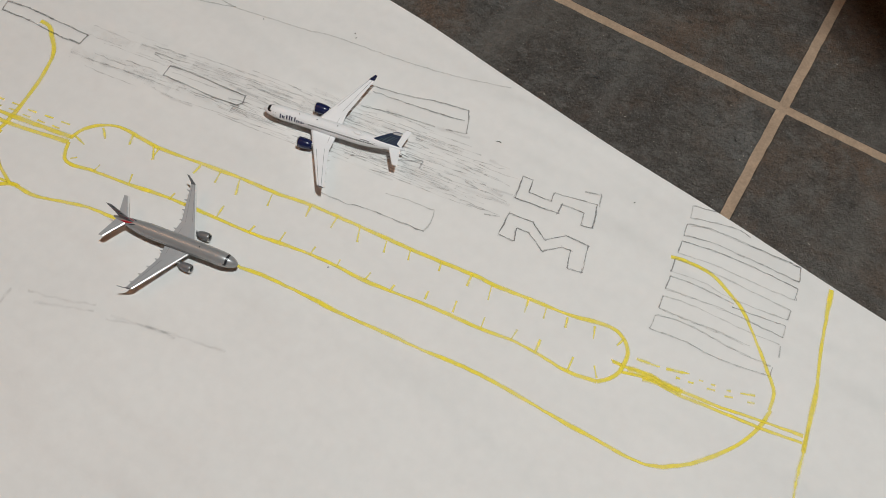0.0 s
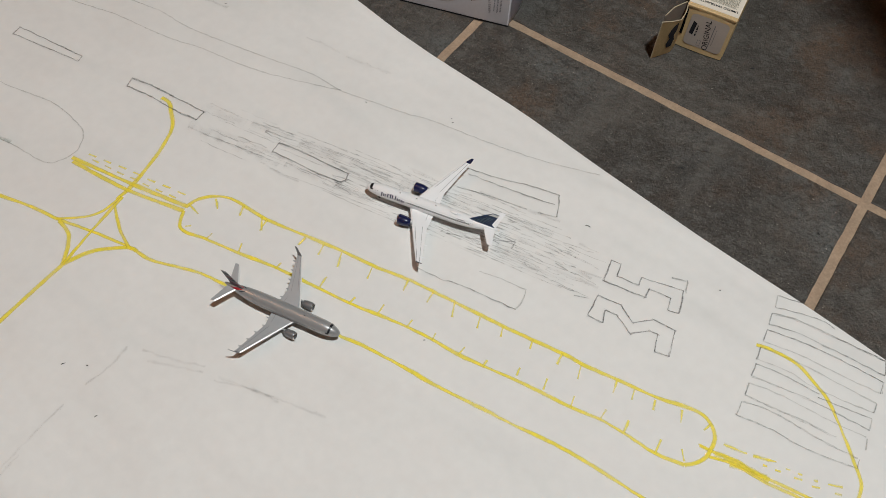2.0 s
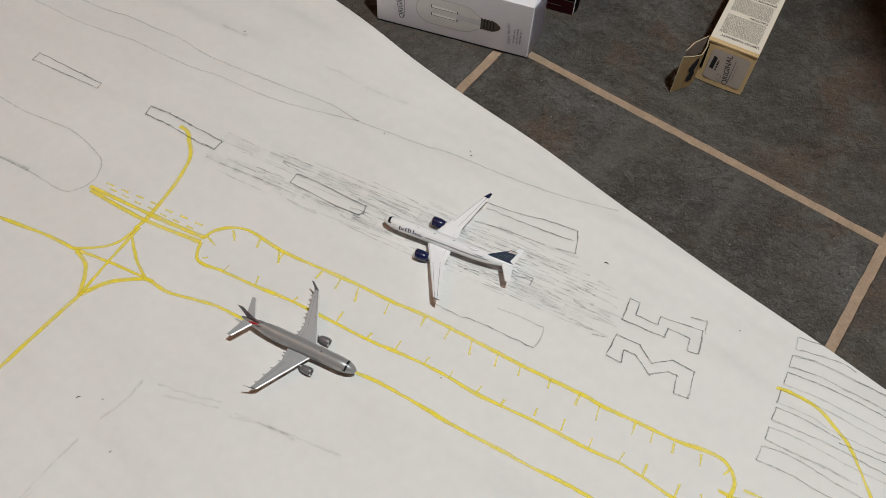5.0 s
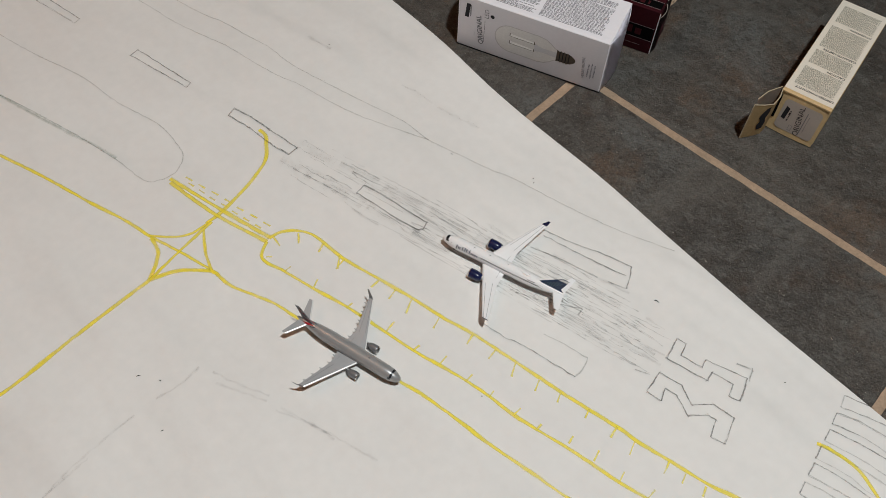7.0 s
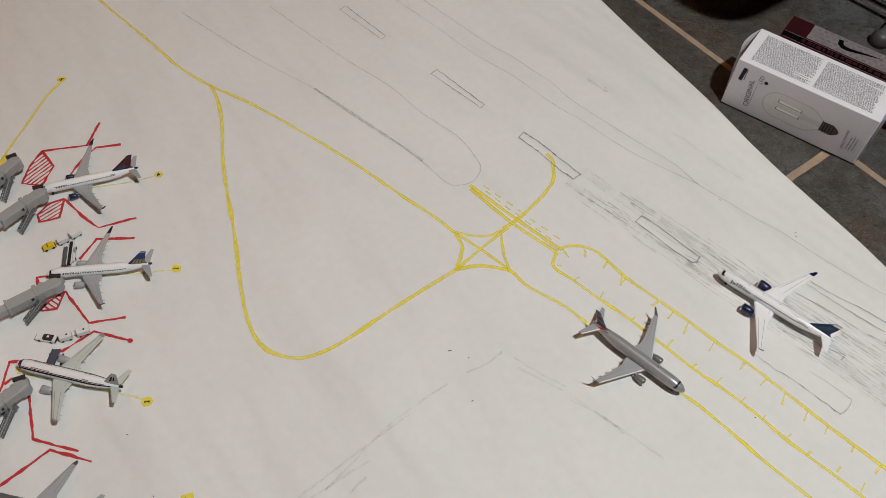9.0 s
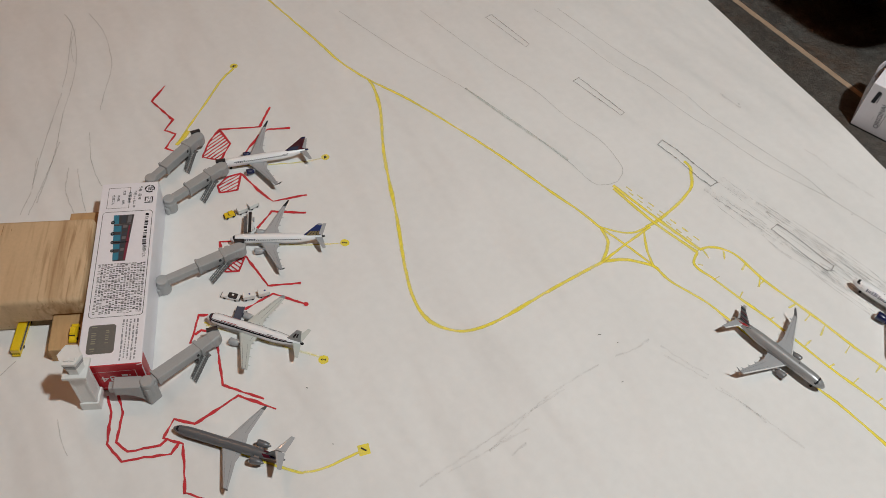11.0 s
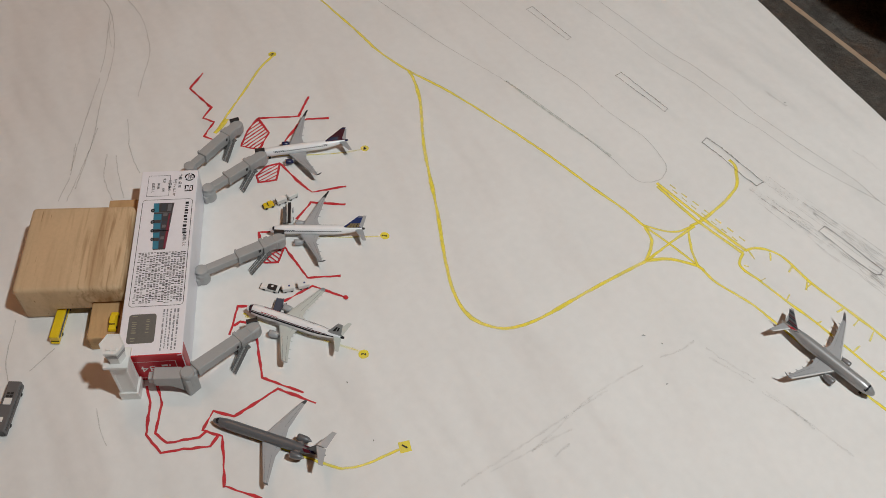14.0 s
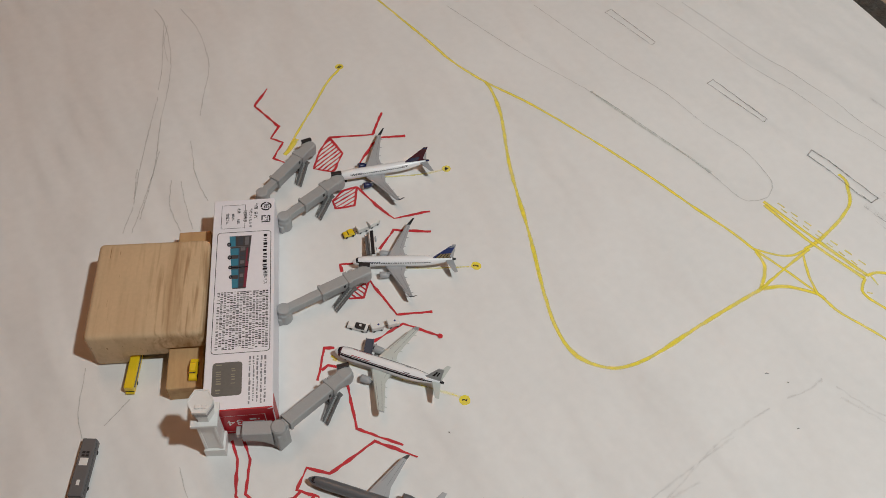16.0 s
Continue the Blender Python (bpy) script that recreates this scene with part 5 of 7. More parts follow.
# regional jet at gate four: white with a dark red tail
E_LEN = 0.0785
th, body, fus, fin, c, r, x0, fh = airplane(
    on_ground((-0.6822, -0.6136), (0.292, 0.956)), "white model regional jet with dark red tail at a bridge", E_LEN, 0.0081, 0.0365, 0.300,
    {"body": "white_paint", "wing": "wing_grey", "winglet": "black_plastic", "engine": "navy", "fin": "dark_red", "stab": "wing_grey", "fin_label": "dark red and navy tail fin"},
    "model airplanes on the paper", winglet=0.0050, engine_r=0.0026, engine_len=0.0080, windows=(0.16, 0.76, 26), fin_h=0.0138, low=0.0036, fin_at=0.715, fin_c=(0.252, 0.186, 0.048), fin_sweep=1.06, wing_sweep=0.55, root_chord=0.215, engine_out=1.0)
fin_field(fin, 0.88, 1.0, 0.0, 1.0, "navy", "fin_tip")
fin_field(fin, 0.0, 0.30, 0.0, 0.72, "navy", "fin_stripe")
part("tail_cone", body.patch(0.96, 1.0, -170, 170, 2, 12), "navy", fus)
for side in (1, -1):
    part("title_block", body.many([(0.145 + 0.016 * k, 0.156 + 0.016 * k) for k in range(8)], side * 46, side * 54), "navy", fus)
    part("registration_block", body.patch(0.70, 0.76, side * 44, side * 50, 3, 1), "print_grey", fus)

# regional jet at gate three: white with a blue and gold tail
th, body, fus, fin, c, r, x0, fh = airplane(
    on_ground((-0.5998, -0.6420), (0.481, 0.877)), "white model regional jet with blue gold tail at a bridge", E_LEN, 0.0081, 0.0335, 0.310,
    {"body": "white_paint", "wing": "wing_grey", "winglet": "black_plastic", "engine": "wing_grey", "fin": "blue", "stab": "wing_grey", "fin_label": "blue tail fin with a gold checked globe"},
    "model airplanes on the paper", winglet=0.0050, engine_r=0.0026, engine_len=0.0080, windows=(0.16, 0.76, 26), fin_h=0.0138, low=0.0036, fin_at=0.757, fin_c=(0.208, 0.150, 0.050), fin_sweep=0.83, wing_sweep=0.55, root_chord=0.215, engine_out=1.0)
fin_field(fin, -0.05, 0.36, 0.02, 0.98, "gold", "fin_globe")
fin_field(fin, 0.90, 1.0, 0.0, 1.0, "wing_grey", "fin_tip")
for k in range(4):
    fin_field(fin, -0.02, 0.34, 0.12 + 0.22 * k, 0.17 + 0.22 * k, "print_black", "globe_line")
part("tail_cone", body.patch(0.965, 1.0, -170, 170, 2, 12), "black_plastic", fus)
for side in (1, -1):
    part("title_block", body.many([(0.165 + 0.018 * k, 0.178 + 0.018 * k) for k in range(6)], side * 46, side * 54), "navy", fus)
    part("title_block", body.many([(0.29 + 0.018 * k, 0.30 + 0.018 * k) for k in range(9)], side * 46, side * 52), "print_pale", fus)

# airliner at gate two: white with dark cheat line
A_LEN = 0.0808
th, body, fus, fin, c, r, x0, fh = airplane(
    on_ground((-0.5382, -0.6885), (0.768, 0.640)), "white model airliner with dark red stripe at a bridge", A_LEN, 0.0091, 0.0335, 0.345,
    {"body": "white_paint", "wing": "off_white", "winglet": "wing_grey", "engine": "wing_grey", "fin": "wing_grey", "stab": "off_white", "fin_label": "grey tail fin with a dark emblem"},
    "model airplanes on the paper", winglet=0.0022, fairings=4, engine_r=0.0028, engine_len=0.0088, windows=(0.2, 0.76, 0), fin_h=0.0150, fin_sweep=0.54, fin_c=(0.165, 0.125, 0.048), wing_sweep=0.55, engine_out=1.0, engine_y=0.37, root_chord=0.20, tip_chord=0.062)
for side in (1, -1):
    part("cheat_line", body.patch(0.05, 0.84, side * 41, side * 48, 30, 1), "dark_red", fus, "dark red cheat line")
    part("lower_line", body.patch(0.05, 0.90, side * 51, side * 67, 30, 1), "print_black", fus)
    part("title_block", body.many([(0.17 + 0.014 * k, 0.181 + 0.014 * k) for k in range(12)], side * 29, side * 36), "red_paint", fus)
    part("registration_block", body.patch(0.64, 0.70, side * 28, side * 34, 3, 1), "print_grey", fus)
    part("nose_ring", body.patch(0.046, 0.068, side * 0.5, side * 100, 2, 8), "dark_red", fus)
fin_field(fin, 0.22, 0.68, 0.26, 0.46, "print_black", "tail_emblem")
fin_field(fin, 0.28, 0.68, 0.54, 0.70, "print_black", "tail_emblem")
part("tail_cone", body.patch(0.965, 1.0, -170, 170, 2, 12), "print_black", fus)

# rear-engined regional jet at gate one: grey
C_LEN = 0.0845
th, body, fus, fin, c, r, x0, fh = airplane(
    on_ground((-0.4638, -0.7460), (0.753, 0.659)), "grey model regional jet with rear engines and T tail", C_LEN, 0.0074, 0.0310, 0.445,
    {"body": "gunmetal", "wing": "wing_grey", "winglet": "grey_dark", "engine": "gunmetal", "fin": "gunmetal", "stab": "wing_grey", "fin_label": "grey T tail fin"},
    "model airplanes on the paper", winglet=0.0030, rear_engines=True, fairings=0, engine_r=0.0026, engine_len=0.0095, windows=(0.14, 0.62, 26), win_mat="grey_dark", win_angle=(62, 68), fin_h=0.0105, t_tail=True, low=0.0030, wing_sweep=0.51)
for side in (1, -1):
    part("red_flash", body.patch(0.80, 0.86, side * 15, side * 70, 4, 5, slant=0.03), "dark_red", fus)
    part("blue_flash", body.patch(0.86, 0.90, side * 15, side * 60, 3, 5, slant=0.03), "navy", fus)


# ---- jet bridges: x from the rotunda to the cab ----
def jet_bridge(a, b, step, label, elbow=False):
    a, b = Vector(a), Vector(b)
    d = b - a
    ln = d.length
    th = thing("jet_bridge", Matrix.Translation((a.x, a.y, TOP + 0.0001)) @ Matrix.Rotation(math.atan2(d.y, d.x), 4, "Z"), label, "jet bridge", "jet bridges at the terminal")
    z0, z1 = 0.0070, 0.0155
    if elbow:
        part("elbow", cyl(0, 0, 0.0095, 0.0236, 0.0052, 0.0051, 28), "grey_plastic", th)
        part("elbow_cap", cyl(0, 0, 0.0236, 0.0245, 0.0051, 0.0042, 28), "grey_plastic", th, smooth=False)
        part("elbow_leg", box(-0.0049, 0.0049, -0.0049, 0.0049, 0.0, 0.0200, 0.0012, 3), "grey_plastic", th)
    else:
        drum = lambda steps: loft([[(rr * math.cos(2 * math.pi * k / 24), rr * math.sin(2 * math.pi * k / 24), z) for k in range(24)] for rr, z in steps])
        part("rotunda", drum(((0.0050, 0.0), (0.0055, 0.0012), (0.0055, 0.0100), (0.0047, 0.0114), (0.0047, 0.0138))), "grey_plastic", th, smooth=False)
        part("rotunda_cap", drum(((0.0049, 0.0138), (0.0049, 0.0144), (0.0044, 0.0149), (0.0032, 0.0151))), "grey_plastic", th, smooth=False)
        part("side_shield", box(-0.0066, -0.0030, -0.0040, 0.0040, 0.0, 0.0078, 0.0010), "grey_plastic", th)
    rise = 0.0085 if elbow else 0.0

    def lifted(bm):
        for v in bm.verts:
            v.co.z += rise * max(0.0, min(1.0, 1 - (v.co.x - 0.004) / (ln - 0.010)))
        return bm

    part("inner_tunnel", lifted(box(0.003, step + 0.004, -0.0031, 0.0031, z0 + 0.0008, z1 - 0.0012, 0.0006)), "grey_plastic", th)
    outer = part("outer_tunnel", lifted(box(step, ln - 0.006, -0.0044, 0.0044, z0, z1, 0.0008)), "grey_plastic", th)
    part("roof_rib", lifted(box(step + 0.0002, step + 0.0022, -0.0048, 0.0048, z0 - 0.0002, z1 + 0.0005, 0.0003)), "grey_plastic", outer)
    part("roof_rib", lifted(box(ln - 0.0175, ln - 0.0145, -0.0055, 0.0055, z0 - 0.0004, z1 + 0.0008, 0.0004)), "grey_plastic", outer)
    part("side_window", box(ln - 0.0215, ln - 0.0195, -0.00445, -0.0040, z0 + 0.0045, z0 + 0.0075), "black_plastic", outer)
    cab = part("cab", box(ln - 0.0075, ln + 0.0022, -0.0047, 0.0047, z0 - 0.0005, z1 + 0.0001, 0.0014), "grey_plastic", th)
    part("cab_drum", cyl(ln - 0.0022, 0, z0 - 0.0007, z1 - 0.0010, 0.0055, 0.0053, 26), "grey_plastic", cab)
    # the cab's soft hood that meets the plane
    hood = lambda x, g: [(x, g * (0.0046 * math.cos(q)), z0 + 0.0035 + g * 0.0060 * math.sin(q)) for q in [math.pi * k / 10 for k in range(11)]] + [(x, -0.0046 * g, z0 - 0.0004), (x, 0.0046 * g, z0 - 0.0004)]
    swing = Matrix.Translation((ln - 0.0022, 0, 0)) @ Matrix.Rotation(radians(58), 4, "Z") @ Matrix.Translation((0.0022 - ln, 0, 0))
    part("hood", loft([hood(ln + 0.0012, 0.92), hood(ln + 0.0036, 1.0), hood(ln + 0.0046, 0.94)]), "grey_plastic", cab).matrix_basis = swing
    part("hood_opening", loft([hood(ln + 0.0047, 0.8), hood(ln + 0.0050, 0.8)]), "black_plastic", cab).matrix_basis = swing
    # added black pad stands for the hood's dark opening seen from above
    part("opening_pad", box(ln + 0.0012, ln + 0.0046, -0.0042, 0.0042, z1 - 0.0006, z1 + 0.0010, 0.0004), "black_plastic", cab, "black pad standing for the dark hood opening").matrix_basis = swing
    part("service_box", box(ln - 0.0125, ln - 0.0090, 0.0046, 0.0074, z0 + 0.001, z0 + 0.006, 0.0005), "grey_plastic", cab)
    # wheeled support
    leg = part("lift_column", merge(box(ln - 0.0205, ln - 0.0180, -0.0046, -0.0030, 0.0018, z0 + 0.001), box(ln - 0.0205, ln - 0.0180, 0.0030, 0.0046, 0.0018, z0 + 0.001)), "grey_plastic", th)
    part("bogie", box(ln - 0.0225, ln - 0.0160, -0.0050, 0.0050, 0.0012, 0.0026, 0.0003), "grey_dark", leg)
    for y in (-0.0036, 0.0036):
        part("wheel", tube((ln - 0.0193, y - 0.0008, 0.0015), (ln - 0.0193, y + 0.0008, 0.0015), 0.0015, 14), "rubber", leg)
    # service stair down to the apron
    top, foot = Vector((ln - 0.0150, -0.0060, z0 + 0.0015)), Vector((ln - 0.0330, -0.0116, 0.0004))
    st = None
    for y in (-0.0020, 0.0020):
        off = Vector((0, y, 0))
        st = tube(top + off, foot + off, 0.0007, 6, st)
        st = tube(top + off + Vector((0, 0, 0.0032)), foot + off + Vector((0, 0, 0.0032)), 0.00045, 6, st)
        for k in range(7):
            p = top.lerp(foot, (k + 0.3) / 7) + off
            st = tube(p, p + Vector((0, 0, 0.0032)), 0.00025, 5, st)
    stair = part("stair", st, "grey_dark", th, "dark grey stair with rails")
    for k in range(12):
        p = top.lerp(foot, (k + 0.5) / 12)
        part("tread", box(p.x - 0.0007, p.x + 0.0007, p.y - 0.0020, p.y + 0.0020, p.z, p.z + 0.0003), "grey_plastic", stair)
    part("landing", box(ln - 0.0160, ln - 0.0125, -0.0085, -0.0050, z0 + 0.0008, z0 + 0.0016), "grey_dark", stair)
    return th


jet_bridge((-0.6906, -0.6740), (-0.7190, -0.6178), 0.0150, "grey plastic jet bridge at an empty gate")
jet_bridge((-0.6602, -0.6696), (-0.6742, -0.6140), 0.0180, "grey plastic jet bridge docked at a white jet")
jet_bridge((-0.5830, -0.7062), (-0.5834, -0.6385), 0.0290, "long grey plastic jet bridge docked at a white jet")
jb = jet_bridge((-0.4975, -0.7490), (-0.5157, -0.6905), 0.0060, "grey plastic jet bridge with an elbow docked at an airliner", elbow=True)
rot = Vector((-0.5080, -0.7685)) - Vector((-0.4975, -0.7490))
inv = Matrix.Rotation(-math.atan2(0.0585, -0.0182), 4, "Z")
e = inv @ Vector((rot.x, rot.y, 0))
ang = math.atan2(e.y, e.x)
cor = part("corridor", box(0.004, e.length + 0.001, -0.0049, 0.0049, 0.0130, 0.0234, 0.0008), "grey_plastic", jb)
cor.matrix_basis = Matrix.Rotation(ang, 4, "Z")
sleeve = part("sleeve", box(e.length + 0.0015, e.length + 0.0050, -0.0030, 0.0030, 0.0140, 0.0200, 0.0004), "grey_plastic", cor)
curve = [(0.004 + 0.0011 * k, 0.0130 - 0.0075 * (1 - k / 12) ** 2.2) for k in range(13)]
arch = loft([[(x, -0.0047, z), (x, 0.0047, z), (x, 0.0047, 0.0135), (x, -0.0047, 0.0135)] for x, z in curve])
part("arch_bracket", arch, "grey_plastic", cor)


# ---- terminal: a toy bus carton lying flat ----
def bus_carton():
    L, W, Hh = 0.1738, 0.0445, 0.0340
    u = Vector((0.905, -0.4254, 0))
    th = thing("toy_carton", Matrix.Translation((-0.6736, -0.6932, TOP + 0.0001)) @ Matrix.Rotation(math.atan2(u.y, u.x), 4, "Z") @ Matrix.Translation((0.0, -W / 2, 0)),
               "white toy carton with printed top and red end lying as terminal", "carton")
    # local: x along, y across (0 at the block side, W at the gate side)
    part("carton_body", box(0, L, 0, W, 0, Hh, 0.0006), "white_card", th)
    part("red_end", box(L - 0.0002, L + 0.0004, 0.0008, W - 0.0008, 0.0006, Hh - 0.0030), "red_card", th, "red printed carton end")
    part("end_flap", box(L - 0.0004, L + 0.0006, 0.0002, W - 0.0002, Hh - 0.0036, Hh + 0.0002, 0.0001), "red_card", th)
    part("side_band", box(L - 0.0100, L - 0.0004, W - 0.0002, W + 0.00015, 0.0006, Hh - 0.0012), "red_card", th, "red printed side edge")
    worn = loft([[(L - 0.0006, W - q, Hh + 0.0003 - 0.3 * q), (L + 0.0008, W - q, Hh + 0.0003 - 0.3 * q), (L + 0.0008, W - q, Hh - 0.0006 - 0.2 * q), (L - 0.0006, W - q, Hh - 0.0006 - 0.2 * q)] for q in (-0.0002, 0.0008, 0.0018, 0.0034)])
    part("worn_glint_corner", worn, "white_card", th, "crumpled white card corner")
    endf = plane_at((L + 0.0005, 0, 0), (0, 1, 0), (0, 0, 1))
    stick("printed_number", text("34", 0.0110), "white_print", th, endf @ Matrix.Translation((0.0185, 0.0165, 0)) @ Matrix.Rotation(math.pi, 4, "Z"), "white printed number")
    stick("end_panel", frame_line(0.005, 0.0035, 0.0385, 0.026, 0.0004), "white_print", th, endf)
    stick("end_print", small_print(0.028, 0.006, 0.037, 0.022, 4, 3), "white_print", th, endf)
    # printed top, read along the carton
    top = plane_at((0, 0, Hh + 0.00012), (1, 0, 0), (0, 1, 0))

    def P(name, bm, m, lift=0.0, label=""):
        return stick(name, bm, m, th, top @ Matrix.Translation((0, 0, lift)), label)

    U, V = lambda f: f * L, lambda f: f * W

    def words(body, u, v, size):
        return stick("printed_words", text(body, size, 0.00003), "print_black", th, top @ Matrix.Translation((U(u), V(v), 0.00002)))

    P("label_frame", frame_line(U(0.03), V(0.13), U(0.158), V(0.52), 0.0003), "print_black")
    words("材質表示", 0.094, 0.515, 0.0029)
    words("本体　　ABS,", 0.092, 0.41, 0.0026)
    words("MABS", 0.096, 0.32, 0.0026)
    words("合成ゴム", 0.104, 0.23, 0.0026)
    for uu in (0.045, 0.114):
        bm = bmesh.new()
        n = 24
        sq = uu > 0.1
        ring = []
        for rr in (1.0, 0.72):
            ring.append([bm.verts.new((U(uu) + rr * 0.0041 * (max(-0.8, min(0.8, 1.3 * math.cos(2 * math.pi * k / n))) if sq else math.cos(2 * math.pi * k / n)),
                                       V(0.86) + rr * 0.0041 * (max(-0.8, min(0.8, 1.3 * math.sin(2 * math.pi * k / n))) if sq else math.sin(2 * math.pi * k / n)), 0)) for k in range(n)])
        for k in range(n):
            if k % 8 != 3:
                bm.faces.new((ring[0][k], ring[0][(k + 1) % n], ring[1][(k + 1) % n], ring[1][k]))
        P("recycling_mark", bm, "print_black")
        words("プラ" if sq else "紙", uu, 0.86, 0.0030 if sq else 0.0044)
    words("外箱", 0.042, 0.69, 0.0030)
    words("袋 PE", 0.090, 0.69, 0.0029)
    words("外装フィルム PP", 0.105, 0.605, 0.0025)
    P("main_frame", rounded_frame(U(0.178), V(0.08), U(0.765), V(0.95), 0.0028, 0.0004), "print_black")
    P("title_print", small_print(U(0.197), V(0.818), U(0.384), V(0.890), 1, 11, 0.85, 0.50), "print_black")
    words("連節バス", 0.420, 0.862, 0.0030)
    P("body_print", small_print(U(0.482), V(0.13), U(0.750), V(0.92), 16, 12, 0.76, 0.30), "print_body")
    P("fine_print", small_print(U(0.782), V(0.64), U(0.982), V(0.92), 5, 13, 0.42, 0.9), "fine_print")
    # bus picture on the carton
    def bus(u0, u1, v0, v1, m, k):
        """A field of the picture; u along the bus from its front, v from the road (0) to the roof (1), narrowing to the rear."""
        low, high = (lambda g: 0.27 + 0.075 * g), (lambda g: 0.645 - 0.075 * g)
        pt = lambda g, h: (U(0.200 + 0.268 * g), V(low(g) + (high(g) - low(g)) * h))
        P("bus_picture", poly([pt(u0, v0), pt(u1, v0), pt(u1, v1), pt(u0, v1)]), m, 0.00003 * (1 + k))

    bus(0.0, 1.0, 0.04, 0.97, "print_body", 0)
    bus(0.0, 0.20, 0.02, 0.28, "teal", 1)
    bus(0.02, 0.18, 0.40, 0.62, "navy_print", 1)
    bus(0.02, 0.18, 0.70, 0.88, "print_grey", 1)
    for g0, g1 in ((0.24, 0.37), (0.44, 0.57), (0.64, 0.75), (0.82, 0.98)):
        bus(g0, g1, 0.03, 0.42, "teal", 1)
    bus(0.24, 0.98, 0.42, 0.47, "teal_paint", 1)
    for k in range(9):
        bus(0.23 + 0.083 * k, 0.29 + 0.083 * k, 0.52, 0.74, "navy_print" if k % 3 else "print_grey", 2)
    bus(0.24, 0.98, 0.80, 0.88, "maroon_print", 1)
    bus(0.50, 0.98, 0.88, 0.97, "maroon_print", 1)
    bus(0.205, 0.215, 0.05, 0.95, "print_grey", 2)
    bus(0.595, 0.615, 0.05, 0.95, "print_black", 2)
    for g, rr in ((0.16, 0.0019), (0.41, 0.0019), (0.60, 0.0017), (0.78, 0.0016)):
        c0 = (U(0.200 + 0.268 * g), V(0.265 + 0.075 * g))
        P("picture_wheel", oval(c0[0], c0[1], rr, rr * 0.8, 16), "print_black", 0.00012)
        P("picture_wheel", oval(c0[0], c0[1], rr * 0.5, rr * 0.42, 12), "print_grey", 0.00015)
    P("foil_sticker", poly(rounded(U(0.802), V(0.12), U(0.943), V(0.55), 0.0024)), "sticker", 0.00003, "grey-green foil sticker")
    P("sticker_print", small_print(U(0.81), V(0.17), U(0.932), V(0.25), 1, 15, 0.85, 0.22), "sticker_line", 0.00007)
    P("sticker_print", small_print(U(0.815), V(0.39), U(0.91), V(0.455), 1, 16, 0.8, 0.2), "sticker_line", 0.00007)


bus_carton()


# ---- wooden blocks behind the terminal ----
def big_block():
    """A rounded toy block with a step cut out of its underside."""
    q = Vector((0.0695, -0.0345, 0)).normalized()
    m = Matrix.Translation((-0.6842, -0.7996, TOP + 0.0001)) @ Matrix.Rotation(math.atan2(q.y, q.x), 4, "Z")
    # x along the carton, y towards it
    bm = bmesh.new()
    prof = [(0.0, 0.0), (0.0255, 0.0), (0.0255, 0.0092), (0.0525, 0.0092), (0.0525, 0.0165), (0.0775, 0.0165), (0.0775, 0.0365), (0.0, 0.0365)]
    rows = [[bm.verts.new((x, y, z)) for y, z in prof] for x in (0.0, 0.0795)]
    n = len(prof)
    for k in range(n):
        bm.faces.new((rows[0][k], rows[0][(k + 1) % n], rows[1][(k + 1) % n], rows[1][k]))
    bm.faces.new(rows[0][::-1])
    bm.faces.new(rows[1])
    bmesh.ops.recalc_face_normals(bm, faces=bm.faces[:])
    bmesh.ops.bevel(bm, geom=bm.edges[:], offset=0.0042, segments=5, affect="EDGES", profile=0.5, clamp_overlap=True)
    ob = part("wooden_block", bm, "oak", smooth=True)
    ob.matrix_basis = m
    tagged(ob, "large pale rounded wooden toy block with cut-out underside", "wooden block")


def small_block():
    q = Vector((0.1204, -0.0565, 0)).normalized()
    ob = part("wooden_block", box(0, 0.1325, 0, 0.0238, 0, 0.0158, 0.0010), "pine", smooth=False)
    ob.matrix_basis = Matrix.Translation((-0.6830, -0.7448, TOP + 0.0001)) @ Matrix.Rotation(math.atan2(q.y, q.x), 4, "Z")
    tagged(ob, "small tan wooden plank block under the larger block", "wooden block")


big_block()
small_block()


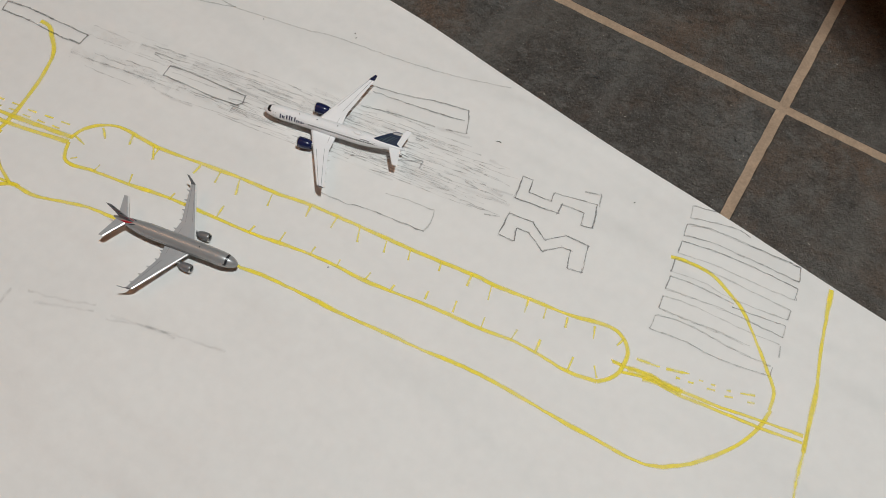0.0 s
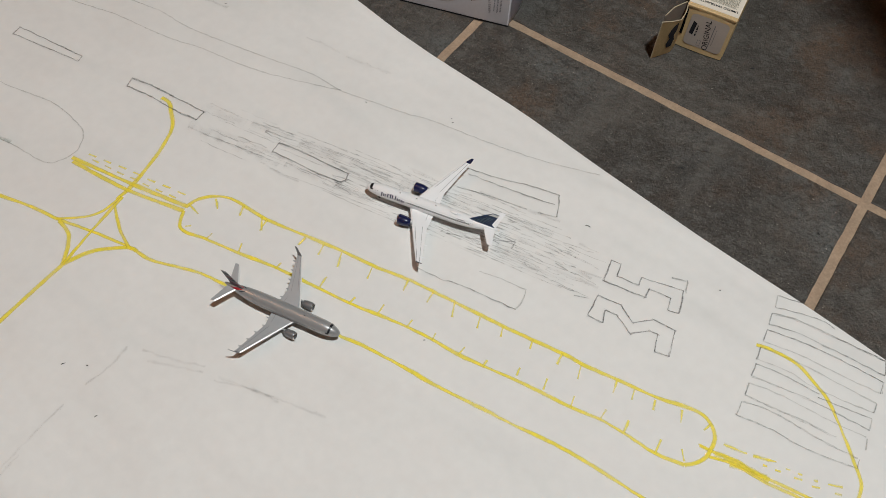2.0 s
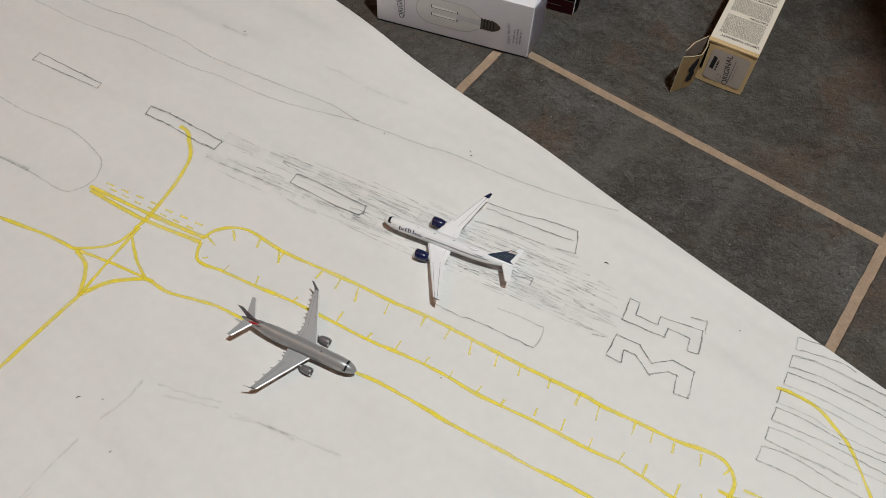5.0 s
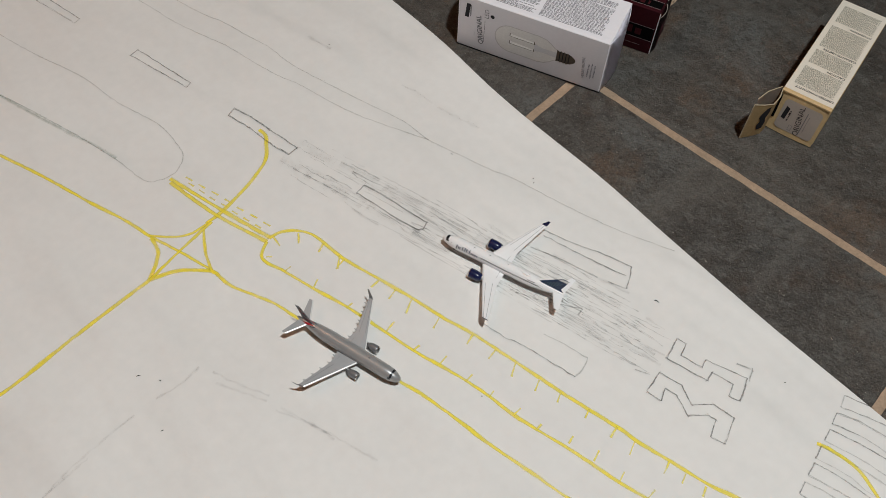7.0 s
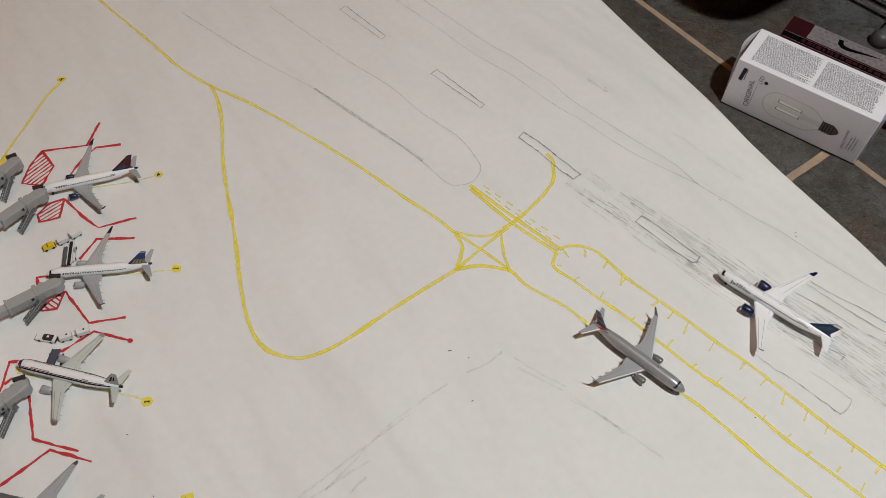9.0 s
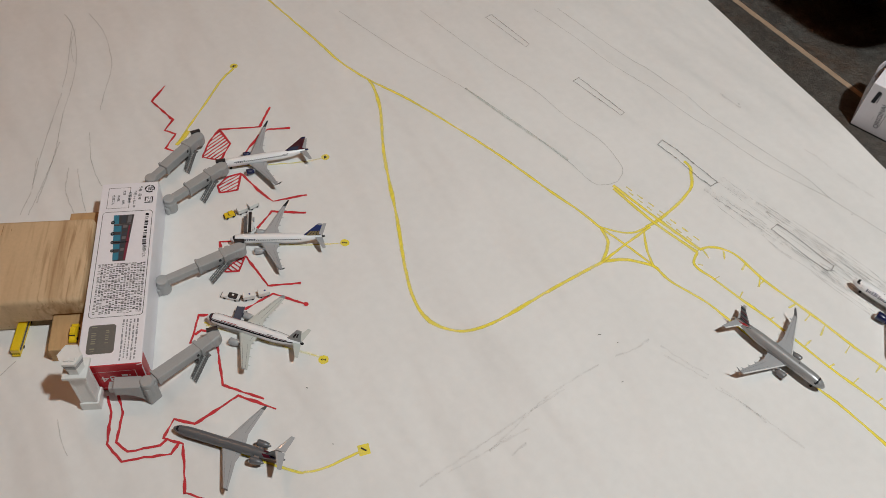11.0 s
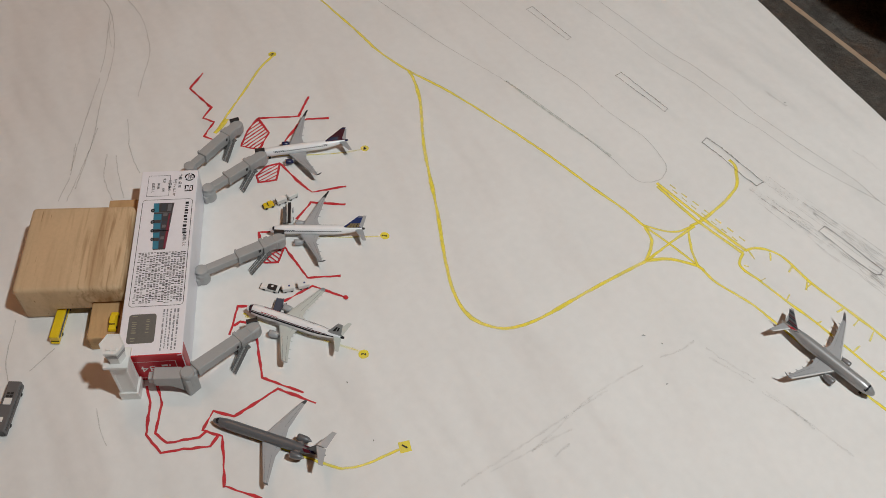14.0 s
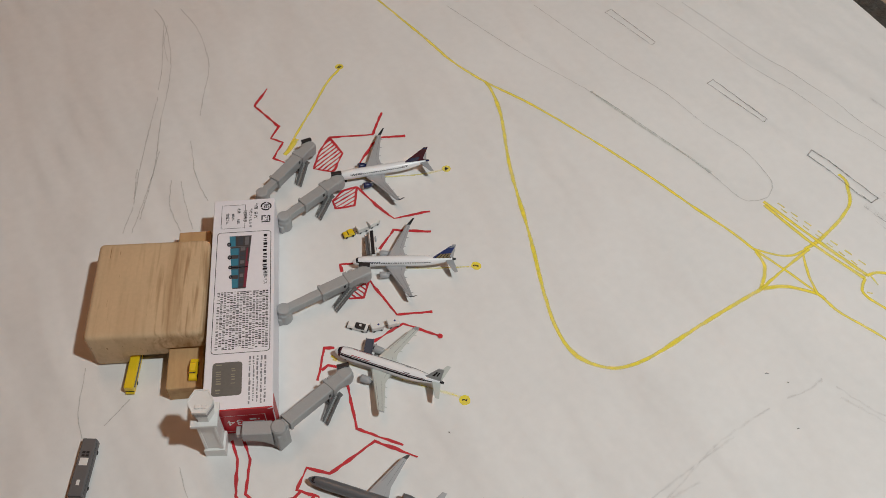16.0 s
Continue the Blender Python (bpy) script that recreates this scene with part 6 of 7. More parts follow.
# ---- control tower ----
def control_tower():
    th = thing("control_tower", Matrix.Translation((-0.5160, -0.7865, TOP + 0.0001)) @ Matrix.Rotation(radians(-28), 4, "Z"), "white plastic toy control tower with hexagonal cab", "control tower")
    part("base", box(-0.0068, 0.0068, -0.0068, 0.0068, 0, 0.0090, 0.0003), "white_plastic", th)
    shaft = part("shaft", box(-0.0053, 0.0053, -0.0053, 0.0053, 0.0090, 0.0450, 0.0002), "white_plastic", th)
    for a in range(4):
        post = part("shaft_post", box(0.0040, 0.0058, 0.0040, 0.0058, 0.0090, 0.0450, 0.0002), "white_plastic", shaft)
        post.matrix_basis = Matrix.Rotation(a * math.pi / 2, 4, "Z")
    part("cornice", box(-0.0082, 0.0082, -0.0082, 0.0082, 0.0450, 0.0480, 0.0004), "white_plastic", th)
    hexagon = lambda rr, z, dx=0.0: [(dx + 1.10 * rr * math.sin(math.pi * k / 3), rr * math.cos(math.pi * k / 3), z) for k in range(6)]
    part("cab_neck", loft([hexagon(0.0062, 0.0480, -0.0006), hexagon(0.0062, 0.0530, -0.0008)]), "white_plastic", th)
    cab = part("cab_wall", loft([hexagon(0.0066, 0.0530, -0.0008), hexagon(0.0076, 0.0612, -0.0010)]), "white_plastic", th)
    part("cab_window", loft([hexagon(0.00700, 0.0556, -0.0008), hexagon(0.00758, 0.0594, -0.0009)], cap=False), "grey_plastic", cab, "grey window band")
    roof = part("cab_roof", loft([hexagon(0.0080, 0.0612, -0.0010), hexagon(0.0082, 0.0618, -0.0010), hexagon(0.0082, 0.0636, -0.0010), hexagon(0.0074, 0.0636, -0.0010), hexagon(0.0073, 0.0631, -0.0010)]), "white_plastic", th)
    part("roof_unit", box(0.0016, 0.0042, -0.0028, 0.0004, 0.0630, 0.0642, 0.0002), "white_plastic", roof)
    part("roof_unit", box(0.0016, 0.0042, 0.0012, 0.0040, 0.0630, 0.0640, 0.0002), "white_plastic", roof)


control_tower()


# ---- small vehicles ----
def toy_bus(m, ln, w, h, material, label, category="toy bus", glass=(0.45, 0.88)):
    th = thing("toy_bus", m, label, category)
    body = part("body", box(0, ln, -w / 2, w / 2, 0.0010, h, 0.0007), material, th)
    part("windshield", box(ln - 0.0001, ln + 0.0002, -w * 0.44, w * 0.44, h * glass[0], h * glass[1]), "black_plastic", th)
    part("rear_panel", box(-0.0002, 0.0001, -w * 0.35, w * 0.35, h * 0.3, h * 0.8), "black_plastic", th)
    for s in (1, -1):
        part("window_band", box(ln * 0.06, ln * 0.95, s * w / 2 - 0.0001, s * w / 2 + 0.0001, h * 0.5, h * 0.8), "window", body)
        for x in (0.18, 0.80):
            part("wheel", tube((ln * x, s * (w / 2 - 0.0012), 0.0013), (ln * x, s * (w / 2 + 0.0001), 0.0013), 0.0013, 14), "rubber", th)
    return th, body


th, body = toy_bus(Matrix.Translation((-0.6123, -0.8038, TOP + 0.0001)) @ Matrix.Rotation(math.atan2(-0.0128, 0.0220), 4, "Z"), 0.0360, 0.0066, 0.0082, "yellow_paint", "yellow toy bus coming out from under the block", glass=(0.30, 0.42))
part("bumper", box(0.0358, 0.0372, -0.0030, 0.0030, 0.0008, 0.0026, 0.0003), "yellow_paint", th)
part("roof_panel", box(0.004, 0.034, -0.0026, 0.0026, 0.0081, 0.0084), "yellow_paint", body)
th, body = toy_bus(Matrix.Translation((-0.5585, -0.8548, TOP + 0.0001)) @ Matrix.Rotation(math.atan2(-0.0200, 0.0320), 4, "Z"), 0.0385, 0.0090, 0.0085, "bus_grey", "grey toy bus with roof hatches on the paper", glass=(0.22, 0.94))
part("roof_unit", box(0.0135, 0.0185, -0.0026, 0.0026, 0.0083, 0.0090, 0.0002), "white_plastic", body, "white roof unit")
part("roof_vent", merge(box(0.0090, 0.0105, -0.0022, -0.0003, 0.0083, 0.0089), box(0.0090, 0.0105, 0.0003, 0.0022, 0.0083, 0.0089)), "black_plastic", body)
part("roof_vent", merge(box(0.0113, 0.0126, -0.0022, -0.0003, 0.0083, 0.0089), box(0.0113, 0.0126, 0.0003, 0.0022, 0.0083, 0.0089)), "black_plastic", body)
part("roof_hatch", box(0.0280, 0.0315, -0.0010, 0.0010, 0.0083, 0.0089, 0.0001), "white_plastic", body, "white roof hatch")


def toy_car():
    m = Matrix.Translation((-0.5734, -0.7758, TOP + 0.0160)) @ Matrix.Rotation(math.atan2(-0.0062, 0.0118), 4, "Z") @ Matrix.Scale(1.15, 4)
    th = thing("toy_car", m, "tiny yellow toy car parked on the small block", "toy car")
    w = 0.0047
    sec = lambda x, h, k: [(x, -w / 2, 0.0008), (x, -w / 2, h * 0.55), (x, -w / 2 * k, h), (x, w / 2 * k, h), (x, w / 2, h * 0.55), (x, w / 2, 0.0008)]
    part("body", loft([sec(0, 0.0024, 0.85), sec(0.0006, 0.0030, 0.85), sec(0.0028, 0.0034, 0.8), sec(0.0042, 0.0052, 0.68), sec(0.0088, 0.0052, 0.68), sec(0.0108, 0.0034, 0.8), sec(0.0132, 0.0030, 0.85), sec(0.0138, 0.0022, 0.85)]), "yellow_paint", th)
    part("windshield", box(0.0092, 0.0104, -0.0018, 0.0018, 0.0039, 0.0043), "window", th)
    for x in (0.0028, 0.0108):
        for s in (1, -1):
            part("wheel", tube((x, s * 0.0016, 0.0011), (x, s * 0.0025, 0.0011), 0.0011, 12), "rubber", th)


toy_car()


def tug(a, b, paint, label, seat, lower=None):
    """A baggage tractor, nose at a, tail at b."""
    a, b = Vector(a), Vector(b)
    d = (a - b)
    th = thing("baggage_tractor", Matrix.Translation((b.x, b.y, TOP + 0.0001)) @ Matrix.Rotation(math.atan2(d.y, d.x), 4, "Z"), label, "baggage tractor", "baggage trains on the apron")
    ln, w = d.length, 0.0052
    body = part("body", box(0, ln, -w / 2, w / 2, 0.0008, 0.0030, 0.0004), lower or paint, th)
    part("hood", box(ln * 0.62, ln * 0.97, -w * 0.42, w * 0.42, 0.0029, 0.0038, 0.0004), paint, body)
    part("seat", box(ln * 0.12, ln * 0.56, -w * 0.46, w * 0.46, 0.0029, 0.0044, 0.0003), seat, body)
    if lower:
        part("fender", box(0.0002, ln * 0.13, -w * 0.46, w * 0.46, 0.0029, 0.0037, 0.0003), paint, body)
        part("steering_box", box(ln * 0.30, ln * 0.42, -w * 0.22, w * 0.10, 0.0043, 0.0048, 0.0002), paint, body)
    part("dash", box(ln * 0.55, ln * 0.61, -w * 0.36, w * 0.36, 0.0029, 0.0046, 0.0002), "black_plastic", body)
    part("bumper", box(ln * 0.98, ln + 0.0006, -w * 0.46, w * 0.46, 0.0008, 0.0022, 0.0002), "black_plastic", body)
    part("bumper", box(-0.0006, ln * 0.02, -w * 0.46, w * 0.46, 0.0008, 0.0022, 0.0002), "black_plastic", body)
    for x in (0.2, 0.8):
        for s in (1, -1):
            part("wheel", tube((ln * x, s * w * 0.34, 0.0011), (ln * x, s * w * 0.54, 0.0011), 0.0011, 12), "rubber", th)


def cart(c, heading, label, roof="white_plastic", emblem=False):
    th = thing("baggage_cart", Matrix.Translation((c[0], c[1], TOP + 0.0001)) @ Matrix.Rotation(heading, 4, "Z"), label, "baggage cart", "baggage trains on the apron")
    ln, w = 0.0088, 0.0052
    part("bed", box(-ln / 2, ln / 2, -w / 2, w / 2, 0.0010, 0.0017, 0.0002), "wing_grey", th)
    r = part("roof", box(-ln / 2, ln / 2, -w / 2, w / 2, 0.0050, 0.0056, 0.0002), roof, th)
    part("back_wall", box(-ln / 2, ln / 2, w / 2 - 0.0004, w / 2, 0.0016, 0.0051), roof, th)
    for x in (-1, 1):
        part("end_wall", box(x * (ln / 2 - 0.0002) - 0.0002, x * (ln / 2 - 0.0002) + 0.0002, -w / 2, w / 2, 0.0016, 0.0051), roof, th)
    for k in range(5):
        x = -ln / 2 + ln * (k + 0.5) / 5
        part("curtain_bar", box(x - 0.00025, x + 0.00025, -w / 2 - 0.0001, -w / 2 + 0.0002, 0.0016, 0.0051), "grey_dark", th)
    if emblem:
        part("roof_emblem", cyl(-0.001, 0, 0.0056, 0.00566, 0.0008, n=12), "blue", r)
    part("drawbar", tube((ln / 2, 0, 0.0013), (ln / 2 + 0.0022, 0, 0.0013), 0.0003, 6), "grey_dark", th)
    for x in (-0.3, 0.3):
        for s in (1, -1):
            part("wheel", tube((ln * x, s * w * 0.36, 0.0009), (ln * x, s * w * 0.52, 0.0009), 0.0009, 12), "rubber", th)


tug((-0.6291, -0.6347), (-0.6283, -0.6258), "yellow_paint", "yellow toy baggage tractor pulling two white carts", "yellow_paint")
cart((-0.6279, -0.6188), radians(-92), "white toy baggage cart behind a yellow tractor")
cart((-0.6285, -0.6085), radians(-84), "white toy baggage cart at the end of a train")
tug((-0.5555, -0.6695), (-0.5448, -0.6592), "white_plastic", "white and black toy baggage tractor pulling two carts", "black_plastic", "white_plastic")
cart((-0.5426, -0.6524), radians(-106), "white toy baggage cart with blue emblem and grey curtain bars", emblem=True)
cart((-0.5396, -0.6406), radians(-103), "white toy baggage cart with blue emblem ending a train", emblem=True)


def belt_loader(a, b, bed, label, w=0.0055):
    """a: low end away from the plane, b: raised end at the plane."""
    a, b = Vector(a), Vector(b)
    d = b - a
    ln = d.length
    th = thing("belt_loader", Matrix.Translation((a.x, a.y, TOP + 0.0001)) @ Matrix.Rotation(math.atan2(d.y, d.x), 4, "Z"), label, "belt loader", "belt loaders beside the airplanes")
    part("chassis", box(ln * 0.12, ln * 0.72, -w * 0.5, w * 0.5, 0.0012, 0.0030, 0.0003), "white_plastic", th)
    ramp = lambda y0, y1, h0, h1: loft([[(0, y0, 0.0030 + h0), (0, y1, 0.0030 + h0), (0, y1, 0.0030 + h1), (0, y0, 0.0030 + h1)], [(ln, y0, 0.0075 + h0), (ln, y1, 0.0075 + h0), (ln, y1, 0.0075 + h1), (ln, y0, 0.0075 + h1)]])
    conv = part("conveyor", ramp(-w * 0.28, w * 0.28, 0.0, 0.0010), bed, th)
    for s in (1, -1):
        part("side_rail", ramp(s * w * 0.30 - 0.0003, s * w * 0.30 + 0.0003, 0.0, 0.0017), "white_plastic" if bed == "black_plastic" else bed, conv)
    part("seat_post", box(ln * 0.3, ln * 0.42, w * 0.36, w * 0.62, 0.0028, 0.0060, 0.0003), "wing_grey", th)
    for x in (0.2, 0.62):
        for s in (1, -1):
            part("wheel", tube((ln * x, s * w * 0.40, 0.0013), (ln * x, s * w * 0.56, 0.0013), 0.0013, 12), "rubber", th)


belt_loader((-0.6215, -0.6140), (-0.5980, -0.6250), "black_plastic", "white toy belt loader with black belt beside a jet")
belt_loader((-0.6190, -0.6200), (-0.5990, -0.6285), "bus_grey", "narrow grey toy belt loader beside a jet", 0.0032)
belt_loader((-0.5356, -0.6618), (-0.5216, -0.6720), "slate_blue", "slate blue toy belt loader beside an airliner", 0.0088)


# ---- bulb carton, white ----
def white_carton():
    L, D, Hh = 0.1325, 0.0550, 0.0540
    u = Vector((0.1250, 0.0400, 0)).normalized()
    th = thing("bulb_carton", Matrix.Translation((-0.4352, -0.0472, 0.0004)) @ Matrix.Rotation(math.atan2(u.y, u.x), 4, "Z"), "white light bulb carton with printed bulb standing on tiles", "carton")
    part("carton_body", box(0, L, 0, D, 0, Hh, 0.0007), "white_card", th)
    # front colour is darkened to stand for its shade under the overhead light
    part("front_panel", box(0.0008, L - 0.0008, -0.00008, 0.0004, 0.0012, Hh - 0.0008), "front_shade_card", th, "pale lavender-grey front with shade in its tone")
    part("base_edge", box(-0.0002, L + 0.0002, -0.0002, 0.002, -0.0003, 0.0010), "print_black", th, "black bottom edge")
    # lifted end flap
    bm = bmesh.new()
    rows = [[bm.verts.new((-0.0002 - (0.0058 if z > 0.02 else 0.0030) * math.sin(math.pi * k / 10), 0.001 + 0.053 * k / 10, z)) for z in (0.003, 0.030, Hh - 0.0005)] for k in range(11)]
    for a, b in zip(rows, rows[1:]):
        for k in range(2):
            bm.faces.new((a[k], a[k + 1], b[k + 1], b[k]))
    bmesh.ops.solidify(bm, geom=bm.faces[:], thickness=0.0005)
    part("end_flap", bm, "white_card", th, "bowed end flap", smooth=True)
    # black sheet painted in for the shade behind the bowed flap
    part("gap_shade", box(-0.0004, 0.0002, 0.0015, D - 0.0015, 0.004, Hh - 0.0012), "deep_black", th)
    bm = bmesh.new()
    rows = [[bm.verts.new((L + 0.0002 + 0.004 * math.sin(math.pi * k / 8), 0.002 + 0.051 * k / 8, z)) for z in (0.002, Hh - 0.001)] for k in range(9)]
    for a, b in zip(rows, rows[1:]):
        bm.faces.new((a[0], b[0], b[1], a[1]))
    bmesh.ops.solidify(bm, geom=bm.faces[:], thickness=0.0005)
    part("end_flap", bm, "white_card", th, smooth=True)
    # front face
    F = plane_at((0, -0.00018, 0), (1, 0, 0), (0, 0, 1))

    def P(name, bm, m, lift=0.0, label="", turn=None, at=(0, 0)):
        t = Matrix.Translation((at[0], at[1], lift))
        return stick(name, bm, m, th, F @ (t @ Matrix.Rotation(radians(turn), 4, "Z") if turn is not None else t), label)

    cy, sx = 0.0245, 0.0045
    B = lambda name, bm, m, lift, label="": P(name, bm, m, lift, label, at=(sx, 0))
    glass = [(0.030 + 0.0140 * (1 - math.cos(q)), cy + 0.0140 * math.sin(q)) for q in [math.pi / 2 * k / 8 for k in range(9)]]
    glass += [(0.070, cy + 0.0140), (0.076, cy + 0.0128), (0.081, cy + 0.0098), (0.0845, cy + 0.0066), (0.087, cy + 0.0058)]
    outline = glass + [(x, 2 * cy - y) for x, y in reversed(glass)]
    B("bulb_picture", poly(outline), M_GLASS_EDGE, 0.00002, "printed bulb outline")
    mid = (0.058, cy)
    B("bulb_picture", poly([(mid[0] + (x - mid[0]) * 0.97, mid[1] + (y - mid[1]) * 0.95) for x, y in outline]), M_GLASS, 0.00005)
    for dv in (0.0050, -0.0028):
        B("filament", poly([(0.044, cy + dv + 0.0014), (0.066, cy + dv + 0.0004), (0.066, cy + dv - 0.0018), (0.044, cy + dv - 0.0010)]), "white_print", 0.00008)
        B("filament_wire", quads([(0.0435, cy + dv - 0.0016, 0.067, cy + dv - 0.0012), (0.0435, cy + dv - 0.0016, 0.0441, cy + dv + 0.0016), (0.0655, cy + dv - 0.0020, 0.0662, cy + dv + 0.0010)]), "brown_print", 0.0001)
    B("filament_stem", poly([(0.066, cy + 0.0045), (0.074, cy + 0.0022), (0.086, cy + 0.0030), (0.086, cy - 0.0030), (0.074, cy - 0.0022), (0.066, cy - 0.0035)]), "print_pale", 0.00007)
    B("socket_picture", poly([(0.086, cy + 0.0062)] + [(0.0885 + 0.0014 * k, cy + (0.0062 if k % 2 else 0.0050)) for k in range(7)] + [(0.0985, cy + 0.0048), (0.1020, cy + 0.0022), (0.1030, cy), (0.1020, cy - 0.0022), (0.0985, cy - 0.0048)] + [(0.0885 + 0.0014 * k, cy - (0.0062 if k % 2 else 0.0050)) for k in reversed(range(7))] + [(0.086, cy - 0.0062)]), "brown_print", 0.00009)
    B("socket_thread", quads([(x, cy - 0.0053, x + 0.0008, cy + 0.0053) for x in (0.0885, 0.0912, 0.0939, 0.0966)]), "print_black", 0.00012)
    P("logo_block", poly([(0.0062, 0.0330), (0.0098, 0.0330), (0.0112, 0.0475), (0.0076, 0.0475)]), "print_black", 0.00003)
    P("logo_block", quads([(0.0110, 0.0345, 0.0120, 0.0465)]), "print_grey", 0.00003)
    P("printed_word", text("ORIGINAL", 0.0066, 0.00012), "print_grey", 0.00003, turn=97, at=(0.0208, 0.0235))
    P("word_mark_underline", quads([(0.0246, 0.0115, 0.0250, 0.0350)]), "print_grey", 0.00003)
    P("word_mark_small", quads([(0.0155, 0.0150, 0.0162, 0.0195)]), "print_pale", 0.00003)
    P("printed_word", text("LED", 0.0056), "print_grey", 0.00003, turn=90, at=(0.0262, 0.0425))
    P("logo_dot", oval(0.0312, 0.0415, 0.0018, 0.0018, 16), "print_black", 0.00003)
    P("printed_words", text("VERRE PROPRE", 0.0034), "fine_print", 0.00003, turn=96, at=(0.1150, 0.0215))
    for x, y0, y1, sd in ((0.1186, 0.0130, 0.0280, 21), (0.1213, 0.0120, 0.0290, 22), (0.1240, 0.0135, 0.0275, 23)):
        P("side_print", small_print(x, y0, x + 0.0015, y1, 1, sd, 0.7, 0.55, vertical=True), "fine_print", 0.00003)
    # top face: two blocks of small print
    T = plane_at((0, 0, Hh + 0.0001), (1, 0, 0), (0, 1, 0))
    for a, b, sd in ((0.009, 0.0640, 31), (0.0680, 0.1225, 32)):
        stick("small_print", small_print(a, 0.006, b, 0.0490, 30, sd, 0.55, 1.5), "fine_print", th, T)


M_GLASS = mat("printed_glass", (0.62, 0.595, 0.58), 0.4, vary=0.10, scale=60)
M_GLASS_EDGE = mat("printed_glass_edge", (0.46, 0.43, 0.43), 0.4, vary=0.10, scale=60)
white_carton()


# ---- bulb carton, opened, tan ----
def tan_carton():
    W, L, Hh = 0.0405, 0.1300, 0.0410
    u = Vector((0.0400, 0.0055, 0)).normalized()
    th = thing("bulb_carton", Matrix.Translation((-0.1890, 0.0640, 0.0004)) @ Matrix.Rotation(math.atan2(u.y, u.x), 4, "Z"), "opened tan light bulb carton lying on tiles with a loose flap", "carton")
    part("carton_body", box(0, W, 0.0004, L, 0, Hh, 0.0005), "kraft", th)
    part("printed_panel", box(0.0003, W - 0.0003, 0.0018, L - 0.0004, Hh - 0.0002, Hh + 0.0003), "cream_card", th, "cream printed carton panel")
    part("lid_edge", box(0.0003, W - 0.0002, -0.0014, 0.0008, Hh - 0.0022, Hh - 0.0004, 0.0003), "kraft", th)
    part("end_panel", loft([[(0.0010 + (W - 0.0014) * k / 8, y - 0.0007 * math.sin(math.pi * k / 8), z) for y, z in ((-0.0036, 0.0004), (-0.0004, Hh - 0.0020), (0.0008, Hh - 0.0020), (-0.0026, 0.0004))] for k in range(9)]), "kraft", th, smooth=False)
    F = plane_at((0, -0.00448, 0), (1, 0, 0), Vector((0, 0.0032, 0.0386)).normalized())
    bm = poly(rounded(0.0062, 0.0052, 0.0374, 0.0348, 0.0036))
    stick("grey_window", bm, "grey_card", th, F, "grey printed end panel")
    F2 = F @ Matrix.Translation((0, 0, 0.0001))
    stick("logo_block", poly([(0.0084, 0.0160), (0.0116, 0.0152), (0.0124, 0.0268), (0.0092, 0.0282)]), "print_black", th, F2)
    stick("logo_block", small_print(0.0130, 0.0150, 0.0146, 0.0256, 1, 71, 0.8, 0.8, vertical=True), "print_black", th, F2)
    # black sliver painted on for the shade between flap and end face
    stick("gap_shade", poly([(0.0012, 0.0130), (0.0034, 0.0125), (0.0030, 0.0250), (0.0024, 0.0365), (0.0012, 0.0370)]), "deep_black", th, F2)
    stick("printed_word", text("ORIGINAL", 0.0062, 0.00002), "print_black", th, F2 @ Matrix.Translation((0.0228, 0.0190, 0)) @ Matrix.Rotation(radians(99), 4, "Z"))
    stick("word_mark_underline", quads([(0.0262, 0.0075, 0.0268, 0.0300), (0.0285, 0.011, 0.0288, 0.027)]), "print_grey", th, F2)
    stick("word_mark_ring", frame_line(0.0172, 0.0070, 0.0200, 0.0125, 0.0003), "print_grey", th, F2)
    # loose hang flap, bent open at the side: a kinked panel with a punched slot and a grey layer behind it
    p0, p1, p2 = Vector((0.0, 0.0008, 0)), Vector((0.0002, -0.0141, 0)), Vector((-0.0110, -0.0288, 0))
    cols = [(p0, 0.003, 0.0400), (p0.lerp(p1, 0.5) + Vector((0.0014, 0, 0)), 0.001, 0.0372), (p1 + Vector((0.0004, 0, 0)), 0.0, 0.0345), (p1.lerp(p2, 0.5) + Vector((0.0006, -0.0004, 0)), 0.0, 0.0365), (p2, 0.0, 0.0388)]
    bm = bmesh.new()
    rows = [[bm.verts.new(p + Vector((0, 0, lo + (hi - lo) * k / 4))) for k in range(5)] for p, lo, hi in cols]
    for a, b in zip(rows, rows[1:]):
        for k in range(4):
            bm.faces.new((a[k], b[k], b[k + 1], a[k + 1]))
    bmesh.ops.solidify(bm, geom=bm.faces[:], thickness=0.0005)
    flap = part("hang_flap", bm, "kraft", th, "kraft hang flap with a punched slot")
    slot = [(0.0120, 0.0075), (0.0162, 0.0085), (0.0172, 0.0150), (0.0158, 0.0200), (0.0172, 0.0260), (0.0168, 0.0330), (0.0140, 0.0315), (0.0112, 0.0270), (0.0096, 0.0222), (0.0120, 0.0180), (0.0102, 0.0120)]
    way = (p1 - p2).normalized()
    out = Vector((way.y, -way.x, 0))
    for lift in (0.0011, -0.0011):
        bm = bmesh.new()
        bm.faces.new([bm.verts.new(p2 + way * s + out * lift + Vector((0, 0, z))) for s, z in slot])
        part("punched_slot", bm, "print_black", flap)
    bm = bmesh.new()
    back = [(p0 + Vector((-0.0010, 0.0, 0)), 0.024, 0.0410), (p0.lerp(p2, 0.5) + Vector((-0.0022, 0.0004, 0)), 0.026, 0.0432), (p2 + Vector((0.0004, 0.0008, 0)), 0.028, 0.0450)]
    rows = [[bm.verts.new(p + Vector((0, 0, z))) for z in (lo, hi)] for p, lo, hi in back]
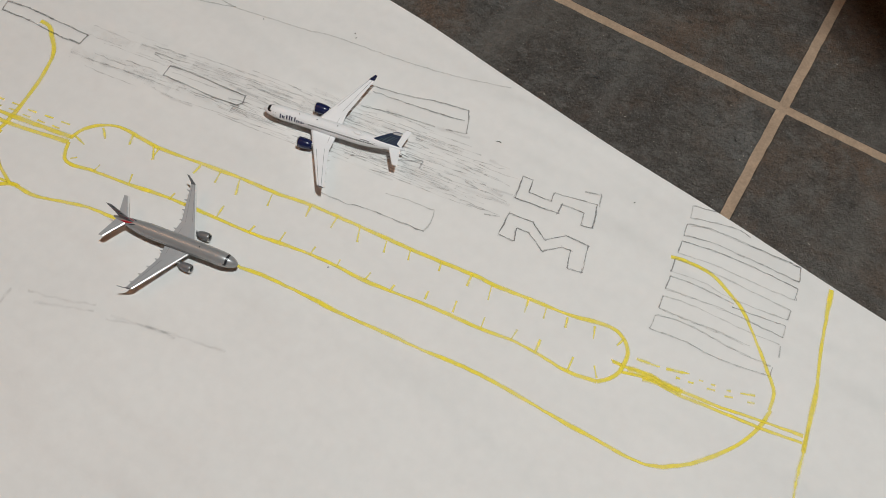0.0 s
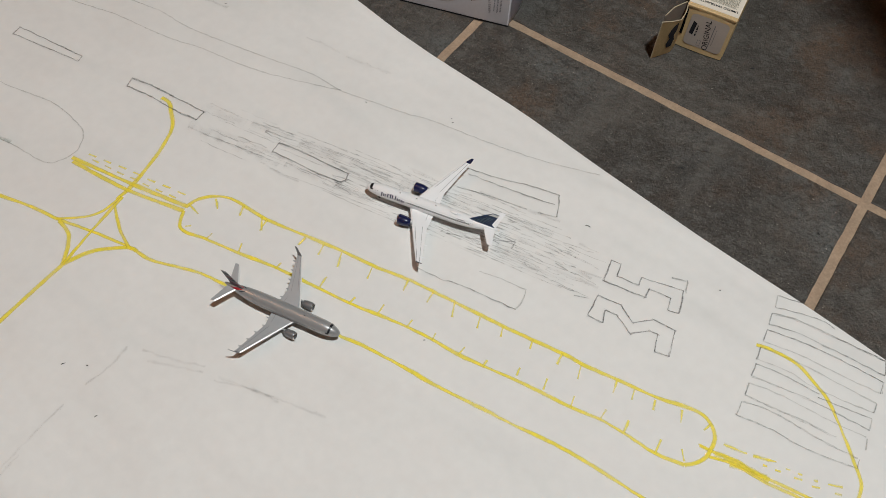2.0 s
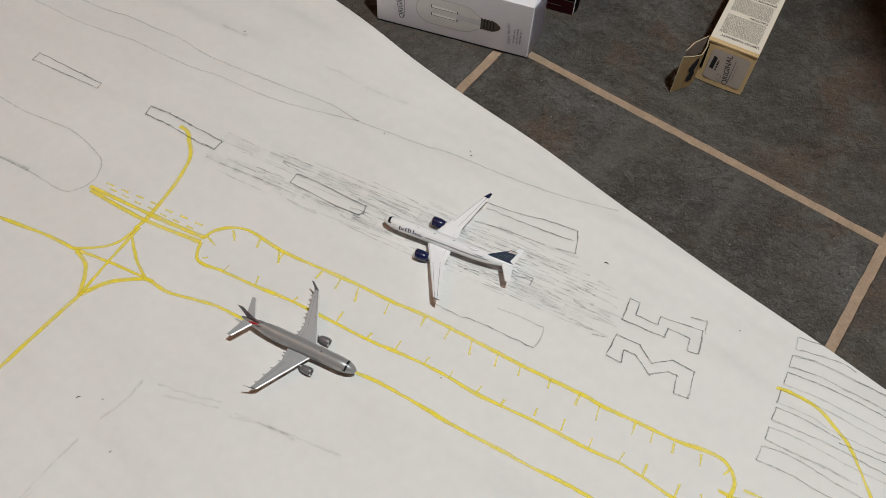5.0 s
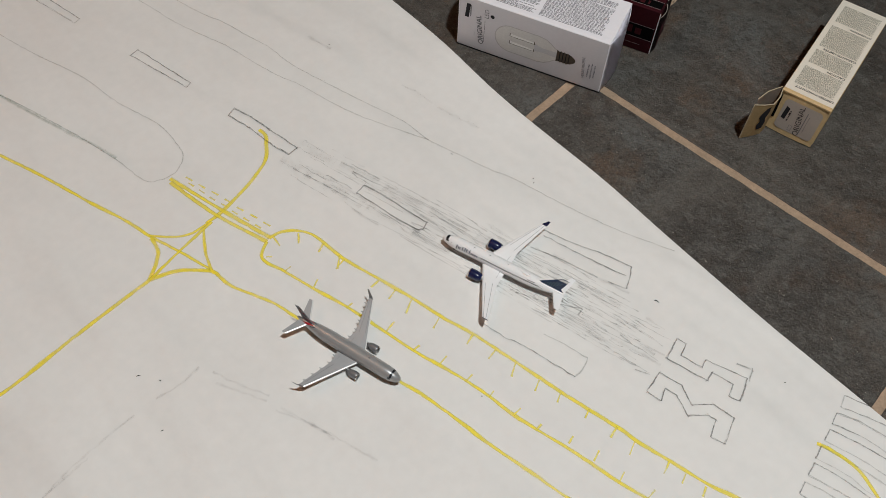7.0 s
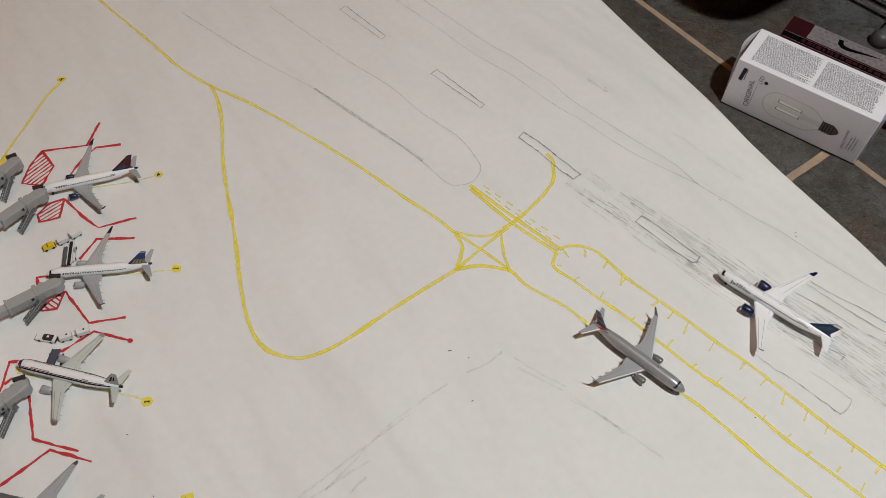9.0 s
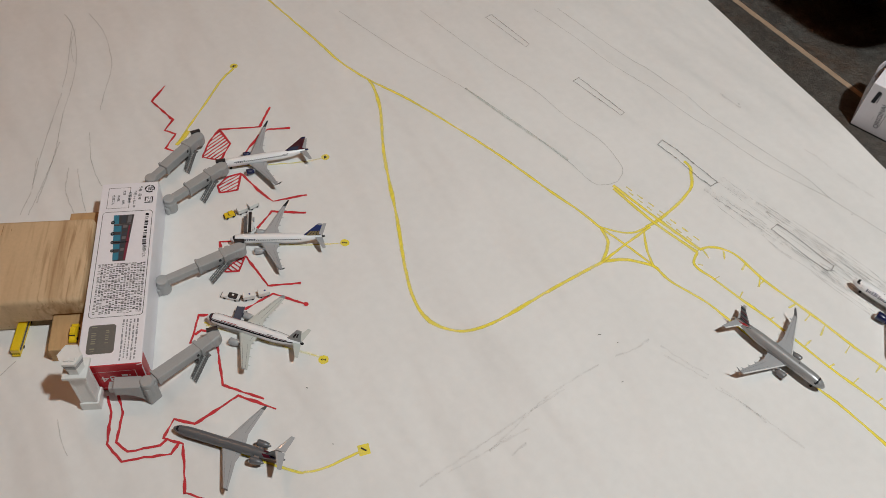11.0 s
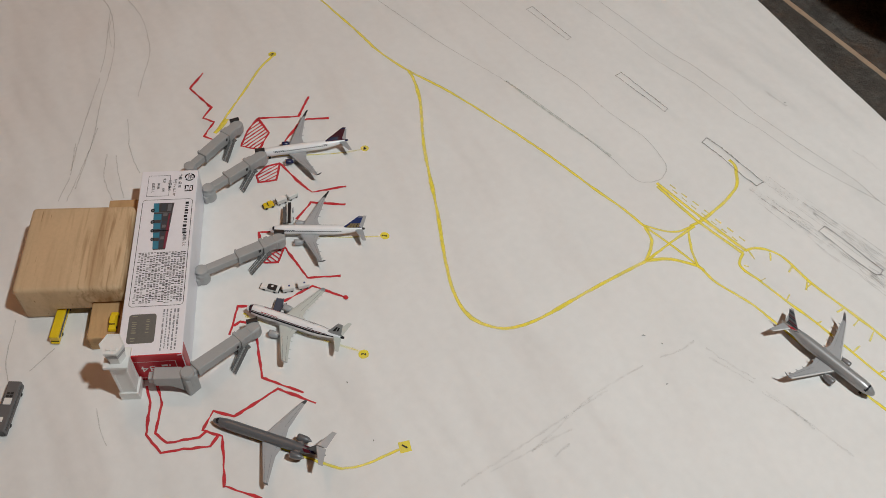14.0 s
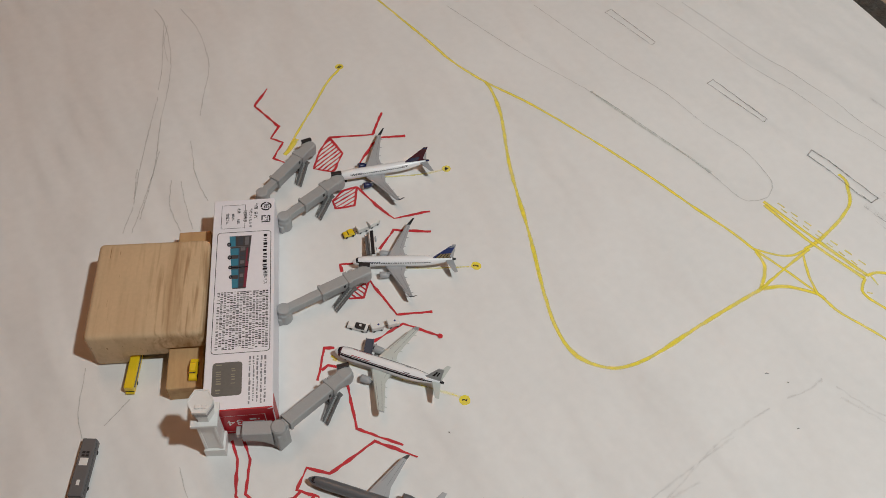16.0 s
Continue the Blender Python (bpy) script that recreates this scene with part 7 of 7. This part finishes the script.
    for a, b in zip(rows, rows[1:]):
        bm.faces.new((a[0], b[0], b[1], a[1]))
    bmesh.ops.solidify(bm, geom=bm.faces[:], thickness=0.0004)
    part("dust_flap", bm, "grey_card", th, "grey inner dust flap")
    for line in ([p + Vector((0, 0, hi + 0.0001)) for p, lo, hi in cols], [p + Vector((0, 0, hi + 0.0001)) for p, lo, hi in back], [cols[-1][0], cols[-1][0] + Vector((0, 0, 0.0388))]):
        edge = None
        for a, b in zip(line, line[1:]):
            edge = tube(a, b, 0.00042, 5, edge)
        part("cut_edge", edge, "card_edge", flap, "pale cut card edge")
    # top print
    T = plane_at((0, 0, Hh + 0.0004), (1, 0, 0), (0, 1, 0))
    blocks = ((0.0105, 0.0345, 41), (0.0395, 0.0580, 42), (0.0630, 0.0930, 43), (0.0990, 0.1230, 44))
    for a, b, sd in blocks:
        stick("small_print", small_print(0.0045, a, 0.0365, b, int((b - a) / 0.0010), sd, 0.55, 1.3), "olive_print", th, T)
    for body, x, y in (("LIMITED WARRANTY", 0.0225, 0.0075), ("CAUTION", 0.0290, 0.0370), ("GARANTIE LIMITÉE", 0.0230, 0.0607), ("ATTENTION", 0.0280, 0.0960)):
        stick("printed_words", text(body, 0.0033, 0.00008), "print_black", th, T @ Matrix.Translation((x, y, 0)) @ Matrix.Rotation(math.pi, 4, "Z"))


tan_carton()


# ---- red ball cartons behind the white carton ----
def ball_carton():
    u = Vector((0.957, 0.29, 0)).normalized()
    turn = Matrix.Rotation(math.atan2(u.y, u.x), 4, "Z")
    L, D, Hh = 0.1400, 0.0400, 0.0460
    th = thing("ball_carton", Matrix.Translation((-0.3060, 0.0610, 0.0004)) @ turn, "dark red ball carton with pale dimpled top beside a bulb carton", "carton")
    part("carton_body", box(-L, 0, 0, D, 0, Hh, 0.0007), "wine", th)
    for y0, y1, out in ((0.0005, D * 0.52, 0.0024), (D * 0.50, D - 0.0005, 0.0016)):
        bm = bmesh.new()
        rows = [[bm.verts.new((0.0002 + out * math.sin(math.pi * k / 8) ** 0.8, y0 + (y1 - y0) * k / 8, z)) for z in (0.001, Hh - 0.002 - (0.004 if y0 < 0.01 else 0.0))] for k in range(9)]
        for a, b in zip(rows, rows[1:]):
            bm.faces.new((a[0], b[0], b[1], a[1]))
        bmesh.ops.solidify(bm, geom=bm.faces[:], thickness=0.0005)
        part("end_flap", bm, "wine", th, "bulging end flap", smooth=True)
        zt = Hh - 0.002 - (0.004 if y0 < 0.01 else 0.0)
        rim = None
        for k in range(8):
            q = [(0.0002 + out * math.sin(math.pi * j / 8) ** 0.8, y0 + (y1 - y0) * j / 8, zt) for j in (k, k + 1)]
            rim = tube(q[0], q[1], 0.0003, 5, rim)
        part("worn_edge", rim, "grey_card", th, "pale worn card edge")
        part("worn_edge", tube((0.0006, y1, 0.001), (0.0006, y1, zt), 0.0003, 5), "grey_card", th)
    E = plane_at((0.0030, 0, 0), (0, 1, 0), (0, 0, 1))
    stick("print_block", frame_line(0.0045, 0.0170, 0.0170, 0.0290, 0.0012), "maroon_print", th, E)
    stick("print_block", quads([(0.0070, 0.0200, 0.0145, 0.0255)]), "maroon_print", th, E)
    stick("small_print", small_print(0.0035, 0.0050, 0.0185, 0.0130, 4, 54, 0.35, 2.5), "maroon_print", th, E)
    stick("small_print", small_print(0.0225, 0.0060, 0.0380, 0.0360, 7, 55, 0.3, 2.5), "wine_light", th, E)
    F = plane_at((0, -0.0001, 0), (1, 0, 0), (0, 0, 1))
    T = plane_at((0, 0, Hh + 0.0001), (1, 0, 0), (0, 1, 0))
    up = Matrix.Translation((0, 0, 0.00006))
    stick("dark_band", quads([(-L + 0.001, 0.0142, -0.0012, 0.0272)]), "deep_black", th, F)
    stick("print_bar", quads([(-L + 0.001, 0.0137, -0.0012, 0.0141), (-L + 0.001, 0.0273, -0.0012, 0.0277), (-0.040, 0.0066, -0.010, 0.0070)]), "dimple", th, F @ up)
    stick("word_mark", small_print(-0.130, 0.0165, -0.009, 0.0245, 1, 51, 0.9, 0.7), "wine_light", th, F @ up)
    stick("small_print", small_print(-0.060, 0.0040, -0.006, 0.0120, 3, 52, 0.22, 4.0), "wine_light", th, F @ up)
    part("worn_edge", tube((0.0001, -0.0001, 0.001), (0.0001, -0.0001, Hh - 0.001), 0.00040, 6), "white_card", th, "white worn card edge")
    # white bit painted in for the glint at the top corner
    part("worn_glint_corner", tube((0.0004, D - 0.0010, Hh - 0.0003), (-0.0012, D - 0.0002, Hh + 0.0001), 0.0005, 6), "white_card", th)
    # top: dark band with block lettering, then the dimpled print
    stick("dark_band", quads([(-L + 0.001, 0.0040, -0.001, 0.0125)]), "deep_black", th, T)
    stick("print_bar", quads([(-L + 0.001, 0.0034, -0.001, 0.0038), (-L + 0.001, 0.0127, -0.001, 0.0131)]), "dimple", th, T)
    stick("word_mark", small_print(-0.120, 0.0055, -0.012, 0.0110, 1, 53, 0.9, 0.7), "wine_light", th, T @ Matrix.Translation((0, 0, 0.00006)))
    stick("dimpled_print", quads([(-0.118, 0.0150, -0.030, D - 0.0008)]), "dimple", th, T, "pale dimpled ball print")
    for k in range(52):
        x, y = -0.1150 + 0.0066 * (k % 13) + 0.003 * ((k // 13) % 2), 0.0180 + 0.0058 * (k // 13)
        stick("dimple", oval(x, y, 0.0022, 0.0020, 12), M_DIMPLE, th, T @ Matrix.Translation((0, 0, 0.00006)))
    sw = [(-0.0915, 0.0335), (-0.0905, 0.0260), (-0.0860, 0.0222), (-0.0800, 0.0215), (-0.0460, 0.0320), (-0.0800, 0.0268), (-0.0842, 0.0276), (-0.0862, 0.0300), (-0.0872, 0.0345)]
    stick("emblem", poly(sw), "deep_black", th, T @ Matrix.Translation((0, 0, 0.00012)), "plain black curved emblem")
    stick("red_corner", quads([(-0.029, 0.0150, -0.0008, D - 0.0008), (-L + 0.0008, 0.0150, -0.1185, D - 0.0008)]), "wine_light", th, T)


M_DIMPLE = mat("dimple_print", (0.20, 0.165, 0.165), 0.4, vary=0.4, scale=110)
ball_carton()


# ---- dark armchair whose base overhangs the floor ----
def armchair():
    th = thing("armchair", Matrix.Translation((-0.69, 0.30, 0)), "black upholstered armchair on chrome legs with grey glides", "armchair")
    # body is unseen; its outline is set by the shadow on the tiles
    part("seat_base", box(-0.31, 0.262, -0.302, 0.30, 0.13, 0.32, 0.055, 5), "upholstery", th)
    part("seat_cushion", box(-0.21, 0.16, -0.27, 0.20, 0.32, 0.43, 0.03, 3), "upholstery", th)
    part("backrest", box(-0.29, 0.24, 0.18, 0.32, 0.30, 0.80, 0.05, 4), "upholstery", th)
    for x in (-0.26, 0.21):
        part("armrest", box(x - 0.05, x + 0.05, -0.28, 0.28, 0.30, 0.56, 0.035, 4), "upholstery", th)
    # low slab added to block bounced light and deepen the shadow below
    part("shade_slab", box(-0.30, 0.150, -0.215, 0.29, 0.018, 0.16, 0.016, 3), "upholstery", th)
    for x, y in ((0.290, -0.138), (-0.28, -0.24), (0.22, 0.27), (-0.28, 0.27)):
        leg = part("leg", tube((x, y, 0.012), (x + 0.030 * (x > 0.25), y + 0.10 * (x > 0.25), 0.17), 0.006, 14), "grey_dark", th, "dark metal leg")
        dome = [[(x + rr * math.cos(2 * math.pi * k / 20), y + rr * math.sin(2 * math.pi * k / 20), z) for k in range(20)] for rr, z in ((0.0098, 0.0004), (0.0104, 0.006), (0.0096, 0.011), (0.0072, 0.0142), (0.0030, 0.0156))]
        part("glide", loft(dome), "glide", leg, "grey metal glide", smooth=True)
    for dy in (0.0, 0.019):
        part("floor_bar", tube((0.180, -0.108 + dy, 0.0065), (0.285, -0.094 + dy, 0.0065), 0.0038, 14), "chrome", th, "chrome floor bar")
    return th


armchair()


def shade_table():
    """An unseen dark table off the sheet, added to shade the floor's far corner."""
    th = thing("shade_table", Matrix.Translation((0.283, 0.216, 0)), "unseen dark round table added to shade the tiles", "table")
    ring = lambda r, z: [(r * math.cos(2 * math.pi * k / 48), r * math.sin(2 * math.pi * k / 48), z) for k in range(48)]
    part("tabletop", loft([ring(0.340, 0.722), ring(0.350, 0.728), ring(0.350, 0.742), ring(0.344, 0.748)]), "dark_wood", th)
    part("column", loft([ring(0.05, 0.02), ring(0.035, 0.10), ring(0.03, 0.40), ring(0.045, 0.722)]), "dark_wood", th, smooth=True)
    part("foot", loft([ring(0.13, 0.0004), ring(0.13, 0.012), ring(0.06, 0.03)]), "dark_wood", th)


shade_table()

# ---- floor tiles ----
def tile_mesh():
    """A tile with a slightly ragged arris."""
    h = (PITCH - JOINT) / 2
    rnd = random.Random(3)
    n = 44
    path = []
    for sx, sy, dx, dy in ((-1, -1, 1, 0), (1, -1, 0, 1), (1, 1, -1, 0), (-1, 1, 0, -1)):
        path += [(sx + 2 * dx * k / n, sy + 2 * dy * k / n, dx, dy) for k in range(n)]
    jag = [rnd.uniform(-0.00028, 0.00028) for k in range(len(path))]
    bm = bmesh.new()
    rings = []
    for inset, z, f in ((0.0, -0.0012, 1.0), (0.0003, -0.0005, 1.0), (0.0011, 0.0, 0.8)):
        rings.append([bm.verts.new((x * (h - inset) + dy * j * f, y * (h - inset) - dx * j * f, z)) for (x, y, dx, dy), j in zip(path, jag)])
    count = len(path)
    for a, b in zip(rings, rings[1:]):
        for k in range(count):
            bm.faces.new((a[k], a[(k + 1) % count], b[(k + 1) % count], b[k]))
    bm.faces.new(rings[-1])
    me = bpy.data.meshes.new("tile")
    bm.normal_update()
    bm.to_mesh(me)
    bm.free()
    me.materials.append(M["tile"])
    return me


TILE = tile_mesh()
for i in range(-7, 7):
    for j in range(-7, 7):
        ob = new("tile", TILE)
        ob.parent = floor
        ob.location = ((i + 0.5) * PITCH, (j + 0.5) * PITCH, RND.uniform(-0.0002, 0.0))
        ob.rotation_euler = (0, 0, RND.choice((0, 1, 2, 3)) * math.pi / 2)
